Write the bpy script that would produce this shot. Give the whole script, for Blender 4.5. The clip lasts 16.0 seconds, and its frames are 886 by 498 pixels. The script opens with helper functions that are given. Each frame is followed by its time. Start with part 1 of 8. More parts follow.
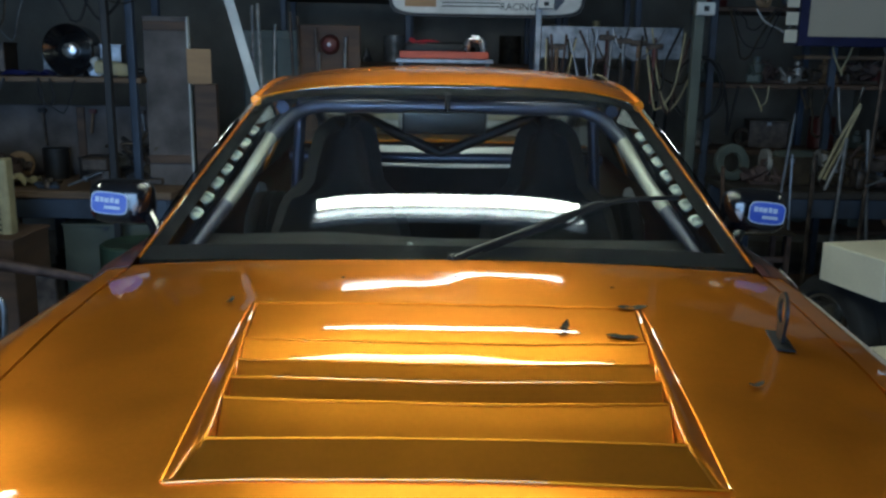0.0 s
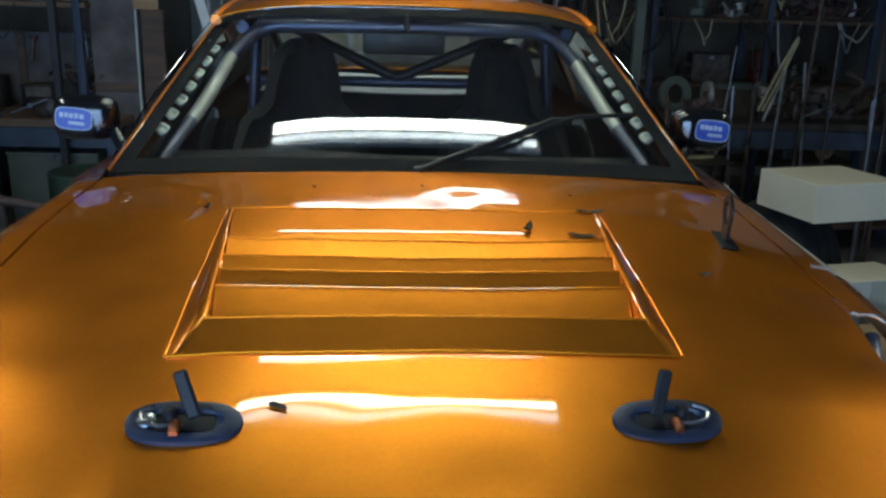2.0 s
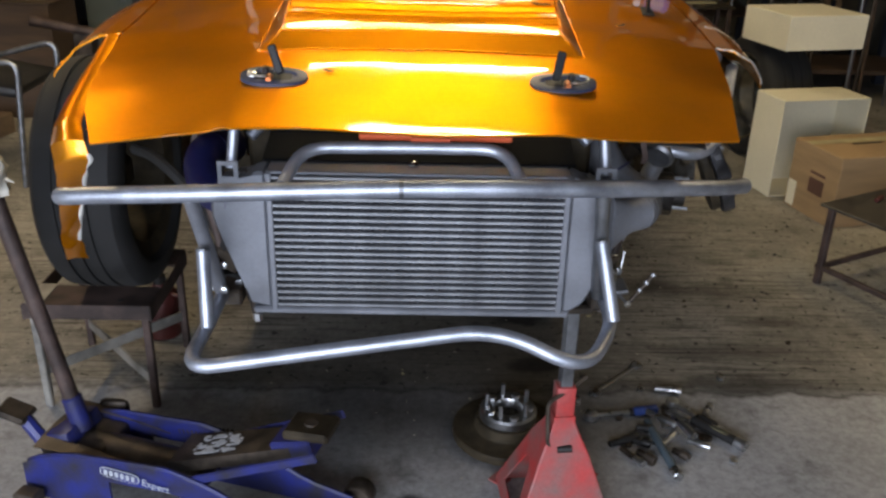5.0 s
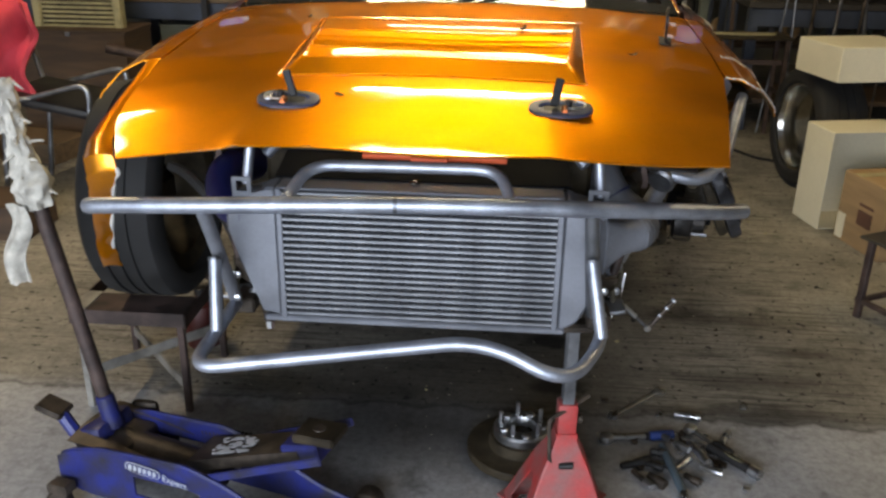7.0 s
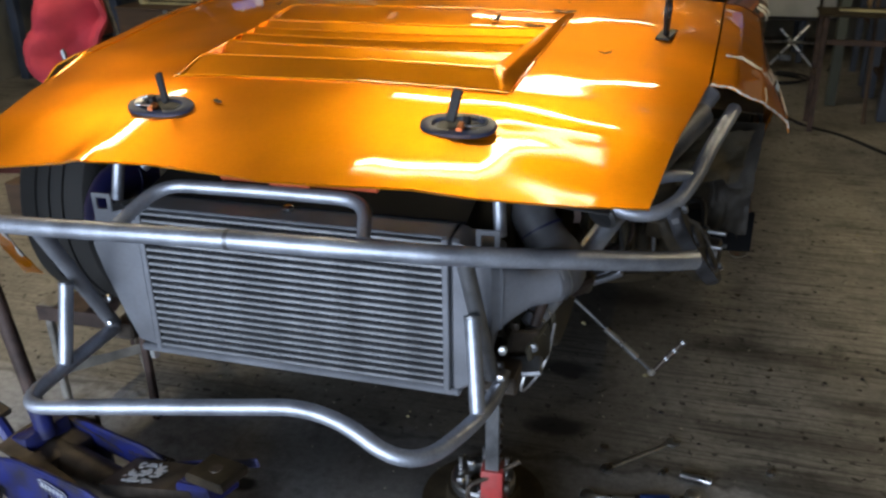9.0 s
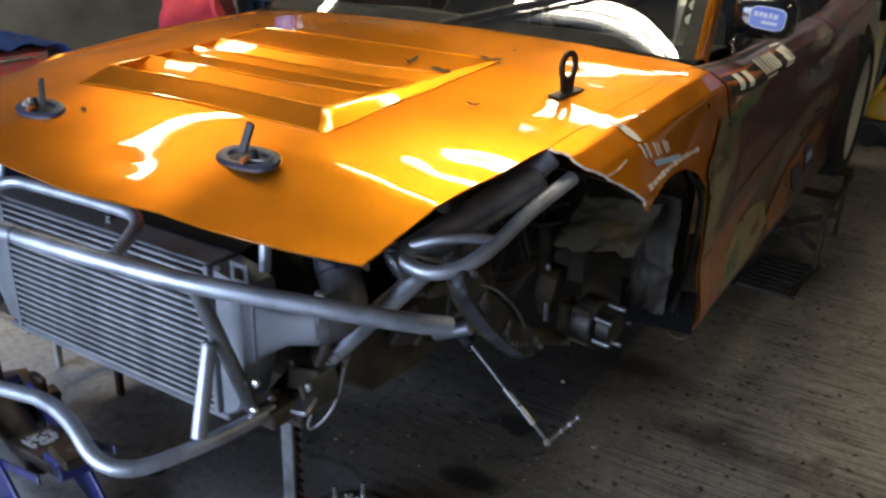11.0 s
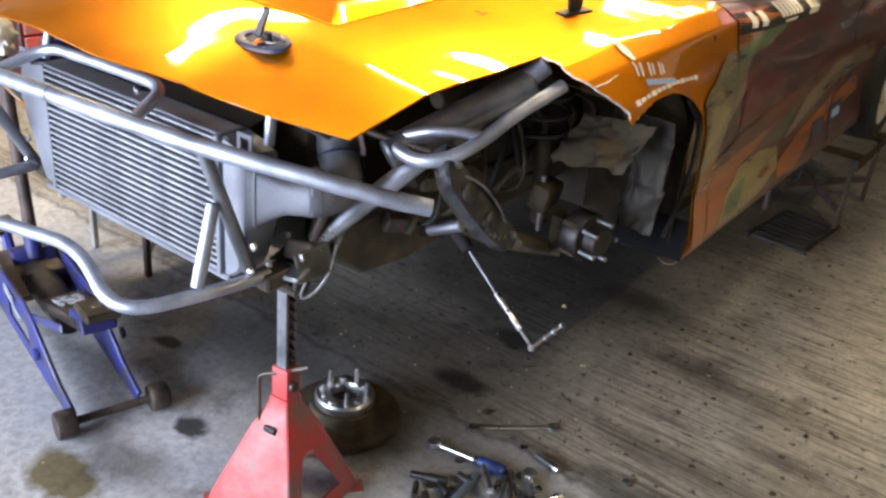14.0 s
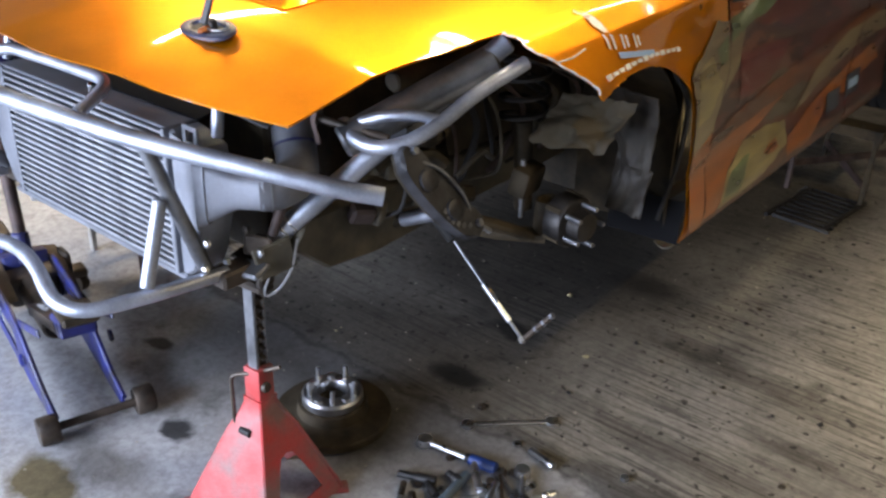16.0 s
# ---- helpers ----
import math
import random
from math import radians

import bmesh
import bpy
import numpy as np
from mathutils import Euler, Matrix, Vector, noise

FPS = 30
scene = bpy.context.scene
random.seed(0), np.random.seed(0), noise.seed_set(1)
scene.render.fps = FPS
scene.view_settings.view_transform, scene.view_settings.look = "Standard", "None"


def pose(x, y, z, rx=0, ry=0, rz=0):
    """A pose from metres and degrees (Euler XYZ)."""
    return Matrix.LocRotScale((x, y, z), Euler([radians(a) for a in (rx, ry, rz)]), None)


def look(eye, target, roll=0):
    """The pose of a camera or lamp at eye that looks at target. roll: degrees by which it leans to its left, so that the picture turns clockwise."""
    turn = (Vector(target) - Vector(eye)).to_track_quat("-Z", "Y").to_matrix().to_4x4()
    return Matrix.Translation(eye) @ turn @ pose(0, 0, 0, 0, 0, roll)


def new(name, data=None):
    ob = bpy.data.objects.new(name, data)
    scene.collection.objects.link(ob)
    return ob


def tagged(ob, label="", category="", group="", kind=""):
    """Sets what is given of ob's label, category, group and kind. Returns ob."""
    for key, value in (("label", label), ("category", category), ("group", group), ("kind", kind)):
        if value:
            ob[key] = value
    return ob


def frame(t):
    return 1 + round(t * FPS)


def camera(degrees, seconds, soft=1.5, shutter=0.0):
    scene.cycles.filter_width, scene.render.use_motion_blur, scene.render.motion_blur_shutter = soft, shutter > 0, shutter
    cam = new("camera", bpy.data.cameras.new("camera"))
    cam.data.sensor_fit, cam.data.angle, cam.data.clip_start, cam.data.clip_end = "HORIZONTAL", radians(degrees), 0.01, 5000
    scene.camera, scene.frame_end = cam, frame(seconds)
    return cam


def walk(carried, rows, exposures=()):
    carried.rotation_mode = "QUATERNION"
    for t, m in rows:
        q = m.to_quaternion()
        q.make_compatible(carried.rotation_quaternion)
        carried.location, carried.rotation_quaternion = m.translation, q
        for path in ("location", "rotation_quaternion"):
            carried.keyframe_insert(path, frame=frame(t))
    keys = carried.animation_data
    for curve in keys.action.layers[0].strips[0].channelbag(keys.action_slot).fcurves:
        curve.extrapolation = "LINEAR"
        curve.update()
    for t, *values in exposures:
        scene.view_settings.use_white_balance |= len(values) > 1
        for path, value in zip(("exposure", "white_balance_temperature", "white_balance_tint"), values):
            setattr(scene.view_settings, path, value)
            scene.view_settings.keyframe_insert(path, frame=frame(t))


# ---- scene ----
cam = camera(54.2, 16.0, soft=2.6, shutter=0.5)
PATH = [
    (0, (-0.009, 0.251, 1.592), (-0.007, 2.204, 1.16), 0.9),
    (0.5, (-0.009, 0.249, 1.589), (0.014, 2.198, 1.142), 0.8),
    (1, (-0.023, 0.227, 1.581), (0.014, 2.168, 1.101), 1.0),
    (1.5, (-0.053, 0.198, 1.563), (0.002, 2.124, 1.025), 1.1),
    (2, (-0.06, 0.15, 1.548), (0.075, 2.065, 0.985), 1.7),
    (2.5, (-0.033, 0.093, 1.527), (0.044, 1.992, 0.903), 1.3),
    (3, (0.013, -0.036, 1.501), (0.049, 1.809, 0.73), 1.04),
    (3.5, (0.016, -0.157, 1.496), (0.066, 1.674, 0.694), 1.61),
    (4, (-0.018, -0.318, 1.473), (0.062, 1.502, 0.645), 1.91),
    (4.2, (-0.028, -0.394, 1.45), (0.063, 1.407, 0.586), 2.38),
    (6.3, (0.127, -0.75, 1.481), (0.053, 1.117, 0.769), 0.5),
    (6.5, (0.137, -0.748, 1.479), (0.052, 1.112, 0.75), 0.8),
    (7, (0.167, -0.704, 1.471), (0.037, 1.142, 0.713), 1.0),
    (7.5, (0.277, -0.592, 1.467), (0.111, 1.242, 0.687), 0.8),
    (8, (0.402, -0.442, 1.476), (0.237, 1.374, 0.654), 3.9),
    (8.2, (0.441, -0.404, 1.474), (0.216, 1.398, 0.638), 2.5),
    (10.3, (1.123, -0.129, 1.489), (0.369, 1.542, 0.689), 2.6),
    (10.5, (1.194, -0.09, 1.504), (0.439, 1.587, 0.718), 3.4),
    (11, (1.319, 0.021, 1.508), (0.357, 1.595, 0.737), 1.8),
    (11.5, (1.471, 0.097, 1.491), (0.466, 1.621, 0.675), 4.6),
    (12, (1.539, 0.124, 1.477), (0.524, 1.636, 0.651), 4.8),
    (12.5, (1.553, 0.122, 1.478), (0.541, 1.637, 0.654), 4.8),
    (13, (1.545, 0.121, 1.446), (0.524, 1.579, 0.536), 4.6),
    (13.5, (1.52, 0.078, 1.445), (0.457, 1.503, 0.529), 4.7),
    (14, (1.508, -0.047, 1.463), (0.486, 1.429, 0.583), 5.7),
    (14.5, (1.532, -0.155, 1.472), (0.543, 1.357, 0.613), 5.8),
    (15, (1.541, -0.169, 1.48), (0.544, 1.365, 0.671), 4.4),
    (15.5, (1.552, -0.066, 1.444), (0.543, 1.427, 0.576), 3.2),
    (16, (1.585, 0.104, 1.432), (0.489, 1.513, 0.53), 2.4),
]
EXPOSURES = [(0.0, -0.8, 4700, 4), (2.2, -0.98, 4750, 9), (3.0, -0.93, 4800, 30), (3.5, -0.72, 5750, 30), (4.2, -0.33, 6700, 22), (7.0, -0.1, 7000, 16), (8.2, -0.2, 6600, 14), (10.5, -0.32, 6300, 16), (11.0, 0.0, 6000, 17), (12.5, 0.86, 5750, 15), (13.5, 1.24, 6250, 21), (14.5, 1.30, 6800, 20), (15.0, 1.17, 6950, 22), (16.0, 1.15, 6300, 21)]
walk(cam, [(t, look(eye, target, roll)) for t, eye, target, roll in PATH], EXPOSURES)

# ---- light ----
world = bpy.data.worlds.new("sky")
scene.world = world
world.use_nodes = True
wn = world.node_tree.nodes
sky = wn.new("ShaderNodeTexSky")
sky.sky_type, sky.sun_disc = "NISHITA", False
sky.sun_elevation, sky.sun_rotation = radians(28), radians(200)
world.node_tree.links.new(sky.outputs[0], wn["Background"].inputs[0])
wn["Background"].inputs[1].default_value = 0.12


def area_lamp(name, m, sx, sy, watts, colour):
    data = bpy.data.lights.new(name, "AREA")
    data.shape, data.size, data.size_y = "RECTANGLE", sx, sy
    data.energy, data.color = watts, colour
    ob = new(name, data)
    ob.matrix_world = m
    return ob


# daylight through the open roller door behind the camera
area_lamp("door_daylight", pose(-1.3, -2.7, 1.25, 90, 0, 0), 4.0, 2.3, 310, (0.66, 0.82, 1.0))
# the twin tube over the cowl
LAMP_Y, FRONT_Y, LAMP_Z = 2.91, 2.12, 2.62
area_lamp("tube_light", pose(0.02, LAMP_Y, LAMP_Z - 0.06), 1.20, 0.060, 24, (1.0, 0.87, 0.48))
area_lamp("front_tube_light", pose(0.0, FRONT_Y, LAMP_Z - 0.06), 1.18, 0.05, 9, (1.0, 0.87, 0.46))
area_lamp("back_tube_light", pose(0.05, 4.5, LAMP_Z + 0.04), 1.4, 0.075, 11, (1.0, 0.88, 0.66))
# added fill lamp with no known source, warms the floor beside the car
area_lamp("side_fill_light", pose(2.6, 2.2, 2.72, 0, 0, 90), 1.2, 0.1, 14, (1.0, 0.80, 0.40))
area_lamp("left_tube_light", pose(-2.15, 2.6, 2.70, 0, 0, 90), 1.25, 0.12, 29, (1.0, 0.82, 0.46))


# ---- materials ----
def mat(name, base, rough=0.5, metal=0.0, vary=0.25, scale=6.0, fine=0.12, bump=0.15, grain=140.0, dark=None, coat=0.0,
        rough_vary=0.15, stretch=(1, 1, 1), spec=0.5):
    """A surface with broad stains and a fine grain, in object space."""
    m = bpy.data.materials.new(name)
    m.use_nodes = True
    nt = m.node_tree
    n, link = nt.nodes, nt.links
    b = n["Principled BSDF"]
    tc = n.new("ShaderNodeTexCoord")
    mp = n.new("ShaderNodeMapping")
    mp.inputs["Scale"].default_value = stretch
    link.new(tc.outputs["Object"], mp.inputs["Vector"])
    big, small = n.new("ShaderNodeTexNoise"), n.new("ShaderNodeTexNoise")
    for t, s, d in ((big, scale, 5), (small, grain, 3)):
        t.inputs["Scale"].default_value = s
        t.inputs["Detail"].default_value = d
        link.new(mp.outputs[0], t.inputs["Vector"])
    dk = dark or [c * (1 - vary * 2) for c in base]
    ramp = n.new("ShaderNodeValToRGB")
    ramp.color_ramp.elements[0].position, ramp.color_ramp.elements[1].position = 0.32, 0.66
    ramp.color_ramp.elements[0].color = (*[max(c, 0.002) for c in dk], 1)
    ramp.color_ramp.elements[1].color = (*base, 1)
    link.new(big.outputs["Fac"], ramp.inputs[0])
    mix = n.new("ShaderNodeMix")
    mix.data_type, mix.blend_type = "RGBA", "MULTIPLY"
    mix.inputs["Factor"].default_value = fine * 2
    link.new(ramp.outputs[0], mix.inputs["A"])
    link.new(small.outputs["Fac"], mix.inputs["B"])
    link.new(mix.outputs["Result"], b.inputs["Base Color"])
    mr = n.new("ShaderNodeMapRange")
    mr.inputs["To Min"].default_value, mr.inputs["To Max"].default_value = max(0.02, rough - rough_vary), min(1, rough + rough_vary)
    link.new(big.outputs["Fac"], mr.inputs["Value"])
    link.new(mr.outputs[0], b.inputs["Roughness"])
    b.inputs["Metallic"].default_value = metal
    b.inputs["Specular IOR Level"].default_value = spec
    if coat:
        b.inputs["Coat Weight"].default_value, b.inputs["Coat Roughness"].default_value = coat, 0.04
    if bump:
        bp = n.new("ShaderNodeBump")
        bp.inputs["Strength"].default_value, bp.inputs["Distance"].default_value = bump, 0.002
        link.new(small.outputs["Fac"], bp.inputs["Height"])
        link.new(bp.outputs[0], b.inputs["Normal"])
    return m


def paint_orange():
    """Candy orange: metal flake under lacquer, slightly dulled by dust."""
    m = mat("orange_paint", (0.88, 0.305, 0.003), 0.37, 0.90, vary=0.10, scale=4.5, fine=0.06, bump=0.0, coat=1.0, rough_vary=0.035)
    nt = m.node_tree
    b = nt.nodes["Principled BSDF"]
    b.inputs["Specular Tint"].default_value = (1.0, 0.60, 0.06, 1)
    b.inputs["Coat Roughness"].default_value = 0.035
    return m


def livery():
    """Printed wrap on the flanks: slanting torn-edged patches of orange, maroon, grey-green and buff."""
    m = bpy.data.materials.new("printed_wrap")
    m.use_nodes = True
    nt = m.node_tree
    n, link = nt.nodes, nt.links
    b = n["Principled BSDF"]
    tc, mp, nz = n.new("ShaderNodeTexCoord"), n.new("ShaderNodeMapping"), n.new("ShaderNodeTexNoise")
    mp.inputs["Rotation"].default_value = (radians(-24), 0, 0)
    mp.inputs["Scale"].default_value = (0.15, 0.9, 4.2)
    mp.inputs["Location"].default_value = (0, 0.42, 0.2)
    nz.inputs["Scale"].default_value, nz.inputs["Detail"].default_value, nz.inputs["Roughness"].default_value = 1.15, 5, 0.55
    link.new(tc.outputs["Object"], mp.inputs[0])
    link.new(mp.outputs[0], nz.inputs["Vector"])
    r = n.new("ShaderNodeValToRGB")
    cr = r.color_ramp
    cr.interpolation = "CONSTANT"
    stops = [(0.0, (0.022, 0.009, 0.007)), (0.34, (0.045, 0.011, 0.008)), (0.45, (0.070, 0.014, 0.010)), (0.53, (0.032, 0.010, 0.008)),
             (0.58, (0.085, 0.026, 0.012)), (0.66, (0.06, 0.05, 0.032))]
    while len(cr.elements) < len(stops):
        cr.elements.new(0.5)
    for e, (p, c) in zip(cr.elements, stops):
        e.position, e.color = p, (*c, 1)
    link.new(nz.outputs["Fac"], r.inputs[0])
    link.new(r.outputs[0], b.inputs["Base Color"])
    b.inputs["Roughness"].default_value = 0.32
    b.inputs["Coat Weight"].default_value, b.inputs["Coat Roughness"].default_value = 0.5, 0.08
    return m


def floor_mat(name, near, far, spots, edge):
    """Concrete: a smoother slab up to the joint and an older brushed one beyond; cloudy stains, grit, oil spots and
    under-car shade at given places.
    """
    m = bpy.data.materials.new(name)
    m.use_nodes = True
    nt = m.node_tree
    n, link = nt.nodes, nt.links
    b = n["Principled BSDF"]
    tc = n.new("ShaderNodeTexCoord")

    def noise_tex(scale, detail, vec=None, rough=0.55):
        t = n.new("ShaderNodeTexNoise")
        t.inputs["Scale"].default_value, t.inputs["Detail"].default_value, t.inputs["Roughness"].default_value = scale, detail, rough
        link.new(vec or tc.outputs["Object"], t.inputs["Vector"])
        return t

    def ramp(src, p0, p1, c0, c1):
        r = n.new("ShaderNodeValToRGB")
        r.color_ramp.elements[0].position, r.color_ramp.elements[1].position = p0, p1
        r.color_ramp.elements[0].color, r.color_ramp.elements[1].color = (*c0, 1), (*c1, 1)
        link.new(src, r.inputs[0])
        return r.outputs[0]

    def blend(a, c, fac=1.0, mode="MULTIPLY"):
        x = n.new("ShaderNodeMix")
        x.data_type, x.blend_type = "RGBA", mode
        if isinstance(fac, float):
            x.inputs["Factor"].default_value = fac
        else:
            link.new(fac, x.inputs["Factor"])
        link.new(a, x.inputs["A"])
        link.new(c, x.inputs["B"])
        return x.outputs["Result"]

    def math_node(op, a, c):
        x = n.new("ShaderNodeMath")
        x.operation = op
        for q, val in enumerate((a, c)):
            if isinstance(val, (int, float)):
                x.inputs[q].default_value = val
            else:
                link.new(val, x.inputs[q])
        return x.outputs[0]

    sep = n.new("ShaderNodeSeparateXYZ")
    wob = noise_tex(11, 4)
    geo = n.new("ShaderNodeVectorMath")
    geo.operation = "MULTIPLY_ADD"
    geo.inputs[1].default_value = (0.10, 0.10, 0)
    link.new(wob.outputs["Color"], geo.inputs[0])
    link.new(tc.outputs["Object"], geo.inputs[2])
    link.new(geo.outputs[0], sep.inputs[0])
    past = math_node("SUBTRACT", sep.outputs["Y"], edge + 0.05)
    mask = n.new("ShaderNodeMapRange")
    mask.inputs["From Min"].default_value, mask.inputs["From Max"].default_value = -0.03, 0.05
    link.new(past, mask.inputs["Value"])
    cloud = noise_tex(1.9, 9, rough=0.65).outputs["Fac"]
    col = blend(ramp(cloud, 0.30, 0.70, *near), ramp(cloud, 0.32, 0.68, *far), mask.outputs[0], "MIX")
    col = blend(col, ramp(noise_tex(42, 7, rough=0.75).outputs["Fac"], 0.32, 0.60, (0.50, 0.48, 0.46), (1, 1, 1)), 0.75)
    col = blend(col, ramp(noise_tex(7, 5, rough=0.6).outputs["Fac"], 0.30, 0.44, (0.40, 0.39, 0.37), (1, 1, 1)), 0.7)
    dots = ramp(noise_tex(34, 2, rough=0.45).outputs["Fac"], 0.325, 0.35, (0.24, 0.23, 0.22), (1, 1, 1))
    col = blend(col, dots, mask.outputs[0])
    mp = n.new("ShaderNodeMapping")
    mp.inputs["Scale"].default_value, mp.inputs["Rotation"].default_value = (1.1, 34, 1), (0, 0, radians(-1))
    link.new(tc.outputs["Object"], mp.inputs[0])
    streak = noise_tex(2.6, 9, mp.outputs[0], 0.68).outputs["Fac"]
    patch = ramp(noise_tex(1.3, 4).outputs["Fac"], 0.34, 0.56, (0, 0, 0), (1, 1, 1))
    amount = math_node("MULTIPLY", mask.outputs[0], math_node("MULTIPLY", patch, 0.78))
    col = blend(col, ramp(streak, 0.42, 0.52, (0.27, 0.255, 0.24), (1, 1, 1)), amount)
    line = math_node("ABSOLUTE", past, 0)
    col = blend(col, ramp(line, 0.002, 0.016, (0.35, 0.34, 0.33), (1, 1, 1)), 0.7)
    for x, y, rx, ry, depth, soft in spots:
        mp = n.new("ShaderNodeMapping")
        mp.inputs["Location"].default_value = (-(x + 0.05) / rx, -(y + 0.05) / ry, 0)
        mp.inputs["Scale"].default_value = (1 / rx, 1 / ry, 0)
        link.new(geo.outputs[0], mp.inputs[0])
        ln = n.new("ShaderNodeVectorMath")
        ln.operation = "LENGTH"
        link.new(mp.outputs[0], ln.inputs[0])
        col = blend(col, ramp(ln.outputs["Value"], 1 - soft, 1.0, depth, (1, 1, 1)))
    crumbs = ramp(noise_tex(55, 2, rough=0.4).outputs["Fac"], 0.735, 0.76, (0, 0, 0), (1, 1, 1))
    pale = n.new("ShaderNodeRGB")
    pale.outputs[0].default_value = (0.34, 0.31, 0.25, 1)
    col = blend(col, pale.outputs[0], crumbs, "MIX")
    link.new(col, b.inputs["Base Color"])
    b.inputs["Roughness"].default_value = 0.74
    b.inputs["Specular IOR Level"].default_value = 0.35
    bp = n.new("ShaderNodeBump")
    bp.inputs["Strength"].default_value, bp.inputs["Distance"].default_value = 0.3, 0.003
    high = math_node("ADD", noise_tex(60, 6, rough=0.7).outputs["Fac"], math_node("MULTIPLY", streak, mask.outputs[0]))
    link.new(high, bp.inputs["Height"])
    link.new(bp.outputs[0], b.inputs["Normal"])
    return m


def glass_mat(name, tint=(0.9, 0.93, 0.92)):
    m = bpy.data.materials.new(name)
    m.use_nodes = True
    nt = m.node_tree
    b = nt.nodes["Principled BSDF"]
    b.inputs["Base Color"].default_value = (*tint, 1)
    b.inputs["Roughness"].default_value = 0.015
    b.inputs["Transmission Weight"].default_value = 1.0
    b.inputs["IOR"].default_value = 1.5
    return m


def glow_mat(name, colour, strength):
    m = bpy.data.materials.new(name)
    m.use_nodes = True
    b = m.node_tree.nodes["Principled BSDF"]
    b.inputs["Emission Color"].default_value, b.inputs["Emission Strength"].default_value = (*colour, 1), strength
    return m


ORANGE, WRAP = paint_orange(), livery()


def print_mat(name, base, dark):
    return mat(name, base, 0.32, vary=0.2, scale=2.2, dark=dark, stretch=(0.3, 1.6, 9.0), fine=0.1, bump=0.0, coat=0.5)


WRAP_ORANGE = print_mat("wrap_orange_print", (0.37, 0.11, 0.011), (0.16, 0.05, 0.010))
WRAP_GREEN = print_mat("wrap_green_print", (0.13, 0.19, 0.08), (0.06, 0.075, 0.04))
WRAP_BUFF = print_mat("wrap_buff_print", (0.36, 0.30, 0.12), (0.15, 0.12, 0.06))
WRAP_RED = print_mat("wrap_red_print", (0.12, 0.014, 0.011), (0.06, 0.011, 0.009))
WRAP_BROWN = print_mat("wrap_brown_print", (0.15, 0.045, 0.012), (0.05, 0.018, 0.010))
WRAP_GREY = print_mat("wrap_grey_print", (0.23, 0.19, 0.11), (0.09, 0.06, 0.035))
ORANGE_EDGE = mat("scuffed_plastic_edge", (0.75, 0.72, 0.66), 0.6, vary=0.15)
MACHINED = mat("machined_steel", (0.58, 0.59, 0.61), 0.34, 1.0, vary=0.12, scale=25, bump=0.05)
BARE = mat("bare_steel_tube", (0.56, 0.60, 0.69), 0.46, 0.85, vary=0.22, scale=14, fine=0.18, bump=0.12, grain=220)
DULL = mat("dull_steel", (0.30, 0.31, 0.33), 0.42, 0.9, vary=0.25, scale=18)
ALLOY = mat("cast_alloy", (0.235, 0.245, 0.275), 0.55, 0.45, vary=0.16, scale=10, bump=0.2)
COOLER_BAR = mat("bright_cooler_bar", (0.36, 0.37, 0.395), 0.5, 0.45, vary=0.18, scale=20, bump=0.1)
FIN = mat("cooler_fin", (0.085, 0.093, 0.115), 0.5, 0.6, vary=0.3, scale=30)
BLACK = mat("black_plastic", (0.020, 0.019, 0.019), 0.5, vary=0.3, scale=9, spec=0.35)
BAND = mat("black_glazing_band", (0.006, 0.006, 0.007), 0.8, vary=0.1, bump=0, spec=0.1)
GLOSS = mat("gloss_black", (0.008, 0.008, 0.010), 0.12, vary=0.2, coat=0.6, bump=0)
RUBBER = mat("tyre_rubber", (0.016, 0.0155, 0.0155), 0.8, vary=0.3, scale=12, bump=0.3)
GRIME = mat("oily_grime", (0.054, 0.040, 0.022), 0.7, 0.0, vary=0.4, scale=15, bump=0.5, grain=60, spec=0.25)
CAGE = mat("cage_tube", (0.085, 0.09, 0.13), 0.35, 0.7, vary=0.15)
PALE_CAGE = mat("pale_cage_tube", (0.30, 0.30, 0.27), 0.4, 0.35, vary=0.12)
GUSSET = mat("pillar_gusset", (0.33, 0.345, 0.31), 0.42, 0.5, vary=0.2, scale=20)
CLOTH = mat("black_seat_cloth", (0.006, 0.006, 0.007), 0.9, vary=0.2, bump=0.4)
NAVY = mat("navy_blue_silicone", (0.012, 0.014, 0.075), 0.4, vary=0.2)
BLUE = mat("blue_jack_enamel", (0.014, 0.024, 0.20), 0.45, vary=0.42, scale=15, dark=(0.030, 0.028, 0.042), fine=0.25, bump=0.25, coat=0.12)
GREASE = mat("greasy_iron", (0.11, 0.085, 0.065), 0.5, 0.5, vary=0.4, scale=18, bump=0.4)
WORN_WHITE = mat("worn_white_sticker", (0.54, 0.57, 0.62), 0.5, vary=0.12)
RED = mat("red_stand_enamel", (0.52, 0.045, 0.042), 0.5, vary=0.25, scale=14, dark=(0.23, 0.12, 0.11), fine=0.18, bump=0.35)
CALIPER = mat("sooty_caliper_alloy", (0.056, 0.056, 0.062), 0.5, 0.4, vary=0.4, scale=22, bump=0.35)
RED_CLOTH = mat("red_cloth", (0.62, 0.05, 0.07), 0.85, vary=0.2)
RACK = mat("rusty_angle_iron", (0.10, 0.065, 0.055), 0.65, 0.3, vary=0.35, scale=16, bump=0.4)
PALE_METAL = mat("pale_worn_metal", (0.44, 0.42, 0.38), 0.5, 0.5, vary=0.3, scale=12)
CHROME = mat("chrome_tool", (0.74, 0.76, 0.79), 0.30, 1.0, vary=0.12, scale=30, bump=0.05)
BLUE_GRIP = mat("blue_tool_grip", (0.018, 0.055, 0.25), 0.5, vary=0.2)
GREY_GRIP = mat("slate_tool_grip", (0.10, 0.14, 0.17), 0.55, vary=0.2)
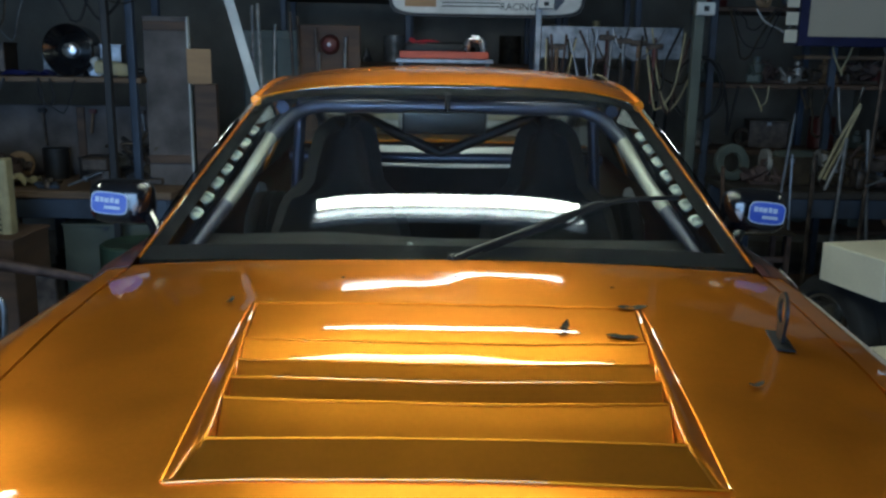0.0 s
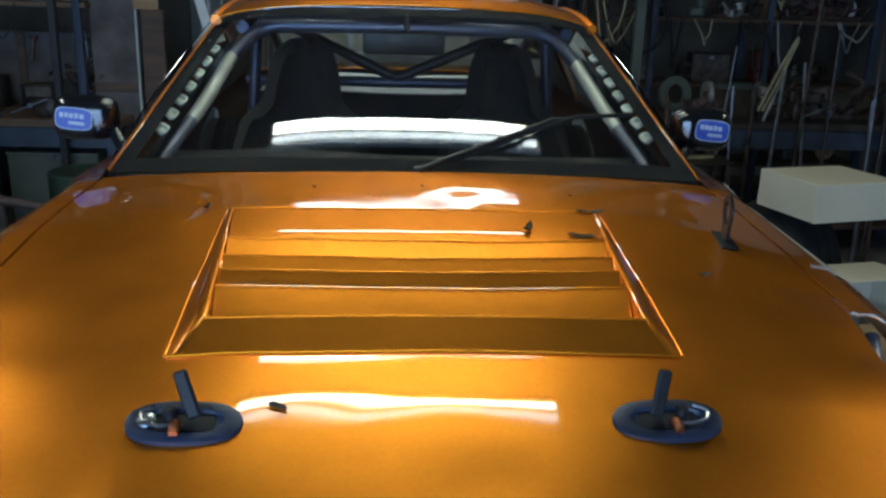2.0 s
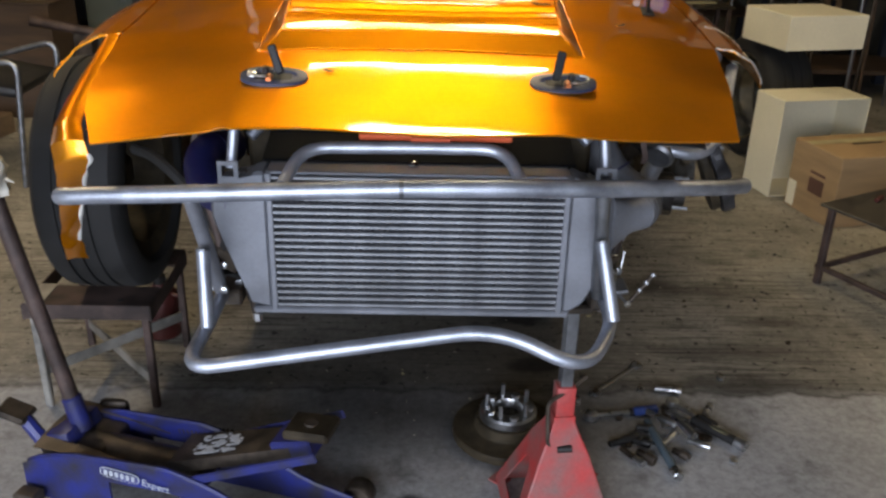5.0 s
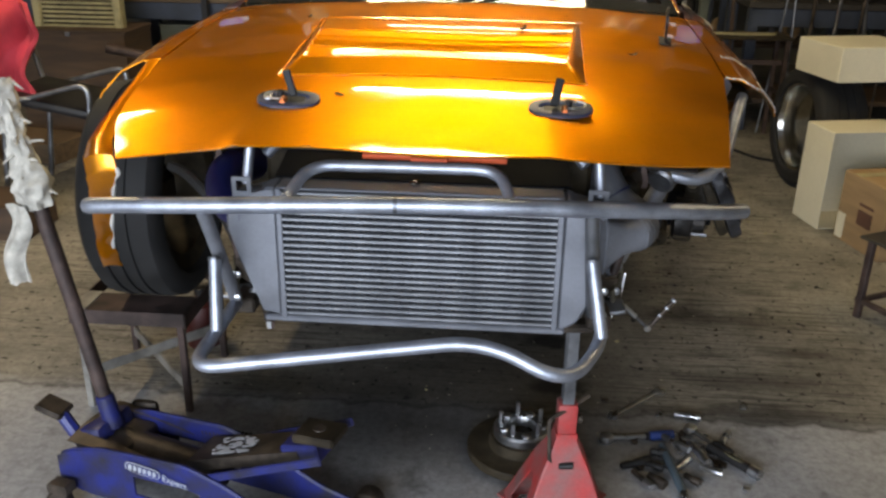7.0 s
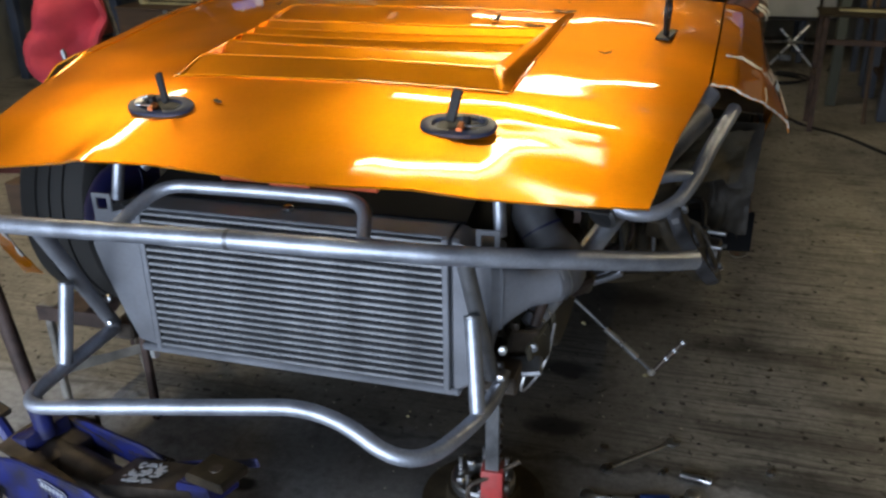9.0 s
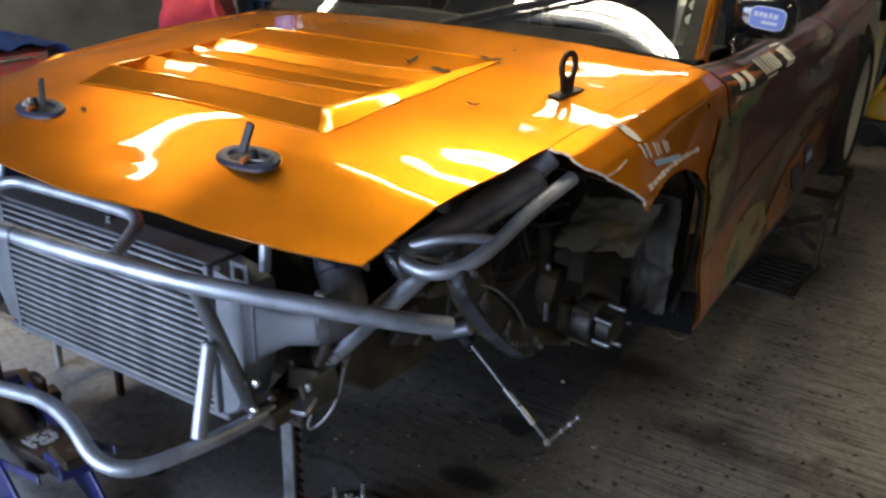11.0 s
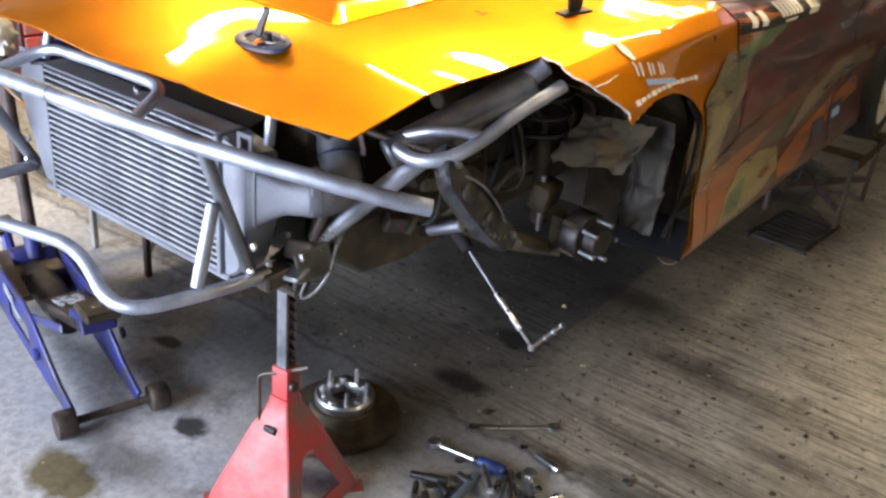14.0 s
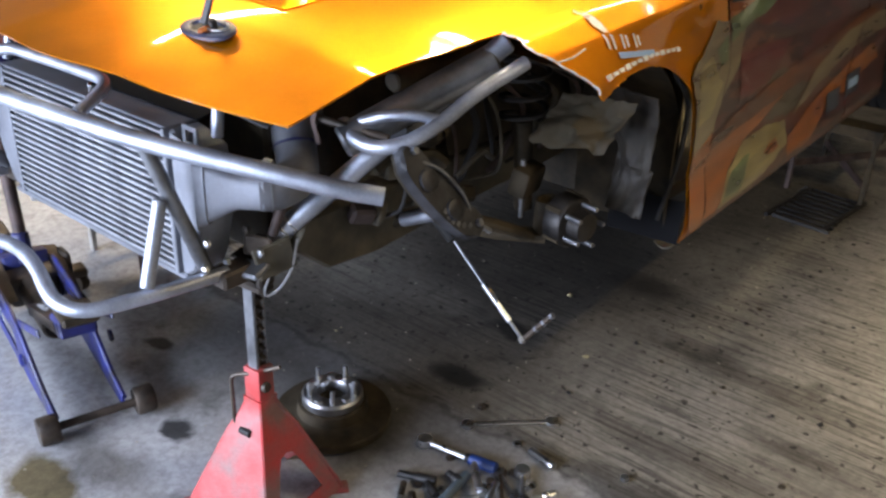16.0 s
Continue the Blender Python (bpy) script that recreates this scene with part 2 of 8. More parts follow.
CARD = mat("brown_cardboard", (0.36, 0.235, 0.12), 0.85, vary=0.12, scale=4, stretch=(1, 1, 6), bump=0.15)
CARD_INK = mat("cardboard_print", (0.12, 0.055, 0.035), 0.8, vary=0.15)
WHITE_CARD = mat("white_coated_card", (0.77, 0.72, 0.55), 0.6, vary=0.05, scale=3, bump=0.05)
TAPE = mat("torn_foam_wrap", (0.62, 0.58, 0.50), 0.9, vary=0.22, scale=30, bump=0.7, grain=70)
RIM_WHITE = mat("white_wheel", (0.62, 0.62, 0.58), 0.4, vary=0.15, coat=0.3)
RIM_ALLOY = mat("polished_rim", (0.62, 0.61, 0.58), 0.2, 1.0, vary=0.12)
BLUE_STICKER = mat("blue_sticker", (0.07, 0.11, 0.52), 0.4, vary=0.08, scale=20)
PALE_INK = mat("pale_print", (0.62, 0.66, 0.78), 0.5, vary=0.1, scale=20)
WHITE_INK = mat("white_print", (0.74, 0.72, 0.68), 0.5, vary=0.1, scale=20)
BLUE_INK = mat("pale_blue_print", (0.30, 0.45, 0.70), 0.5, vary=0.1)
COPPER = mat("copper_pin", (0.50, 0.20, 0.09), 0.35, 1.0, vary=0.2)
SLATE = mat("blue_black_plastic", (0.035, 0.045, 0.085), 0.42, vary=0.3, scale=25, bump=0.3)
LEAF = mat("dry_leaf", (0.07, 0.05, 0.022), 0.8, vary=0.3, scale=40)
WOOD = mat("worn_wood", (0.17, 0.11, 0.06), 0.7, vary=0.22, scale=3, stretch=(1, 12, 12), bump=0.3)
DARK_WOOD = mat("dark_wood", (0.10, 0.06, 0.035), 0.7, vary=0.25, scale=3, stretch=(1, 1, 8), bump=0.3)
WALL = mat("grimy_block_wall", (0.22, 0.205, 0.17), 0.85, vary=0.24, scale=2.2, bump=0.4, grain=45)
CEIL = mat("dirty_ceiling_board", (0.10, 0.092, 0.078), 0.85, vary=0.15, scale=1.5, bump=0.15)
PLASTER = mat("stained_plaster", (0.14, 0.122, 0.113), 0.85, vary=0.3, scale=5, dark=(0.05, 0.042, 0.038), bump=0.35, grain=60)
WHITE_PANEL = mat("scuffed_white_board", (0.60, 0.62, 0.60), 0.6, vary=0.16, scale=5)
GREEN = mat("dark_green_paint", (0.022, 0.042, 0.024), 0.6, vary=0.25)
GREEN_GREY = mat("grey_green_steel", (0.10, 0.115, 0.095), 0.55, vary=0.2, scale=4)
BLUE_GREY = mat("blue_grey_steel", (0.05, 0.065, 0.10), 0.5, vary=0.25, scale=6)
YELLOW = mat("yellow_plastic", (0.58, 0.36, 0.02), 0.45, vary=0.15)
BUFF = mat("buff_plastic", (0.42, 0.37, 0.20), 0.6, vary=0.2, scale=14)
RED_ENAMEL = mat("dark_red_enamel", (0.085, 0.016, 0.013), 0.4, vary=0.25)
ORANGE_TRAY = mat("orange_red_tray", (0.62, 0.10, 0.03), 0.5, vary=0.15)
BRASSY = mat("greasy_worn_plate", (0.075, 0.056, 0.034), 0.5, 0.4, vary=0.35, scale=20, bump=0.4)
GREY_HOSE = mat("grey_silicone_hose", (0.13, 0.135, 0.15), 0.5, vary=0.2, scale=20)
OLIVE = mat("olive_underseal", (0.10, 0.085, 0.055), 0.7, vary=0.35, scale=14, bump=0.4, grain=60)
DIRTY_SHEET = mat("dirty_aluminium_sheet", (0.055, 0.047, 0.036), 0.65, 0.15, vary=0.6, scale=11, dark=(0.022, 0.017, 0.013), bump=0.3)
LINER = mat("torn_grey_liner", (0.085, 0.070, 0.042), 0.8, vary=0.3, scale=9, dark=(0.050, 0.036, 0.018), bump=0.35)
GLASS = glass_mat("clear_glass")
LAMP_GLOW = glow_mat("tube_glow", (1.0, 0.90, 0.66), 20.0)


# ---- building blocks ----
def add(name, bm, material, parent=None, label="", smooth=True, sharp=35):
    """Links a bmesh as one mesh object, under a thing or part when given."""
    me = bpy.data.meshes.new(name)
    bmesh.ops.recalc_face_normals(bm, faces=bm.faces)
    if smooth:
        for f in bm.faces:
            f.smooth = True
        lim = radians(sharp)
        for e in bm.edges:
            e.smooth = len(e.link_faces) == 2 and e.calc_face_angle(0) < lim
    bm.to_mesh(me)
    bm.free()
    for one in (material if isinstance(material, (list, tuple)) else [material]):
        me.materials.append(one)
    ob = new(name, me)
    if parent is not None:
        ob.parent = parent
        ob.matrix_parent_inverse = parent_world(parent).inverted()
    if label:
        ob["label"] = label
    return ob


def parent_world(ob):
    m = ob.matrix_basis.copy()
    if ob.parent is not None:
        m = parent_world(ob.parent) @ ob.matrix_parent_inverse @ m
    return m


part = add


def thing(name, at, label, category, group="", kind=""):
    ob = new(name)
    ob.empty_display_size = 0.05
    ob.location = at
    return tagged(ob, label, category, group, kind)


def box(bm, sx, sy, sz, m=None, bevel=0.0, seg=1):
    """A box centred on m, with bevelled edges."""
    r = bmesh.ops.create_cube(bm, size=1, matrix=(m or Matrix()) @ Matrix.Diagonal((sx, sy, sz, 1)))
    if bevel:
        es = list({e for v in r["verts"] for e in v.link_edges})
        bmesh.ops.bevel(bm, geom=es, offset=bevel, segments=seg, affect="EDGES", profile=0.5)
    return bm


def boxes(*rows):
    bm = bmesh.new()
    for sx, sy, sz, m, bev in rows:
        box(bm, sx, sy, sz, m, bev)
    return bm


def slab(x0, x1, y0, y1, z0, z1, bevel=0.0):
    return box(bmesh.new(), x1 - x0, y1 - y0, z1 - z0, pose((x0 + x1) / 2, (y0 + y1) / 2, (z0 + z1) / 2), bevel)


def lathe(bm, rings, m=None, seg=24, close=True):
    """Turns (radius, height) rings round z."""
    m = m or Matrix()
    loops = []
    for r, z in rings:
        loops.append([bm.verts.new(m @ Vector((r * math.cos(a), r * math.sin(a), z))) for a in np.linspace(0, 2 * math.pi, seg, endpoint=False)])
    for a, b in zip(loops, loops[1:]):
        for i in range(seg):
            bm.faces.new((a[i], a[(i + 1) % seg], b[(i + 1) % seg], b[i]))
    if close:
        bm.faces.new(loops[0])
        bm.faces.new(loops[-1])
    return bm


def rod(bm, a, b, r, r2=None, seg=12):
    """A round bar from a to b with softened ends."""
    a, b = Vector(a), Vector(b)
    r2 = r if r2 is None else r2
    l = (b - a).length
    m = Matrix.Translation(a) @ (b - a).to_track_quat("Z", "Y").to_matrix().to_4x4()
    c = min(r, r2) * 0.18
    return lathe(bm, [(r - c, 0), (r, c), (r2, l - c), (r2 - c, l)], m, seg)


def smooth_path(pts, step=0.02):
    """A Catmull-Rom curve through pts."""
    pts = [Vector(p) for p in pts]
    q = [pts[0] * 2 - pts[1], *pts, pts[-1] * 2 - pts[-2]]
    out = []
    for p0, p1, p2, p3 in zip(q, q[1:], q[2:], q[3:]):
        k = max(2, int((p2 - p1).length / step))
        for i in range(k):
            t = i / k
            out.append(0.5 * (2 * p1 + (p2 - p0) * t + (2 * p0 - 5 * p1 + 4 * p2 - p3) * t * t + (3 * p1 - p0 - 3 * p2 + p3) * t ** 3))
    return [*out, pts[-1]]


def bent(pts, radius, n=5):
    """A polyline whose corners are rounded as by a tube bender."""
    pts = [Vector(p) for p in pts]
    out = [pts[0]]
    for a, b, c in zip(pts, pts[1:], pts[2:]):
        r = min(radius, (a - b).length * 0.48, (c - b).length * 0.48)
        p, q = b + (a - b).normalized() * r, b + (c - b).normalized() * r
        for i in range(n + 1):
            t = i / n
            out.append(p * (1 - t) ** 2 + b * 2 * t * (1 - t) + q * t * t)
    return [*out, pts[-1]]


def sweep(bm, pts, r, seg=12, closed=False):
    """A round tube along pts."""
    pts = [Vector(p) for p in pts]
    rad = r if callable(r) else (lambda t: r)
    n = len(pts)
    loops, side = [], None
    for i, p in enumerate(pts):
        d = ((pts[(i + 1) % n] if closed or i < n - 1 else p) - (pts[i - 1] if closed or i else p)).normalized()
        if side is None:
            side = d.orthogonal().normalized()
        side = (side - d * side.dot(d)).normalized()
        up = d.cross(side)
        rr = rad(i / (n - 1))
        loops.append([bm.verts.new(p + (side * math.cos(a) + up * math.sin(a)) * rr) for a in np.linspace(0, 2 * math.pi, seg, endpoint=False)])
    for a, b in (zip(loops, loops[1:] + loops[:1]) if closed else zip(loops, loops[1:])):
        for i in range(seg):
            bm.faces.new((a[i], a[(i + 1) % seg], b[(i + 1) % seg], b[i]))
    if not closed:
        bm.faces.new(loops[0])
        bm.faces.new(loops[-1])
    return bm


def sheet(f, nu, nv, thick=0.0, keep=None, fix=None):
    """A grid surface f(u, v) -> point, u and v in 0..1, with thickness; keep(u, v) drops cells."""
    bm = bmesh.new()
    g = [[bm.verts.new(f(i / nu, j / nv)) for j in range(nv + 1)] for i in range(nu + 1)]
    for i in range(nu):
        for j in range(nv):
            if keep is None or keep((i + 0.5) / nu, (j + 0.5) / nv):
                bm.faces.new((g[i][j], g[i + 1][j], g[i + 1][j + 1], g[i][j + 1]))
    loose = [v for v in bm.verts if not v.link_faces]
    bmesh.ops.delete(bm, geom=loose, context="VERTS")
    if fix:
        for v in bm.verts:
            v.co = fix(v.co)
    if thick:
        shell(bm, thick)
    return bm


def shell(bm, thick):
    bmesh.ops.recalc_face_normals(bm, faces=bm.faces)
    bm.normal_update()
    old = list(bm.faces)
    twin = {v: bm.verts.new(v.co - v.normal * thick) for v in list(bm.verts)}
    rim = [e for e in bm.edges if len(e.link_faces) == 1]
    for f in old:
        bm.faces.new([twin[v] for v in reversed(f.verts)])
    for e in rim:
        a, b = e.verts
        bm.faces.new((a, b, twin[b], twin[a]))
    return bm


def prism(outline, depth, m=None, bevel=0.0):
    """A flat outline in x, z given depth along y."""
    bm = bmesh.new()
    m = m or Matrix()
    a = [bm.verts.new(m @ Vector((x, -depth / 2, z))) for x, z in outline]
    b = [bm.verts.new(m @ Vector((x, depth / 2, z))) for x, z in outline]
    bm.faces.new(a)
    bm.faces.new(list(reversed(b)))
    for i in range(len(a)):
        j = (i + 1) % len(a)
        bm.faces.new((a[j], a[i], b[i], b[j]))
    if bevel:
        bmesh.ops.bevel(bm, geom=list(bm.edges), offset=bevel, segments=1, affect="EDGES")
    return bm


def frame_pose(origin, xdir, normal):
    """Local x along xdir, local y into the surface, z upward along it."""
    n = Vector(normal).normalized()
    x = Vector(xdir)
    x = (x - n * x.dot(n)).normalized()
    z = n.cross(x)
    m = Matrix((x, -n, z)).transposed().to_4x4()
    m.translation = origin
    return m


def lettering(name, text, size, m, material, parent, label=""):
    """Letters of the built-in font, lying in the local x, z plane of m."""
    cu = bpy.data.curves.new(name, "FONT")
    cu.body, cu.size, cu.extrude = text, size, 0.0004
    cu.align_x, cu.align_y = "CENTER", "CENTER"
    tmp = bpy.data.objects.new(name, cu)
    me = bpy.data.meshes.new_from_object(tmp)
    bpy.data.objects.remove(tmp)
    me.transform(m @ pose(0, 0, 0, 90))
    me.materials.append(material)
    ob = new(name, me)
    ob.parent = parent
    ob.matrix_parent_inverse = parent_world(parent).inverted()
    if label:
        ob["label"] = label
    return ob


def lerp(a, b, t):
    return a + (b - a) * t


# ---- the building ----
X0, X1, Y0, Y1, ZC = -4.4, 3.6, -3.0, 8.0, 2.95
SLAB_Y = 1.6
# oil stains; the car-wide ellipses paint its shade into the concrete
SPOTS = [(-0.08, 0.76, 0.13, 0.075, (0.33, 0.27, 0.14), 0.35), (-0.03, 0.89, 0.20, 0.11, (0.40, 0.38, 0.36), 0.7),
         (-0.016, 1.08, 0.065, 0.045, (0.12, 0.12, 0.12), 0.4), (-0.387, 1.28, 0.06, 0.04, (0.16, 0.16, 0.16), 0.4),
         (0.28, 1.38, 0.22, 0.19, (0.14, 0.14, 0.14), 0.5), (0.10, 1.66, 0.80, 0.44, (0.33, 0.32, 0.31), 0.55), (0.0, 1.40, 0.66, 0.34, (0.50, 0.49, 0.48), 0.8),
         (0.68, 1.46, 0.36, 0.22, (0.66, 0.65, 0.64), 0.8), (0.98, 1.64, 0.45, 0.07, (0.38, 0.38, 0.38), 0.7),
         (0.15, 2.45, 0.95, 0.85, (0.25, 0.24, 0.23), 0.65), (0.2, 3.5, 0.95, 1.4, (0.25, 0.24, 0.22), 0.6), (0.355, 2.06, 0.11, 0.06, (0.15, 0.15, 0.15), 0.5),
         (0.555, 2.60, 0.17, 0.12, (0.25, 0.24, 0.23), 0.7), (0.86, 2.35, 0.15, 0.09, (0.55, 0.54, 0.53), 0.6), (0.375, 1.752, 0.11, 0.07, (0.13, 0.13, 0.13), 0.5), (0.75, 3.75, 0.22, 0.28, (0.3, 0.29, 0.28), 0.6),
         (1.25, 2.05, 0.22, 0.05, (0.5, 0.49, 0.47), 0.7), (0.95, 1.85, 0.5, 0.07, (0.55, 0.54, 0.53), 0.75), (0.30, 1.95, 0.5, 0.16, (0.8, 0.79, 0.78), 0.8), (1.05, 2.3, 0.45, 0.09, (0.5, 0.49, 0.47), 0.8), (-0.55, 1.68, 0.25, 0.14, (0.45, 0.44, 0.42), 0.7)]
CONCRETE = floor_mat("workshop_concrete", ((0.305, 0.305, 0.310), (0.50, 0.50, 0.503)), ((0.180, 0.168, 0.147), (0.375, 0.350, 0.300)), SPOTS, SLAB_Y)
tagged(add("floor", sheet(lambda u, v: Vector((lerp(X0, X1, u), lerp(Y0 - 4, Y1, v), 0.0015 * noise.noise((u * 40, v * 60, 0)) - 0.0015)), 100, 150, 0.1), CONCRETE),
       "stained concrete workshop floor, oily, with the car's shade coloured in", "floor", kind="structure")
T = 0.2
for nm, a in (("wall_north", (X0 - T, X1 + T, Y1, Y1 + T, -0.1, ZC)), ("wall_west", (X0 - T, X0, Y0, Y1, -0.1, ZC)), ("wall_east", (X1, X1 + T, Y0, Y1, -0.1, ZC))):
    tagged(add(nm, slab(*a), WALL), "grimy painted block wall of the workshop", "wall", kind="structure")
south = bmesh.new()
for a in ((X0 - T, -3.35, 0, ZC), (0.75, X1 + T, 0, ZC), (-3.35, 0.75, 2.45, ZC)):
    box(south, a[1] - a[0], T, a[3] - a[2] + (0.1 if a[2] == 0 else 0), pose((a[0] + a[1]) / 2, Y0 - T / 2, (a[2] + a[3]) / 2 - (0.05 if a[2] == 0 else 0)))
tagged(add("wall_south", south, WALL), "block wall with the open roller door", "wall", kind="structure")
tagged(add("ceiling", slab(X0 - T, X1 + T, Y0 - T, Y1 + T, ZC, ZC + 0.15), CEIL), "dirty boarded workshop ceiling", "ceiling", kind="structure")
tagged(add("ground", slab(-30, 30, -40, Y0 - 4, -0.12, -0.01), CONCRETE), "concrete yard outside the door", "ground", kind="structure")


def tube_lamp(m, length, label):
    t = tagged(new("tube_lamp"), label, "ceiling lamp")
    t.matrix_world = m
    t.matrix_basis = m
    part("tray", box(bmesh.new(), length + 0.06, 0.14, 0.05, m @ pose(0, 0, 0.035), 0.008), WHITE_PANEL, t)
    for dy in (-0.035, 0.035):
        part("tube", rod(bmesh.new(), m @ Vector((-length / 2, dy, -0.012)), m @ Vector((length / 2, dy, -0.012)), 0.013), LAMP_GLOW, t, "glowing fluorescent tube")
    for dx in (-0.4, 0.4):
        part("chain", rod(bmesh.new(), m @ Vector((dx * length, 0, 0.06)), m @ Vector((dx * length, 0, ZC - m.translation.z)), 0.004, seg=6), DULL, t)
    return t


tube_lamp(pose(0.02, LAMP_Y, LAMP_Z), 1.22, "twin fluorescent tube lamp hanging over the windscreen")
tube_lamp(pose(0.0, FRONT_Y, LAMP_Z), 1.2, "twin fluorescent tube lamp hanging over the bonnet")
tube_lamp(pose(0.05, 4.5, LAMP_Z + 0.1), 1.4, "twin fluorescent tube lamp over the back of the workshop")
tube_lamp(pose(-2.15, 2.6, 2.77, 0, 0, 90), 1.25, "twin fluorescent tube lamp over the cluttered side")
# unseen fixture added to go with the fill lamp at the side
tube_lamp(pose(2.6, 2.2, 2.78, 0, 0, 90), 1.2, "added tube lamp, out of view, that warms the floor beside the car")


# ---- the car ----
def hood_edge(y, s=1):
    if s < 0:
        return float(np.interp(y, [0.88, 1.0, 1.1, 1.2, 1.41, 1.8, 2.2], [0.592, 0.640, 0.660, 0.672, 0.695, 0.708, 0.714]))
    return float(np.interp(y, [0.93, 1.2, 1.41, 1.8, 2.2], [0.604, 0.649, 0.683, 0.70, 0.713]))


SPREAD = np.linspace(-0.025, 0.025, 7)


def hood_z(x, y):
    z = np.interp(y + SPREAD, [0.70, 0.876, 0.93, 0.98, 1.03, 1.08, 1.13, 1.16, 1.19, 1.22, 1.35, 1.5, 1.77, 2.05, 2.3], [0.956, 1.013, 1.030, 1.0452, 1.0597, 1.0735, 1.0868, 1.0944, 1.0992, 1.1025, 1.1135, 1.122, 1.143, 1.155, 1.158]).mean()
    side = np.interp(y + SPREAD, [0.88, 0.955, 1.05, 1.15, 1.26, 1.41, 1.7], [0.016, 0.026, 0.034, 0.046, 0.048, 0.038, 0.038]).mean()
    z -= side * (abs(x) / hood_edge(y, -1 if x < 0 else 1)) ** 2.3
    # folded-down facets at the front corners
    for a, b, k in ((x - 0.27, 1.115 - y, 0.20), (-x - 0.345, 1.05 - y, 0.12)):
        if a > 0 and b > 0:
            z -= k * a * b / (a + b)
    z += 0.004 * math.exp(-(((x + 0.36) / 0.016) ** 2 + ((y - 0.90) / 0.05) ** 2))
    z -= 0.0040 * math.exp(-(((x - 0.07) / 0.05) ** 2 + ((y - 0.975) / 0.035) ** 2))
    z += 0.0030 * noise.noise((x * 5, y * 5, 3.3)) + 0.0010 * noise.noise((x * 12, y * 14, 7.7))
    return float(z)


VENT0, VENT1 = 1.200, 1.80
VENT_Y = [1.248, 1.368, 1.445, 1.519, 1.610, 1.80]


def vent_out(y):
    return lerp(0.338, 0.362, (y - VENT0) / (VENT1 - VENT0))


def vent_in(y):
    return float(np.interp(y, [VENT0, VENT_Y[0], VENT1], [0.322, 0.297, 0.352]))


def vent_lip(y):
    return hood_z(0, y) + float(np.interp(y, [VENT0, VENT_Y[0], VENT1], [0.0, 0.024, 0.0]))


car = thing("race_car", (0, 2.0, 0.0), "orange drift car with its nose stripped, raised on stands", "car")


def bonnet():
    bm = bmesh.new()
    us = [(-1, k / 16) for k in range(16)] + [(0, k / 16) for k in range(16)] + [(1, k / 16) for k in range(17)]
    ys = [("f", k / 14) for k in range(14)] + [("m", k / 22) for k in range(22)] + [("r", k / 10) for k in range(11)]
    grid = []
    for zone, t in ys:
        row = []
        for part_no, k in us:
            yy = {"f": 1.0, "m": lerp(VENT0, VENT1, t), "r": 2.0}[zone]
            for _ in range(2):
                vo, ed = vent_out(min(max(yy, VENT0), VENT1)), hood_edge(yy, part_no or 1)
                x = lerp(-ed, -vo, k) if part_no < 0 else lerp(-vo, vo, k) if part_no == 0 else lerp(vo, ed, k)
                yf = (0.876 + 0.216 * x * x if x > 0 else 0.876 + 0.018 * math.sin(min(1, -x / 0.59) * 3.0)) + 0.003 * noise.noise((x * 8, 2, 0))
                yb = 2.105 + 0.065 * (x / 0.71) ** 2
                yy = lerp(yf, VENT0, t) if zone == "f" else yy if zone == "m" else lerp(VENT1, yb, t)
            row.append(bm.verts.new((x, yy, hood_z(x, yy))))
        grid.append(row)
    for j in range(len(grid) - 1):
        for i in range(len(us) - 1):
            if 16 <= i < 32 and 14 <= j < 36:
                continue
            bm.faces.new((grid[j][i], grid[j][i + 1], grid[j + 1][i + 1], grid[j + 1][i]))
    shell(bm, 0.004)
    return part("bonnet", bm, ORANGE, car, "candy orange bonnet with creased front corners", sharp=40)


hood = bonnet()


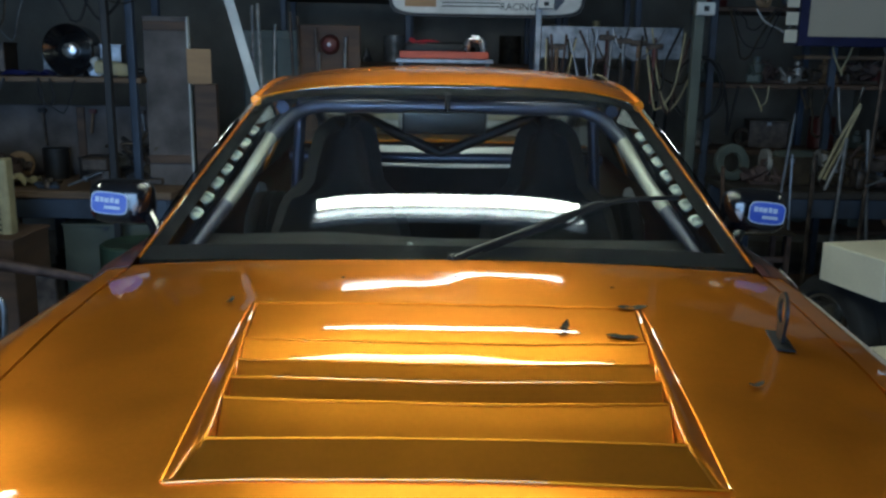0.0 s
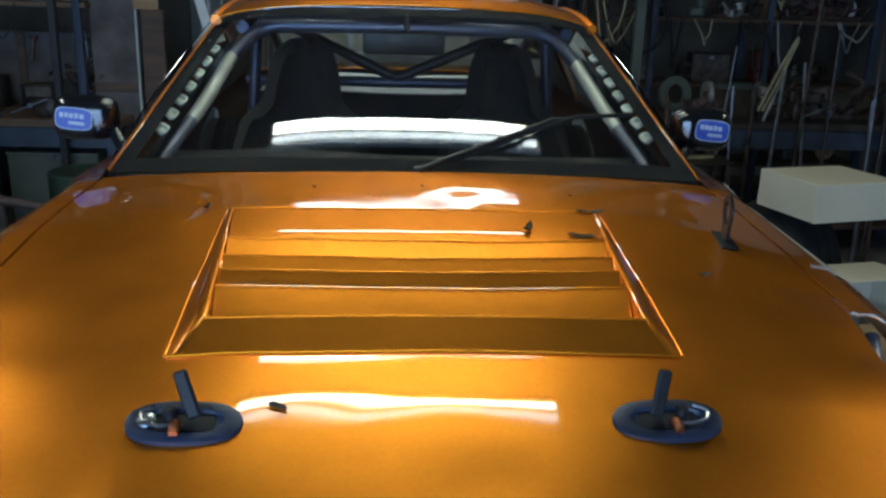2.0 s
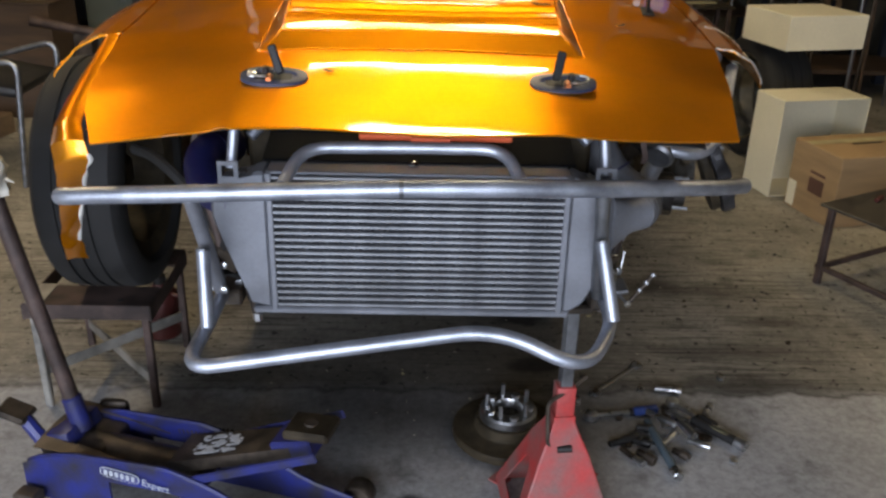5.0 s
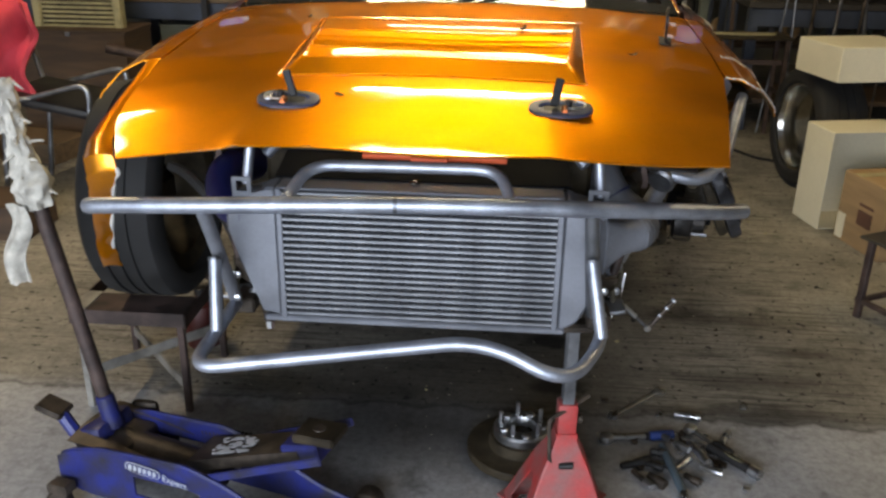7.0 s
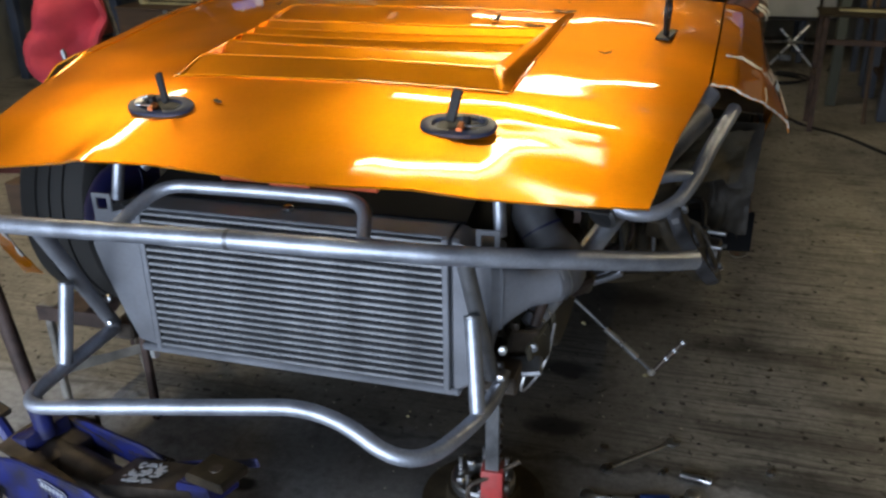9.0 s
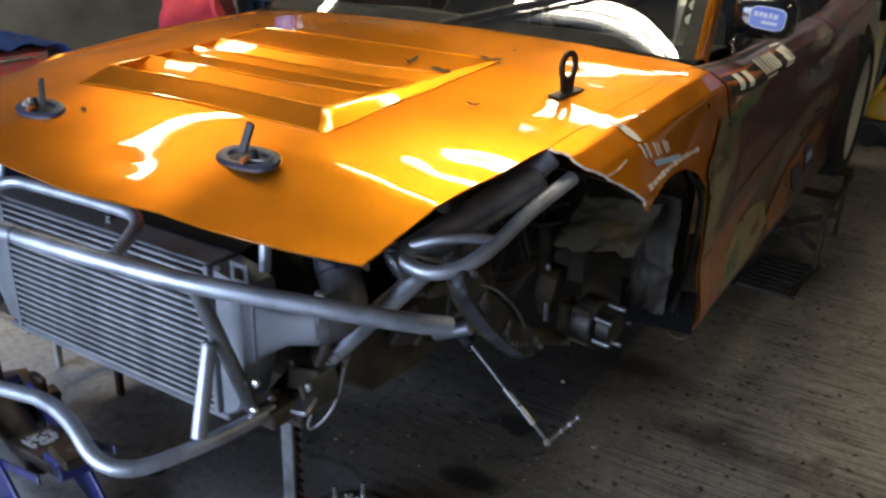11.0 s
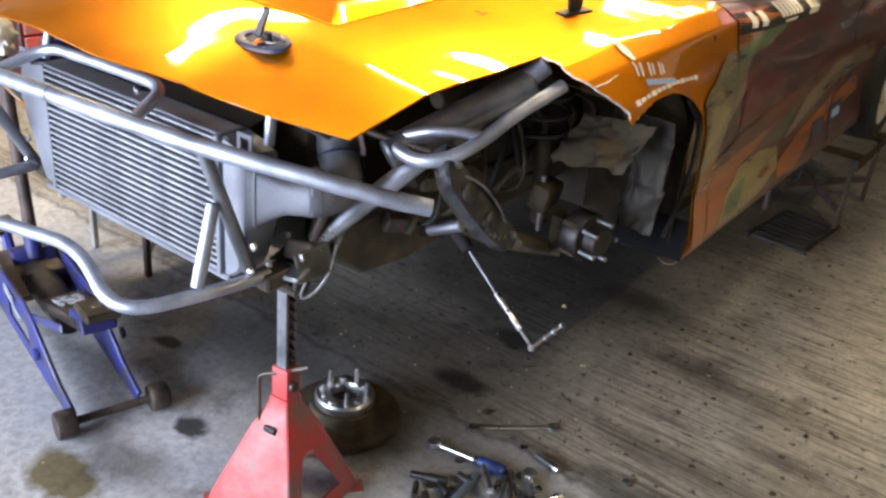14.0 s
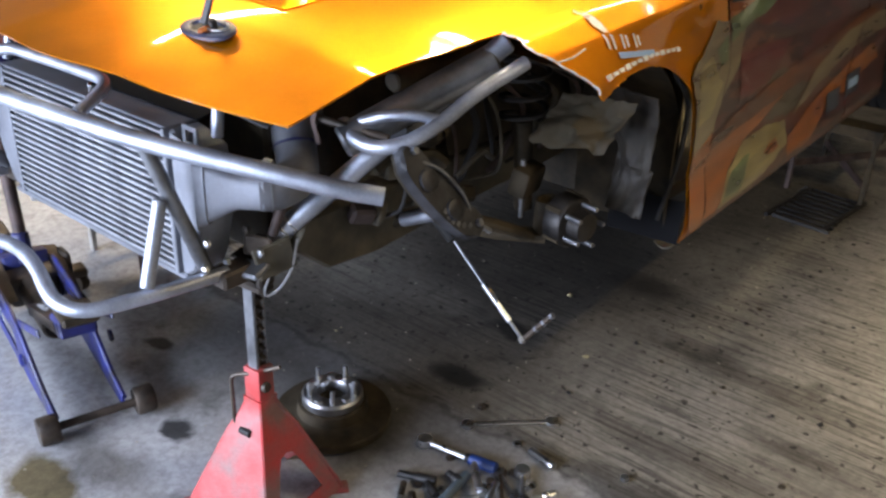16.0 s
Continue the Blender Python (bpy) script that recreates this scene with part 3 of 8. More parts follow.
def vent():
    n = 24
    for s in (-1, 1):
        bm = bmesh.new()
        prev = None
        for k in range(n + 1):
            y = lerp(VENT0, VENT1, k / n)
            o, i = vent_out(y) + 0.003, vent_in(y)
            lip = vent_lip(y) - 0.2 * 0.034 * (i / 0.6) ** 2
            row = [bm.verts.new((s * o, y, hood_z(o, y) + 0.001)), bm.verts.new((s * (o + i) / 2, y, lerp(hood_z(o, y), lip, 0.62))),
                   bm.verts.new((s * (i + 0.004), y, lip)), bm.verts.new((s * i, y, lip - 0.002)), bm.verts.new((s * (i - 0.002), y, lip - 0.105))]
            if prev:
                for a, b, c, d in zip(prev, prev[1:], row, row[1:]):
                    bm.faces.new((a, b, d, c))
            prev = row
        part("vent_flank", bm, ORANGE, hood, sharp=60)
    # the front ramp
    def ramp(u, v):
        y = lerp(VENT0 - 0.002, VENT_Y[0], v)
        w = lerp(vent_out(VENT0) , vent_in(VENT_Y[0]) + 0.004, v)
        x = lerp(-w, w, u)
        return Vector((x, y, lerp(hood_z(x, VENT0) + 0.001, vent_lip(VENT_Y[0]) - 0.004 * (x / 0.3) ** 2, v)))
    part("vent_ramp", sheet(ramp, 20, 6, 0.003), ORANGE, hood)
    part("ramp_bead", sweep(bmesh.new(), [ramp(k / 24, 0.0) + Vector((0, -0.001, 0.0005)) for k in range(25)], 0.0026, 8), ORANGE, hood)
    part("ramp_bead", sweep(bmesh.new(), [ramp(k / 24, 1.0) + Vector((0, 0.001, 0.0)) for k in range(25)], 0.0022, 8), ORANGE, hood)
    for s in (-1, 1):
        part("flank_bead", sweep(bmesh.new(), [Vector((s * (vent_out(y) + 0.003), y, hood_z(vent_out(y), y) + 0.001)) for y in np.linspace(VENT0, VENT1, 26)], 0.0024, 8), ORANGE, hood)
    for a, b in zip(VENT_Y, VENT_Y[1:]):
        last = b == VENT_Y[-1]
        def slat(u, v, a=a, b=b, last=last):
            y = lerp(a + 0.006, b, v)
            w = vent_in(y) - 0.002
            x = lerp(-w, w, u)
            sag = 0.010 * (1 - (x / w) ** 2) * (0.9 if not last else 0.3)
            top = vent_lip(b) - 0.003 * (x / 0.3) ** 2 - sag * 0.5
            low = vent_lip(a) - float(np.interp(a, [1.248, 1.368, 1.445, 1.519, 1.61], [0.062, 0.055, 0.048, 0.039, 0.016]))
            k = v if not last else v ** 0.6
            return Vector((x, y - sag * v, lerp(low, top, k ** 0.85) + 0.0016 * noise.noise((x * 8, b * 31, 1.5)) * v))
        louvre = part("louvre", sheet(slat, 20, 6, 0.003), ORANGE, hood)
        part("rolled_lip", sweep(bmesh.new(), [slat(k / 20, 1.0) + Vector((0, 0.001, 0.0005)) for k in range(21)], 0.0025, 8), ORANGE, louvre)


vent()


def bonnet_catch(x, y, flip, lean):
    """A flush-mount catch: oval slate plate with a recess, a raised black lever and a copper-headed pin."""
    m = frame_pose((x, y, hood_z(x, y) + 0.002), (1, 0.02 * flip, 0), (0.0, -0.33, 0.94))
    def ring(u, v):
        a = 2 * math.pi * u
        rx, ry, z = [(0.067, 0.033, 0.0), (0.066, 0.032, 0.006), (0.060, 0.027, 0.008), (0.046, 0.019, 0.007), (0.042, 0.017, 0.0025), (0.0, 0.0, 0.002)][round(v * 5)]
        c, s = math.cos(a), math.sin(a)
        p = Vector((math.copysign(abs(c) ** 0.75, c) * rx, -z, math.copysign(abs(s) ** 0.9, s) * ry))
        return m @ p
    bm = sheet(ring, 28, 5)
    bmesh.ops.remove_doubles(bm, verts=bm.verts, dist=1e-5)
    plate = part("bonnet_catch", bm, SLATE, hood, "oval blue-black bonnet catch plate")
    part("recess", box(bmesh.new(), 0.07, 0.002, 0.026, m @ pose(0, -0.0026, 0), 0), BLACK, plate)
    bm = bmesh.new()
    base = m @ Vector((-0.022 * flip, -0.008, 0.004))
    top = base + Vector((lean * 0.6, 0.012, 0.052))
    mm = Matrix.Translation((base + top) / 2) @ pose(0, 0, 0, -14, math.degrees(math.atan2(lean * 0.6, 0.052)) + 14 * -flip, 6 * flip)
    box(bm, 0.018, 0.007, 0.058, mm, 0.003)
    part("lever", bm, BLACK, plate, "raised black catch lever")
    bm = rod(bmesh.new(), m @ Vector((0.014 * flip, 0.008, 0)), m @ Vector((0.016 * flip, -0.022, 0.004)), 0.0075)
    part("pin", bm, BLACK, plate)
    bm = rod(bmesh.new(), m @ Vector((0.008 * flip, -0.006, -0.004)), m @ Vector((0.007 * flip, -0.010, -0.024)), 0.0078, 0.006)
    part("pin_head", bm, COPPER, plate, "copper-coloured pin end")
    bm = sweep(bmesh.new(), smooth_path([m @ Vector(p) for p in ((0.008 * flip, -0.009, -0.006), (0.025 * flip, -0.011, -0.012), (0.046 * flip, -0.01, -0.004), (0.05 * flip, -0.01, 0.01), (0.035 * flip, -0.01, 0.018))], 0.008), 0.002, 6)
    part("lanyard", bm, CHROME, plate, "thin bright retaining wire")
    if flip < 0:
        part("rivet", lathe(bmesh.new(), [(0.011, 0), (0.010, 0.003), (0.004, 0.004)], m @ pose(-0.042, -0.007, 0.0, 90)), CHROME, plate)


bonnet_catch(-0.287, 1.062, -1, -0.062)
bonnet_catch(0.280, 1.068, 1, 0.045)


def tow_loop():
    """The flat ring bolted through the bonnet near its rear corner."""
    c = Vector((0.586, 1.70, 1.112))
    bm = bmesh.new()
    m = frame_pose(c + Vector((0, 0, 0.058)), (0.14, 0.99, 0), (0.99, -0.14, 0))
    n = 28
    loops = []
    for k in range(n):
        a = 2 * math.pi * k / n
        ca, sa = math.cos(a), math.sin(a)
        o = Vector((0.033 * ca, 0, 0.034 * sa + (-0.022 if sa < -0.75 else 0)))
        i = Vector((0.019 * ca, 0, 0.022 * sa))
        loops.append([bm.verts.new(m @ (p + Vector((0, d, 0)))) for p, d in ((o, -0.003), (o, 0.003), (i, 0.003), (i, -0.003))])
    for a, b in zip(loops, loops[1:] + loops[:1]):
        for q in range(4):
            bm.faces.new((a[q], a[(q + 1) % 4], b[(q + 1) % 4], b[q]))
    ring = part("bonnet_loop", bm, BLACK, hood, "flat dark metal loop standing on the bonnet")
    part("foot", box(bmesh.new(), 0.095, 0.004, 0.032, frame_pose(c + Vector((0, 0, 0.004)), (0.14, 0.99, 0.05), (0.05, -0.06, 0.99)) @ pose(0, 0, 0), 0.001), BLACK, ring)


tow_loop()


def leaf(x, y, r, turn, curl):
    def f(u, v):
        a = (u - 0.5) * 2
        w = r * 0.36 * (1 - a * a) * (v - 0.5) * 2 * (1 + 0.25 * math.sin(9 * u))
        p = pose(x, y, hood_z(x, y) + 0.004, 0, 0, turn) @ Vector((a * r, w, 0))
        return Vector((p.x, p.y, hood_z(p.x, p.y) + 0.003 + curl * a * a + 0.3 * abs(w)))
    tagged(add("dead_leaf", sheet(f, 10, 4, 0.0008), LEAF), "small curled dead leaf lying on the orange bonnet", "leaf", group="leaves on the bonnet")


for a in ((0.204, 1.68, 0.022, 70, 0.012), (0.346, 1.80, 0.03, 12, 0.006), (0.475, 1.50, 0.016, 25, 0.006), (0.30, 1.655, 0.028, -5, 0.004),
          (-0.405, 1.815, 0.014, 80, 0.008), (-0.184, 1.088, 0.013, -25, 0.001)):
    leaf(*a)
for x, y in ((0.02, 1.975), (0.335, 1.94), (-0.21, 1.965)):
    part("bonnet_speck", lathe(bmesh.new(), [(0.0045, 0), (0.004, 0.0012), (0.001, 0.002)], pose(x, y, hood_z(x, y) + 0.0005), 8), BLACK, hood)


def flank(y, v, s):
    """The body side from the bonnet edge or belt (v = 0) down to the sill (v = 1)."""
    fl = (0.025 if s > 0 else 0.085) * math.exp(-((y - 1.62) / 0.30) ** 2) + 0.045 * math.exp(-((y - 4.2) / 0.42) ** 2)
    xe = hood_edge(y, s) + 0.004 if y < 2.15 else float(np.interp(y, [2.15, 2.3, 3.4, 4.6, 5.25], [0.716, 0.742, 0.762, 0.73, 0.60]))
    ze = hood_z(s * xe, min(y, 2.15)) + 0.002 if y < 2.15 else float(np.interp(y, [2.15, 2.4, 3.4, 4.4, 5.25], [hood_z(0.71, 2.15) + 0.002, 1.118, 1.125, 1.165, 1.15]))
    tail = 0.10 * max(0, (y - 4.75) / 0.5) ** 2
    nose = 0.16 * max(0, (1.42 - y) / 0.45) ** 1.6
    pts = [(xe, ze), (xe + 0.045, ze - 0.006), (xe + 0.09 + fl * 0.3, ze - 0.035), (0.828 + fl * 0.7 - nose * 0.6, 0.985), (0.842 + fl - nose, 0.90), (0.832 + fl - nose, 0.78), (0.826 + fl * 0.5 - nose, 0.65), (0.848, 0.52), (0.842, 0.48)]
    ks = [0, 0.07, 0.16, 0.27, 0.40, 0.58, 0.78, 0.96, 1.0]
    x, z = (float(np.interp(v, ks, [p[c] for p in pts])) for c in (0, 1))
    return Vector((s * (x - tail), y, z))


def round_off(cy, cz, r):
    def fix(p):
        d = math.hypot(p.y - cy, p.z - cz)
        if 1e-6 < d < r:
            return Vector((p.x, cy + (p.y - cy) * r / d, cz + (p.z - cz) * r / d))
        return p
    return fix


def outside(cy, cz, r, f):
    def keep(u, v):
        p = f(u, v)
        return math.hypot(p.y - cy, p.z - cz) > r - 0.004
    return keep


def flank_x(y, z, s=1):
    lo, hi = 0.02, 1.0
    for _ in range(14):
        v = (lo + hi) / 2
        if flank(y, v, s).z > z:
            lo = v
        else:
            hi = v
    return flank(y, lo, s).x


def print_patch(pts, material, lift, parent, seed=1.0, ragged=0.006):
    """A torn-edged printed patch, given by its outline in y and z, lying on the right-hand flank."""
    bm = bmesh.new()
    bm.faces.new([bm.verts.new((0, y, z)) for y, z in pts])
    bmesh.ops.triangulate(bm, faces=bm.faces)
    bmesh.ops.subdivide_edges(bm, edges=bm.edges, cuts=7, use_grid_fill=True)
    rim = {v for e in bm.edges if len(e.link_faces) == 1 for v in e.verts}
    for v in bm.verts:
        y, z = v.co.y, v.co.z
        if v in rim:
            y += ragged * noise.noise((y * 17, z * 23, seed))
            z += ragged * noise.noise((y * 19, z * 21, seed + 9))
        v.co = Vector((flank_x(y, z) + lift, y, z))
    return part("print_patch", bm, material, parent)


def torn(v):
    return float(np.interp(v, [0, 0.13, 0.27, 1], [1.408, 1.408, 1.505, 1.75])) + 0.010 * noise.noise((v * 16, 4.2, 0)) + 0.006 * noise.noise((v * 60, 1.2, 0))


def wing_right(u, v):
    return flank(lerp(torn(v), 2.145, u), v, 1)


bm = sheet(wing_right, 64, 90, 0.0, outside(1.67, 0.615, 0.378, wing_right), round_off(1.67, 0.615, 0.378))
wing = part("front_wing", shell(bm, 0.003), ORANGE, car, "orange front wing with its nose torn away")
part("torn_edge", sweep(bmesh.new(), [wing_right(0, v) for v in np.linspace(0, 0.285, 60)], lambda t: 0.0017 + 0.0007 * math.sin(t * 70), 6), ORANGE_EDGE, wing, "pale torn fibreglass edge")
part("torn_edge", sweep(bmesh.new(), [wing_right(0.0, 0.175), wing_right(0.06, 0.178), wing_right(0.13, 0.17)], 0.0016, 6), ORANGE_EDGE, wing)


def wing_left(u, v):
    return flank(lerp(1.42, 2.145, u), v, -1)


left_arch = outside(1.62, 0.66, 0.372, wing_left)
bm = sheet(wing_left, 64, 70, 0.0, lambda u, v: left_arch(u, v) and (wing_left(u, v).z > 0.875 or wing_left(u, v).y > 1.6), round_off(1.62, 0.66, 0.372))
wing_l = part("front_wing", shell(bm, 0.003), ORANGE, car, "orange front wing over the wheel")
TIP_OUT = [Vector(p) for p in [(-0.745, 1.43, 1.064), (-0.735, 1.30, 1.035), (-0.727, 1.20, 1.018), (-0.716, 1.10, 1.0), (-0.703, 1.0, 0.98), (-0.696, 0.955, 0.955), (-0.694, 0.955, 0.915), (-0.705, 0.975, 0.87), (-0.742, 1.05, 0.77), (-0.785, 1.13, 0.68), (-0.80, 1.18, 0.61)]]
TIP_IN = [Vector(p) for p in [(-0.703, 1.43, 1.078), (-0.693, 1.30, 1.048), (-0.682, 1.20, 1.028), (-0.669, 1.10, 1.006), (-0.650, 1.0, 0.986), (-0.628, 0.945, 0.968), (-0.622, 0.945, 0.935), (-0.645, 0.965, 0.885), (-0.695, 1.04, 0.78), (-0.738, 1.12, 0.69), (-0.752, 1.18, 0.615)]]


def wing_strip(u, v):
    """The front of the wing: rolls over the corner and hangs as a torn strip before the tyre."""
    q = v * (len(TIP_OUT) - 1)
    k = min(int(q), len(TIP_OUT) - 2)
    a, b = TIP_IN[k].lerp(TIP_IN[k + 1], q - k), TIP_OUT[k].lerp(TIP_OUT[k + 1], q - k)
    rag = 0.006 * noise.noise((v * 22, u * 2, 5)) * (1 if v > 0.55 else 0)
    return a.lerp(b, u) + Vector((rag, -0.010 * math.sin(math.pi * u), 0.008 * math.sin(math.pi * u)))


part("wing_tip", shell(sheet(wing_strip, 10, 60), 0.003), ORANGE, wing_l, "torn orange strip hanging before the tyre")
part("torn_edge", sweep(bmesh.new(), [wing_strip(0.0, v) for v in np.linspace(0.58, 0.90, 24)], lambda t: 0.004 * (0.7 + 0.5 * math.sin(t * 21)), 6), ORANGE_EDGE, wing_l, "pale torn fibreglass edge")

for s in (1, -1):
    door = part("door", shell(sheet(lambda u, v: flank(lerp(2.152, 3.36, u), v, s), 40, 40), 0.004), WRAP, car, "door under a printed camouflage-like wrap")
    q = lambda u, v: flank(lerp(3.368, 5.25, u), v, s)
    bm = sheet(q, 80, 50, 0.0, outside(4.2, 0.655, 0.362, q), round_off(4.2, 0.655, 0.362))
    part("rear_quarter", shell(bm, 0.004), WRAP, car, "rear quarter panel under a printed wrap")
    part("sill", sheet(lambda u, v: flank(lerp(1.99, 3.9, u), 1.0, s) + Vector((s * (-0.05 * v), 0, -0.012 * math.sin(v * 3.1))), 20, 4, 0.003), WRAP, car)

# tail, boot lid, roof
part("tail_panel", sheet(lambda u, v: Vector((lerp(-0.66, 0.66, u), 5.25 - 0.06 * (2 * u - 1) ** 2, lerp(1.16, 0.55, v))), 16, 8, 0.004), WRAP, car)
part("boot_lid", sheet(lambda u, v: Vector((lerp(-1, 1, u) * lerp(0.70, 0.62, v), lerp(4.55, 5.25, v) - 0.05 * v * (2 * u - 1) ** 2, lerp(1.19, 1.165, v) - 0.02 * (2 * u - 1) ** 2)), 16, 8, 0.004), ORANGE, car)


def roof_pt(u, v):
    s = 2 * u - 1
    y = lerp(2.822, 3.92, v) + 0.048 * s * s * (1 - 2 * v)
    return Vector((s * lerp(0.562, 0.555, v), y, 1.514 + 0.05 * (1 - (2 * v - 0.95) ** 2) - 0.030 + 0.030 * (1 - s * s) - 0.02 * abs(s) ** 6))


roof = part("roof", sheet(roof_pt, 40, 30, 0.004), ORANGE, car, "candy orange roof skin")


def screen_pt(u, v):
    s = 2 * u - 1
    base = Vector((s * 0.705, 2.120 + 0.060 * s ** 4, 1.150 - 0.022 * s ** 4))
    top = Vector((s * 0.562, 2.816 + 0.048 * s ** 4, roof_pt(0.5, 0.0).z - 0.010 - 0.030 * s ** 4 - 0.02 * abs(s) ** 6))
    return base.lerp(top, v) + Vector((0, -0.35, 0.93)) * 0.006 * math.sin(math.pi * v) * (1 - 0.6 * s * s)


screen = part("windscreen", sheet(screen_pt, 40, 24, 0.004), GLASS, car, "clear laminated windscreen reflecting the lamp")
screen.visible_shadow = False
part("screen_band", sheet(lambda u, v: screen_pt(u, lerp(0.0, 0.075, v)) + Vector((0, 0.006, -0.006)), 40, 2, 0.002), BAND, screen, "black glazing band")
part("screen_band", sheet(lambda u, v: screen_pt(u, lerp(0.945, 1.0, v)) + Vector((0, 0.006, -0.006)), 40, 2, 0.002), BAND, screen, "black glazing band")
for s in (1, -1):
    uu = 0.0 if s < 0 else 1.0
    def pillar(u, v, s=s, uu=uu):
        p = screen_pt(uu, v)
        a = 3.0 * u
        return p + Vector((s * (0.002 + 0.013 * math.sin(min(a, 1.57))), 0.012 + 0.075 * u, 0.004 + 0.010 * math.sin(a) - 0.03 * u))
    part("pillar", sheet(pillar, 8, 20, 0.003), ORANGE, car, "orange windscreen pillar")
    part("pillar_seal", sheet(lambda u, v: screen_pt(uu, v) + Vector((-s * 0.036 * u, 0.004, -0.007)), 2, 20, 0.002), BAND, car)

    def side_glass(u, v, s=s):
        b = Vector((s * 0.755, lerp(2.36, 3.80, u), 1.122))
        t = Vector((s * 0.575, lerp(2.93, 3.72, u), 1.478))
        return b.lerp(t, v) + Vector((s * 0.014 * math.sin(math.pi * v), 0, 0))
    g = part("side_window", sheet(side_glass, 16, 12, 0.003), GLASS, car)
    g.visible_shadow = False
    part("window_post", sheet(lambda u, v: side_glass(lerp(0.60, 0.67, u), v) + Vector((s * 0.004, 0, 0)), 3, 10, 0.003), BLACK, car)
    part("roof_rail", sweep(bmesh.new(), [roof_pt(uu, v) + Vector((s * 0.010, 0, -0.010)) for v in np.linspace(0, 1, 20)], 0.016, 8), ORANGE, car)
    def rear_post(u, v, s=s):
        return Vector((s * 0.756, lerp(3.80, 4.60, u), lerp(1.125, 1.17, u))).lerp(roof_pt(uu, lerp(0.86, 1.0, u)) + Vector((s * 0.012, 0, 0)), v)
    part("rear_pillar", sheet(rear_post, 8, 10, 0.004), ORANGE, car)


def rear_screen(u, v):
    s = 2 * u - 1
    return Vector((s * 0.66, 4.56 - 0.03 * s * s, 1.19)).lerp(roof_pt(u, 1.0), v) + Vector((0, 0.02, 0.03)) * math.sin(math.pi * v)


g = part("rear_window", sheet(rear_screen, 16, 12, 0.003), GLASS, car)
g.visible_shadow = False


def wiper():
    def on(u, v, lift):
        return screen_pt(u, v) + Vector((0, -0.46, 0.89)) * lift
    arm = [on(0.512, -0.01, 0.014), on(0.545, 0.03, 0.014), on(0.66, 0.145, 0.016), on(0.765, 0.255, 0.015), on(0.785, 0.268, 0.012)]
    w = part("wiper", sweep(bmesh.new(), arm, lambda t: lerp(0.009, 0.0055, t), 8), BLACK, car, "single black wiper arm parked upright")
    blade = [on(0.56, 0.04, 0.007), on(0.67, 0.148, 0.008), on(0.775, 0.256, 0.009), on(0.83, 0.295, 0.008), on(0.94, 0.335, 0.007)]
    part("blade", sweep(bmesh.new(), smooth_path(blade, 0.04), 0.006, 6), BLACK, w)
    part("spindle_cap", lathe(bmesh.new(), [(0.014, 0), (0.014, 0.012), (0.009, 0.018)], frame_pose(on(0.512, 0.0, 0.0), (1, 0, 0), (0, -0.5, 0.86)) @ pose(0, 0, 0, 90)), BLACK, w)


wiper()
part("scuttle", sheet(lambda u, v: Vector((lerp(-0.71, 0.71, u), 2.085 + 0.065 * (2 * u - 1) ** 2 + 0.08 * v, 1.138 - 0.022 * (2 * u - 1) ** 2 - 0.01 * v)), 24, 3, 0.003), BLACK, car)


def door_mirror(s):
    c = Vector((0.797 if s > 0 else -0.838, 2.47, 1.216))
    def f(u, v):
        a, b = 2 * math.pi * u, math.pi * (v - 0.5)
        ce, se = math.cos(a), math.sin(a)
        cb, sb = math.cos(b), math.sin(b)
        e = 0.55
        sg = lambda q, k: math.copysign(abs(q) ** k, q)
        return c + Vector((0.082 * sg(cb, e) * sg(ce, e), 0.05 * sg(sb, 0.8), 0.058 * sg(cb, e) * sg(se, e)))
    bm = sheet(f, 28, 16)
    bmesh.ops.remove_doubles(bm, verts=bm.verts, dist=1e-5)
    mir = part("door_mirror", bm, GLOSS, car, "gloss black door mirror with a blue sticker")
    part("mirror_arm", sweep(bmesh.new(), smooth_path([(s * 0.735, 2.42, 1.135), (s * 0.752, 2.44, 1.16), (s * 0.775, 2.46, 1.19)], 0.01), 0.016, 10), GLOSS, mir)
    m = frame_pose(c + Vector((s * 0.018, -0.0485, 0.002)), (1, 0.0 , 0), (0.0, -1, 0.06)) @ pose(0, 0, 0, 0, 5, 0)
    pill = [(0.044 * math.copysign(abs(math.cos(a)) ** 0.5, math.cos(a)), 0.026 * math.copysign(abs(math.sin(a)) ** 0.5, math.sin(a))) for a in np.linspace(0, 2 * math.pi, 28, endpoint=False)]
    part("sticker_rim", prism([(x * 1.06, z * 1.1) for x, z in pill], 0.004, m), PALE_INK, mir)
    st = part("sticker", prism(pill, 0.006, m), BLUE_STICKER, mir, "blue oval sticker with pale print")
    for k, (x0, w, z, hh) in enumerate(((-0.030, 0.010, 0.008, 0.013), (-0.018, 0.009, 0.008, 0.012), (-0.006, 0.011, 0.007, 0.012), (0.007, 0.009, 0.008, 0.013), (0.020, 0.011, 0.007, 0.012), (0.008, 0.040, -0.011, 0.008))):
        part("print_bar", box(bmesh.new(), w, 0.007, hh, m @ pose(x0, 0, z)), PALE_INK, mir)


door_mirror(1)
door_mirror(-1)


# decals on the right-hand wing and door
def on_side(y, z, s=1, lift=0.003):
    vs = np.linspace(0.05, 0.98, 200)
    v = min(vs, key=lambda q: abs(flank(y, q, s).z - z))
    p = flank(y, v, s)
    n = (flank(y + 0.01, v, s) - flank(y - 0.01, v, s)).cross(flank(y, v + 0.01, s) - flank(y, v - 0.01, s))
    n = n if n.x * s > 0 else -n
    return p + n.normalized() * lift, n.normalized()


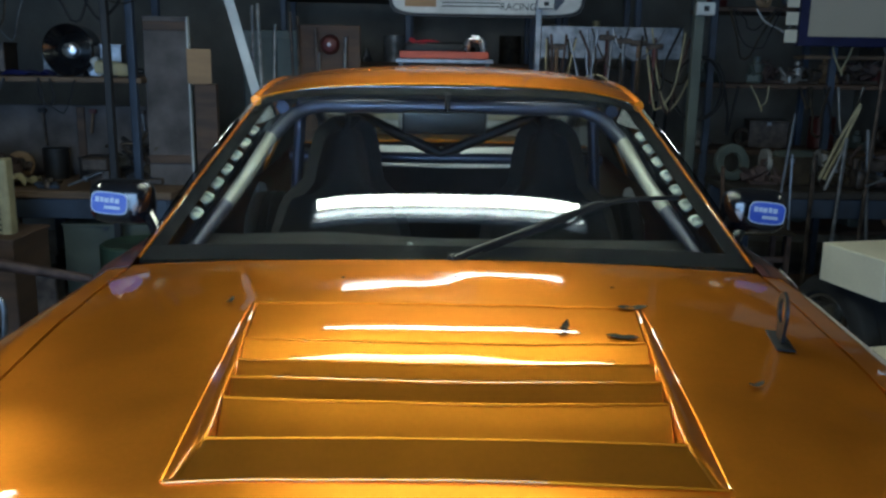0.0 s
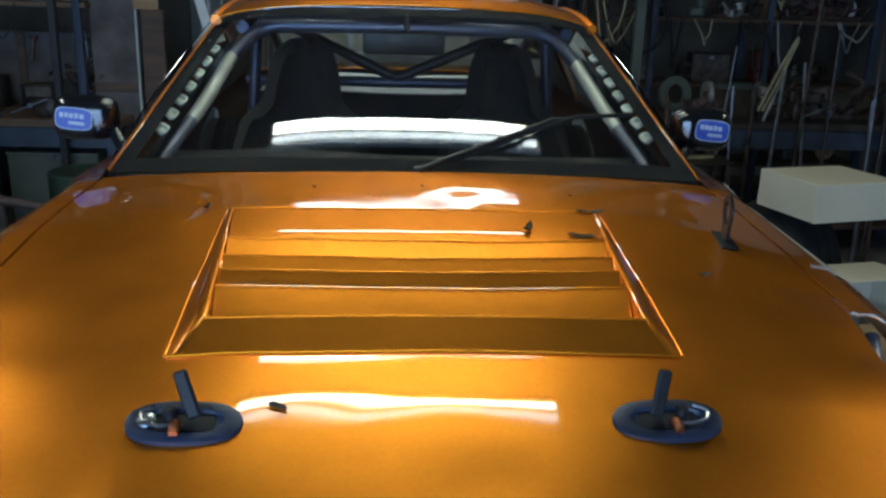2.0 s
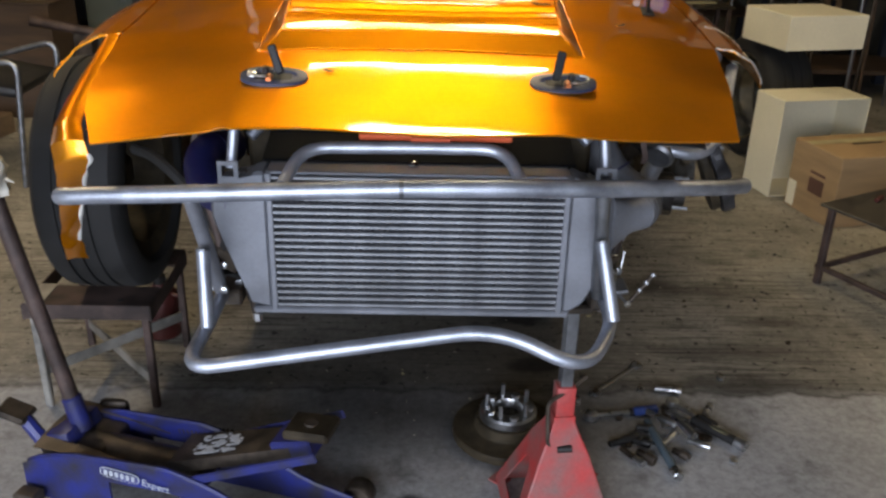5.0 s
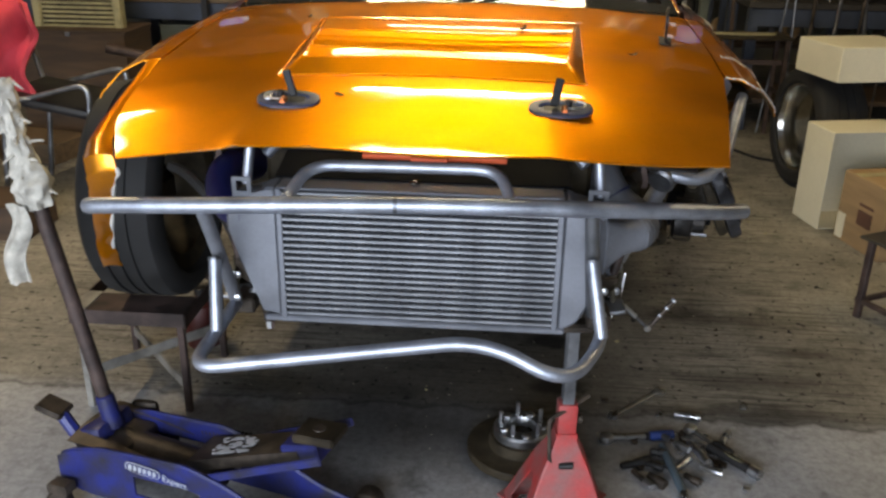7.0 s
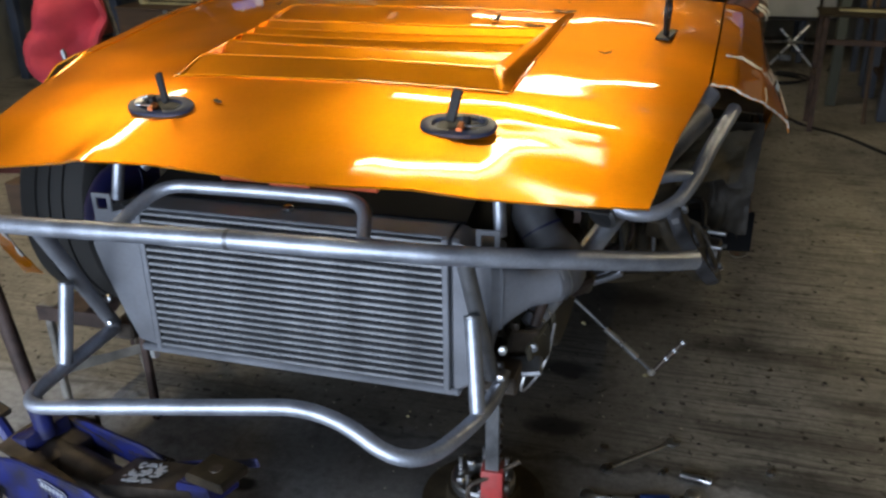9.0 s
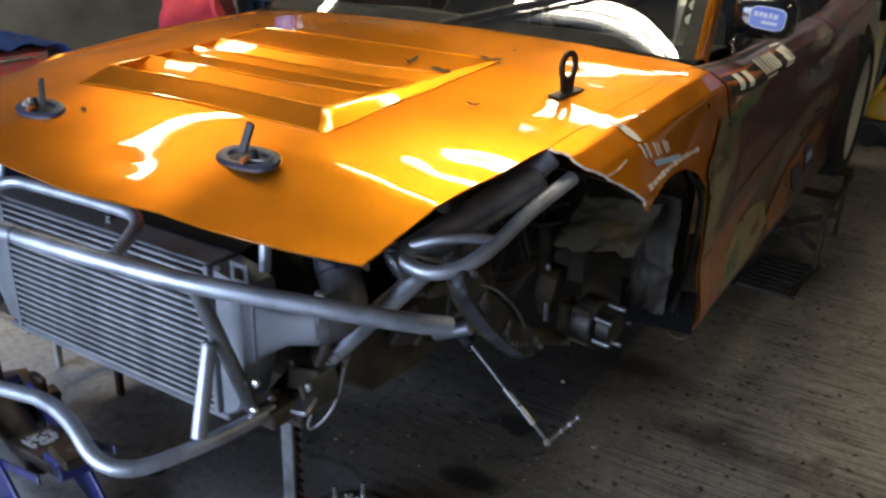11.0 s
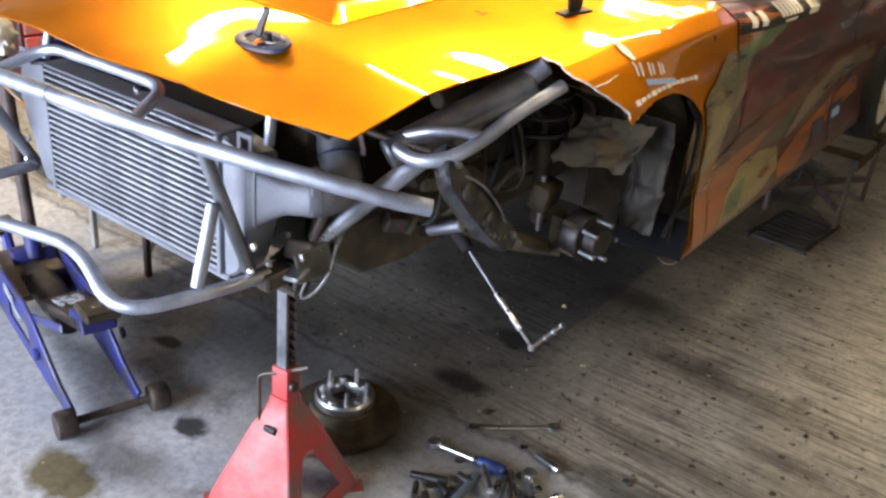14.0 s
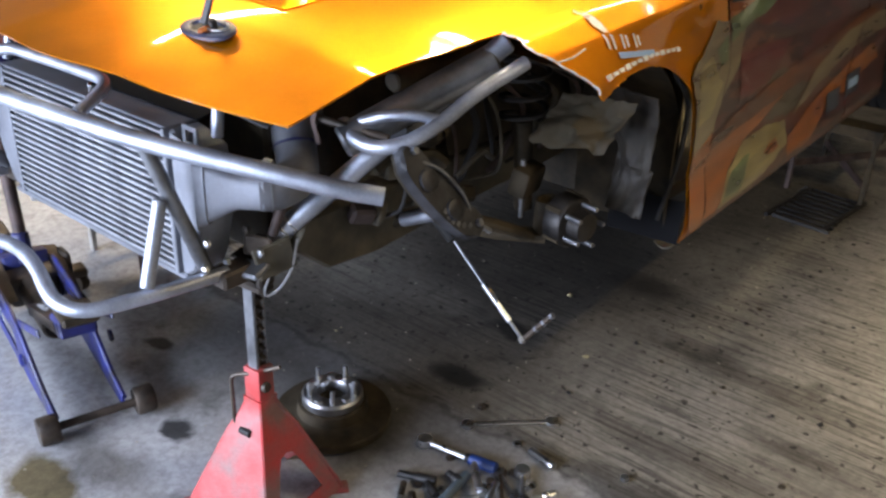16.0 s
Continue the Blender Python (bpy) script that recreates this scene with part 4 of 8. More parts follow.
def decal(name, y, z, w, h, material, tilt=0, lift=0.0065, parent=None):
    """A printed patch that follows the flank."""
    def f(u, v):
        a = radians(tilt)
        dy, dz = (u - 0.5) * w, (v - 0.5) * h
        yy, zz = y + dy * math.cos(a) - dz * math.sin(a), z + dy * math.sin(a) + dz * math.cos(a)
        return Vector((flank_x(yy, zz) + lift, yy, zz))
    return part(name, sheet(f, 6, 3, 0.0006), material, parent or wing)


flame = print_patch([(1.602, 1.066), (1.594, 1.078), (1.600, 1.091), (1.606, 1.100), (1.609, 1.088), (1.617, 1.094), (1.621, 1.080), (1.614, 1.066)], WHITE_INK, 0.006, wing, 3.0, 0.0)
for dy, hh in ((0.0, 0.024), (0.018, 0.024), (0.048, 0.024), (0.062, 0.020), (0.090, 0.024), (0.103, 0.018)):
    decal("print_bar", 1.592 + dy, 1.052 - dy * 0.10, 0.006, hh, WHITE_INK, -8)
decal("print_bar", 1.675, 1.020, 0.13, 0.010, BLUE_INK, -6)
for k in range(13):
    decal("print_bar", 1.548 + k * 0.025, 0.999 + 0.010 * math.sin(k / 13 * 3.1), 0.019, 0.0065 if k % 3 else 0.009, WHITE_INK, 6 - k)
# the wrap's slanting torn patches of colour
for k, (outline, material, lift, owner) in enumerate((
        ([(1.915, 0.925), (1.95, 0.955), (2.085, 1.025), (2.143, 1.018), (2.143, 0.74), (2.043, 0.70), (2.010, 0.79), (1.968, 0.86)], WRAP_GREY, 0.0030, wing),
        ([(2.043, 0.705), (2.143, 0.742), (2.143, 0.488), (2.052, 0.488)], WRAP_ORANGE, 0.0030, wing),
        ([(1.955, 0.93), (2.04, 0.955), (2.075, 0.90), (2.12, 0.88), (2.09, 0.80), (2.025, 0.785), (1.985, 0.86)], WRAP_BUFF, 0.0045, wing),
        ([(2.06, 0.96), (2.13, 0.99), (2.135, 0.93), (2.09, 0.92)], WRAP_GREEN, 0.0045, wing),
        ([(2.156, 1.108), (2.156, 1.022), (2.30, 1.050), (2.50, 1.088), (2.64, 1.108)], WRAP_ORANGE, 0.0025, car),
        ([(2.157, 0.965), (2.156, 1.022), (2.30, 1.050), (2.50, 1.085), (2.54, 1.072), (2.39, 1.012), (2.25, 0.985)], WRAP_GREEN, 0.003, car),
        ([(2.157, 0.965), (2.25, 0.985), (2.21, 0.90), (2.157, 0.83)], WRAP_GREY, 0.003, car),
        ([(2.22, 0.927), (2.60, 0.912), (2.50, 0.81), (2.29, 0.79)], WRAP_RED, 0.003, car),
        ([(2.156, 0.728), (2.305, 0.763), (2.706, 0.815), (3.355, 0.885), (3.355, 0.812), (2.943, 0.747), (2.524, 0.724), (2.156, 0.69)], WRAP_BROWN, 0.0035, car),
        ([(2.80, 0.632), (2.94, 0.762), (3.20, 0.835), (3.355, 0.845), (3.355, 0.765), (3.047, 0.701)], WRAP_GREY, 0.004, car),
        ([(2.156, 0.50), (2.156, 0.724), (2.337, 0.735), (2.66, 0.728), (2.40, 0.655), (2.30, 0.60), (2.24, 0.50)], WRAP_ORANGE, 0.0030, car),
        ([(2.245, 0.50), (2.305, 0.60), (2.41, 0.655), (2.55, 0.66), (2.73, 0.635), (2.76, 0.56), (2.60, 0.52), (2.50, 0.50)], WRAP_BUFF, 0.0035, car),
        ([(2.27, 0.52), (2.33, 0.59), (2.45, 0.61), (2.42, 0.55), (2.38, 0.515)], WRAP_GREEN, 0.0045, car),
        ([(2.56, 0.585), (2.66, 0.60), (2.69, 0.565), (2.60, 0.56)], WRAP_ORANGE, 0.0045, car),
        ([(2.77, 0.51), (2.77, 0.575), (2.92, 0.62), (3.355, 0.71), (3.355, 0.60), (3.02, 0.60), (2.98, 0.51)], WRAP_ORANGE, 0.003, car),
        ([(3.375, 0.89), (3.72, 0.905), (3.80, 0.84), (3.375, 0.80)], WRAP_BROWN, 0.003, car),
        ([(3.375, 0.845), (3.70, 0.862), (3.78, 0.79), (3.375, 0.76)], WRAP_GREY, 0.004, car),
        ([(3.375, 0.70), (3.60, 0.74), (3.72, 0.66), (3.375, 0.60)], WRAP_ORANGE, 0.003, car),
        ([(3.40, 1.0), (3.75, 1.10), (4.55, 1.13), (4.50, 1.05), (3.95, 1.02), (3.60, 0.955)], WRAP_ORANGE, 0.003, car),
        ([(2.95, 1.09), (3.30, 1.112), (3.34, 1.05), (3.10, 1.035)], WRAP_GREY, 0.003, car))):
    print_patch(outline, material, lift * 0.62 + (0.003 if owner is wing else 0), owner, k + 1.3, 0.009)
board = decal("name_panel", 2.455, 1.088, 0.59, 0.064, BLACK, 0, 0.005, car)
decal("race_plate", 2.69, 1.089, 0.085, 0.054, WHITE_INK, 0, 0.007, car)
for k in range(6):
    decal("print_bar", 2.415 + k * 0.03, 1.094, 0.021, 0.034, WHITE_INK, 0, 0.007, car)
decal("print_bar", 2.49, 1.064, 0.10, 0.007, WHITE_INK, 0, 0.007, car)
for k in range(2):
    decal("print_ring", 2.225 + k * 0.055, 1.085, 0.03, 0.035, WHITE_INK, 0, 0.007, car)
p, nrm = on_side(2.69, 1.089, 1, 0.010)
lettering("race_number", "113", 0.048, frame_pose(p, (0, 1, 0), nrm), BLACK, car, "black race number 113 on white")
decal("print_bar", 3.20, 0.60, 0.14, 0.07, BLUE_GREY, 0, 0.006, car)
decal("print_bar", 3.42, 0.62, 0.16, 0.08, BLUE_GREY, 0, 0.006, car)
decal("print_bar", 3.42, 0.62, 0.11, 0.03, BLUE_INK, 0, 0.008, car)
part("door_handle", box(bmesh.new(), 0.02, 0.13, 0.025, pose(on_side(3.2, 0.97)[0].x, 3.2, 0.97), 0.008), DULL, car)


# cabin
def cabin():
    part("cabin_floor", slab(-0.72, 0.72, 2.1, 5.1, 0.50, 0.54), GRIME, car)
    part("bulkhead", slab(-0.70, 0.70, 2.10, 2.13, 0.54, 1.11), GRIME, car)
    part("rear_bulkhead", slab(-0.70, 0.70, 4.50, 4.53, 0.54, 1.15), BLACK, car)

    def dash(u, v):
        s = 2 * u - 1
        prof = [(2.20, 1.115), (2.34, 1.128), (2.50, 1.122), (2.60, 1.10), (2.63, 1.04), (2.58, 0.92)]
        y, z = prof[round(v * 5)]
        return Vector((s * 0.70, y + 0.02 * s * s, z + 0.012 * math.exp(-((s + 0.45) / 0.25) ** 2)))
    part("dashboard", sheet(dash, 30, 5, 0.004), BLACK, car, "matt black dashboard")
    part("dash_stud", lathe(bmesh.new(), [(0.008, 0), (0.007, 0.006), (0.003, 0.008)], pose(-0.09, 2.37, 1.13), 10), CHROME, car)
    for s in (-1, 1):
        def seat(u, v, s=s):
            w = float(np.interp(v, [0, 0.45, 0.62, 0.70, 0.85, 0.95, 1.0], [0.22, 0.23, 0.20, 0.135, 0.118, 0.100, 0.05]))
            y = lerp(2.95, 3.32, v) - 0.10 * abs(2 * u - 1) ** 2.5
            return Vector((s * 0.34 + (2 * u - 1) * w, y, lerp(0.72, 1.388, v)))
        part("seat", sheet(seat, 20, 24, 0.05), CLOTH, car, "black bucket seat")
        part("harness", sheet(lambda u, v: Vector((s * 0.34 + 0.07 + 0.03 * u, lerp(3.10, 3.24, v), lerp(0.85, 1.22, v))), 2, 8, 0.003), NAVY, car)
        part("harness", sheet(lambda u, v: Vector((s * 0.34 - 0.10 + 0.03 * u, lerp(3.10, 3.24, v), lerp(0.85, 1.22, v))), 2, 8, 0.003), NAVY, car)
    # cage
    uu = lambda s: 0.055 if s < 0 else 0.945
    for s in (-1, 1):
        leg = [screen_pt(q if s < 0 else 1 - q, v) + Vector((-s * 0.015, 0.075, -0.055)) for q, v in ((0.030, 0.02), (0.034, 0.10), (0.040, 0.22), (0.049, 0.36), (0.055, 0.50), (0.055, 0.8))]
        part("cage_leg", sweep(bmesh.new(), leg[3:], 0.019, 12), PALE_CAGE, car, "pale painted roll cage leg")
        part("cage_foot", sweep(bmesh.new(), leg[:4], 0.019, 12), CAGE, car, "dark blue-grey lower end of the cage leg")
        def gus(u, v, s=s):
            return screen_pt(lerp(0.012, 0.05, u) if s < 0 else lerp(0.988, 0.95, u), lerp(0.10, 0.86, v)) + Vector((0, 0.045, -0.03))
        plate = part("cage_gusset", sheet(gus, 3, 16, 0.002), GLOSS, car)
        for k in range(7):
            c = gus(0.5, 0.22 + 0.115 * k) + Vector((0, -0.004, 0.003))
            part("dimple", lathe(bmesh.new(), [(0.021, 0), (0.017, 0.005), (0.010, 0.006), (0.006, 0.001)], frame_pose(c, (1, 0, 0), (-s * 0.35, -0.6, 0.7)) @ pose(0, 0, 0, 90), 14), GUSSET, plate)
        part("cage_rear_stay", rod(bmesh.new(), (s * 0.50, 3.45, 1.47), (s * 0.48, 4.40, 1.05), 0.02), CAGE, car)
        part("cage_side", sweep(bmesh.new(), [roof_pt(0.055 if s < 0 else 0.945, v) + Vector((0, 0.02, -0.055)) for v in (0.03, 0.3, 0.62)], 0.02, 10), CAGE, car)
        part("cage_hoop_leg", rod(bmesh.new(), (s * 0.60, 3.46, 0.55), (s * 0.53, 3.45, 1.44), 0.021), CAGE, car)
        part("cage_brace", rod(bmesh.new(), (s * 0.44, 3.455, 1.435), (-s * 0.01 - 0.02, 3.47, 1.235), 0.02), BLACK, car)
    header = [screen_pt(uu(-1), 0.80) + Vector((0.015, 0.075, -0.055))] + [screen_pt(u, 0.955) + Vector((0, 0.05, -0.045)) for u in (0.13, 0.3, 0.5, 0.7, 0.87)] + [screen_pt(uu(1), 0.80) + Vector((-0.015, 0.075, -0.055))]
    part("cage_header", sweep(bmesh.new(), smooth_path(header, 0.03), 0.021, 12), CAGE, car, "dark blue-grey roll cage header tube")
    part("cage_hoop", sweep(bmesh.new(), bent([(-0.53, 3.45, 1.40), (-0.46, 3.45, 1.48), (0.46, 3.45, 1.48), (0.53, 3.45, 1.40)], 0.08), 0.021, 10), CAGE, car)
    part("harness_bar", rod(bmesh.new(), (-0.58, 3.47, 1.225), (0.58, 3.47, 1.225), 0.02), CAGE, car)
    part("roof_lining", sheet(lambda u, v: roof_pt(lerp(0.03, 0.97, u), lerp(0.03, 0.97, v)) + Vector((0, 0, -0.012)), 16, 12, 0.003), CLOTH, car, "dark lining under the roof skin")
    part("parcel_shelf", sheet(lambda u, v: Vector((lerp(-0.60, 0.60, u), lerp(3.95, 4.50, v), 1.135 + 0.03 * v + 0.004 * math.sin(9 * u))), 10, 6, 0.003), WHITE_PANEL, car, "pale bare metal shelf behind the cage")
    for s in (-1, 1):
        part("pillar_lining", sheet(lambda u, v: Vector((s * 0.742, lerp(3.80, 4.58, u), lerp(1.13, 1.175, u))).lerp(roof_pt(0.0 if s < 0 else 1.0, lerp(0.86, 0.99, u)) + Vector((-s * 0.004, 0, -0.008)), v), 6, 8, 0.003), CLOTH, car)
    mir = part("cabin_mirror", box(bmesh.new(), 0.245, 0.025, 0.068, pose(-0.008, 2.80, 1.404, 10), 0.01, 2), BLACK, car)
    part("mirror_stalk", rod(bmesh.new(), (0, 2.80, 1.43), (0, 2.78, 1.49), 0.008), BLACK, mir)
    part("pillar_lining", slab(-0.45, 0.45, 2.90, 2.93, 1.455, 1.485), BLACK, car)


cabin()


# ---- nose: cooler, bars, engine bay ----
def cooler():
    cool = part("intercooler", slab(-0.288, 0.288, 0.967, 1.02, 0.622, 0.908), FIN, car, "front-mounted alloy intercooler")
    rows = 20
    z0, z1 = 0.630, 0.902
    strip = bmesh.new()
    box(strip, 0.568, 0.030, 0.0060, Matrix(), 0.0012)
    first = part("cooler_bar", strip, COOLER_BAR, cool)
    data = first.data
    for k in range(rows):
        z = lerp(z0, z1, k / (rows - 1))
        if k == 0:
            first.matrix_world = first.matrix_basis = pose(0, 0.958, z)
            first.matrix_parent_inverse = parent_world(cool).inverted()
        else:
            o = new("cooler_bar", data)
            o.parent = cool
            o.matrix_parent_inverse = parent_world(cool).inverted()
            o.matrix_basis = pose(0, 0.958, z)
    verts, faces = [], []
    rnd = random.Random(3)
    for k in range(rows - 1):
        zc = lerp(z0, z1, (k + 0.5) / (rows - 1))
        h = (z1 - z0) / (rows - 1) / 2 - 0.003
        x = -0.283
        while x < 0.283:
            d = 0.003 * (1 if len(faces) % 2 else -1) + rnd.uniform(-0.0012, 0.0012)
            b = len(verts)
            verts += [(x - d, 0.950, zc - h), (x + d, 0.950, zc + h), (x + d, 0.967, zc + h), (x - d, 0.967, zc - h)]
            faces.append((b, b + 1, b + 2, b + 3))
            x += 0.0055
    me = bpy.data.meshes.new("fins")
    me.from_pydata(verts, [], faces)
    me.materials.append(ALLOY)
    o = new("fin_pack", me)
    o.parent, o.matrix_parent_inverse = cool, parent_world(cool).inverted()
    o["kind"] = "stuff"
    for s in (-1, 1):
        part("side_strip", box(bmesh.new(), 0.012, 0.042, 0.292, pose(s * 0.289, 0.962, 0.766), 0.002), ALLOY, cool)
        top = [(0.295, 0.911), (0.318, 0.911), (0.338, 0.893), (0.388, 0.890), (0.404, 0.845), (0.404, 0.815), (0.386, 0.770), (0.356, 0.685), (0.340, 0.628), (0.295, 0.618)] if s < 0 else \
              [(0.295, 0.911), (0.310, 0.910), (0.334, 0.892), (0.378, 0.889), (0.380, 0.82), (0.376, 0.76), (0.356, 0.67), (0.338, 0.636), (0.312, 0.618), (0.295, 0.618)]
        part("end_tank", prism([(s * x, z) for x, z in top], 0.070, pose(0, 0.984, 0), 0.006), ALLOY, cool, "cast alloy end tank")
    part("end_plate", slab(-0.335, 0.312, 0.947, 1.02, 0.606, 0.621, 0.004), ALLOY, cool)
    part("top_plate", slab(-0.294, 0.294, 0.947, 1.02, 0.908, 0.914, 0.002), ALLOY, cool)
    part("cooler_stud", lathe(bmesh.new(), [(0.011, 0), (0.011, 0.006), (0.006, 0.010)], pose(-0.012, 0.992, 0.914), 8), CHROME, cool)
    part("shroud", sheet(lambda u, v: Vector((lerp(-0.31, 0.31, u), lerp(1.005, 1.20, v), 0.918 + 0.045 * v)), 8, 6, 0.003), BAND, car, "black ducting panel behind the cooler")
    # outlets
    def outlet(u, v):
        # a tapered casting: tall where it leaves the tank, round at the hose
        a = 2 * math.pi * u
        c, sn = math.cos(a), math.sin(a)
        mid = Vector((0.352, 0.966, 0.815)).lerp(Vector((0.458, 1.034, 0.815)), v)
        side = Vector((-0.55, 0.83, 0)).lerp(Vector((-0.62, 0.78, 0)), v)
        e = lerp(0.35, 0.8, v)
        up = lerp(0.086, 0.036, min(1, v * 1.7) ** 0.75) if sn < 0 else lerp(0.062, 0.036, min(1, v * 1.7) ** 0.75)
        return mid + side * (math.copysign(abs(c) ** e, c) * lerp(0.030, 0.036, v)) + Vector((0, 0, math.copysign(abs(sn) ** e, sn) * up))
    casting = part("outlet_box", sheet(outlet, 32, 18), ALLOY, cool, "tapered cast alloy outlet")
    part("weld_bead", sweep(bmesh.new(), [outlet(k / 24, 0.14) + Vector((0.001, 0, 0.0008 * math.sin(k * 2))) for k in range(25)], 0.003, 6), ALLOY, casting)
    ends = ((1, [(0.446, 1.026, 0.815), (0.466, 1.055, 0.816), (0.462, 1.10, 0.824), (0.425, 1.135, 0.845), (0.395, 1.155, 0.885), (0.38, 1.20, 0.92)], GREY_HOSE), (-1, [(-0.36, 0.985, 0.84), (-0.41, 1.01, 0.85), (-0.44, 1.06, 0.87), (-0.445, 1.12, 0.89), (-0.42, 1.22, 0.88)], NAVY))
    for s, pts, colour in ends:
        o = part("hose", sweep(bmesh.new(), smooth_path(pts, 0.015), 0.040, 20), colour, cool, "wide silicone hose clipped to the cooler outlet")
        for q in (0, 3):
            c, d = Vector(pts[q]), (Vector(pts[q + 1]) - Vector(pts[q])).normalized()
            part("hose_clip", rod(bmesh.new(), c + d * 0.012, c + d * 0.024, 0.0425, seg=22), NAVY if q else DULL, o, "worm-drive hose clip")
        part("clip_screw", box(bmesh.new(), 0.022, 0.012, 0.012, Matrix.Translation(Vector(pts[0]) + Vector((0.01, 0.015, 0.05))), 0.002), DULL, o)
    for x in (-0.366, 0.360):
        bm = bmesh.new()
        for bx, bz, w, h in ((x - 0.0155, 0.900, 0.009, 0.062), (x + 0.0155, 0.900, 0.009, 0.062), (x, 0.9265, 0.024, 0.009), (x, 0.885, 0.024, 0.032)):
            box(bm, w, 0.005, h, pose(bx, 0.952, bz), 0.0006)
        part("mount_tab", bm, ALLOY, cool, "flat bracket with a square bolt hole")


cooler()
R = 0.0165


def bars():
    main = smooth_path([(-0.655, 0.872, 0.884), (-0.640, 0.862, 0.888), (-0.56, 0.846, 0.898), (-0.41, 0.826, 0.911), (-0.20, 0.814, 0.925), (0.0, 0.816, 0.932), (0.18, 0.832, 0.930), (0.34, 0.870, 0.919), (0.48, 0.947, 0.895), (0.62, 1.036, 0.867), (0.686, 1.092, 0.852)], 0.02)
    bar = part("bumper_bar", sweep(bmesh.new(), main, R, 14), BARE, car, "bare bent steel bumper tube")
    part("bar_cap", lathe(bmesh.new(), [(R * 0.8, 0), (R * 0.78, 0.001)], look((0.6865, 1.0925, 0.8519), (0.8, 1.19, 0.83)), 14), BLACK, bar)
    part("weld_band", sweep(bmesh.new(), smooth_path([(-0.034, 0.8154, 0.9312), (-0.026, 0.8155, 0.9314)], 0.004), R + 0.0010, 14), DULL, bar)
    hoop = bent([(-0.243, 0.826, 0.930), (-0.216, 0.925, 0.970), (0.0, 0.935, 0.970), (0.160, 0.935, 0.970), (0.186, 0.845, 0.936)], 0.05)
    part("top_hoop", sweep(bmesh.new(), hoop, 0.0118, 12), BARE, bar, "smaller bare steel hoop")
    low = bent([(0.385, 0.985, 0.640), (0.380, 0.840, 0.652), (0.304, 0.692, 0.634), (0.150, 0.737, 0.697), (-0.412, 0.698, 0.626), (-0.400, 0.82, 0.640), (-0.400, 0.975, 0.640)], 0.09, 8)
    part("lower_hoop", sweep(bmesh.new(), low, 0.0135, 12), BARE, bar, "bare bent steel lower splitter tube")
    posts = {1: ((0.350, 0.884, 0.811), (0.375, 0.822, 0.668), (0.341, 0.872, 0.912), (0.368, 0.952, 0.655)),
             -1: ((-0.403, 0.862, 0.790), (-0.392, 0.806, 0.650), (-0.408, 0.828, 0.905), (-0.400, 0.968, 0.638))}
    for s, (f0, f1, r0, r1) in posts.items():
        part("front_post", rod(bmesh.new(), f0, f1, 0.0128), BARE, bar)
        part("post_collar", rod(bmesh.new(), Vector(f0), Vector(f0).lerp(Vector(f1), 0.05), 0.0142), DULL, bar)
        part("rear_post", rod(bmesh.new(), r0, r1, 0.0140), DULL if s > 0 else ALLOY, bar)
        for dy, dz in ((-0.005, 0.025), (0.004, 0.075)):
            part("bolt", lathe(bmesh.new(), [(0.008, 0), (0.008, 0.008), (0.004, 0.010)], pose(s * 0.388, 0.945 + dy, 0.64 + dz, 90, 0, 0), 6), CHROME, bar)
        part("foot_bracket", box(bmesh.new(), 0.05, 0.08, 0.035, pose(s * 0.385, 1.0, 0.632), 0.005), GREASE, bar)


bars()


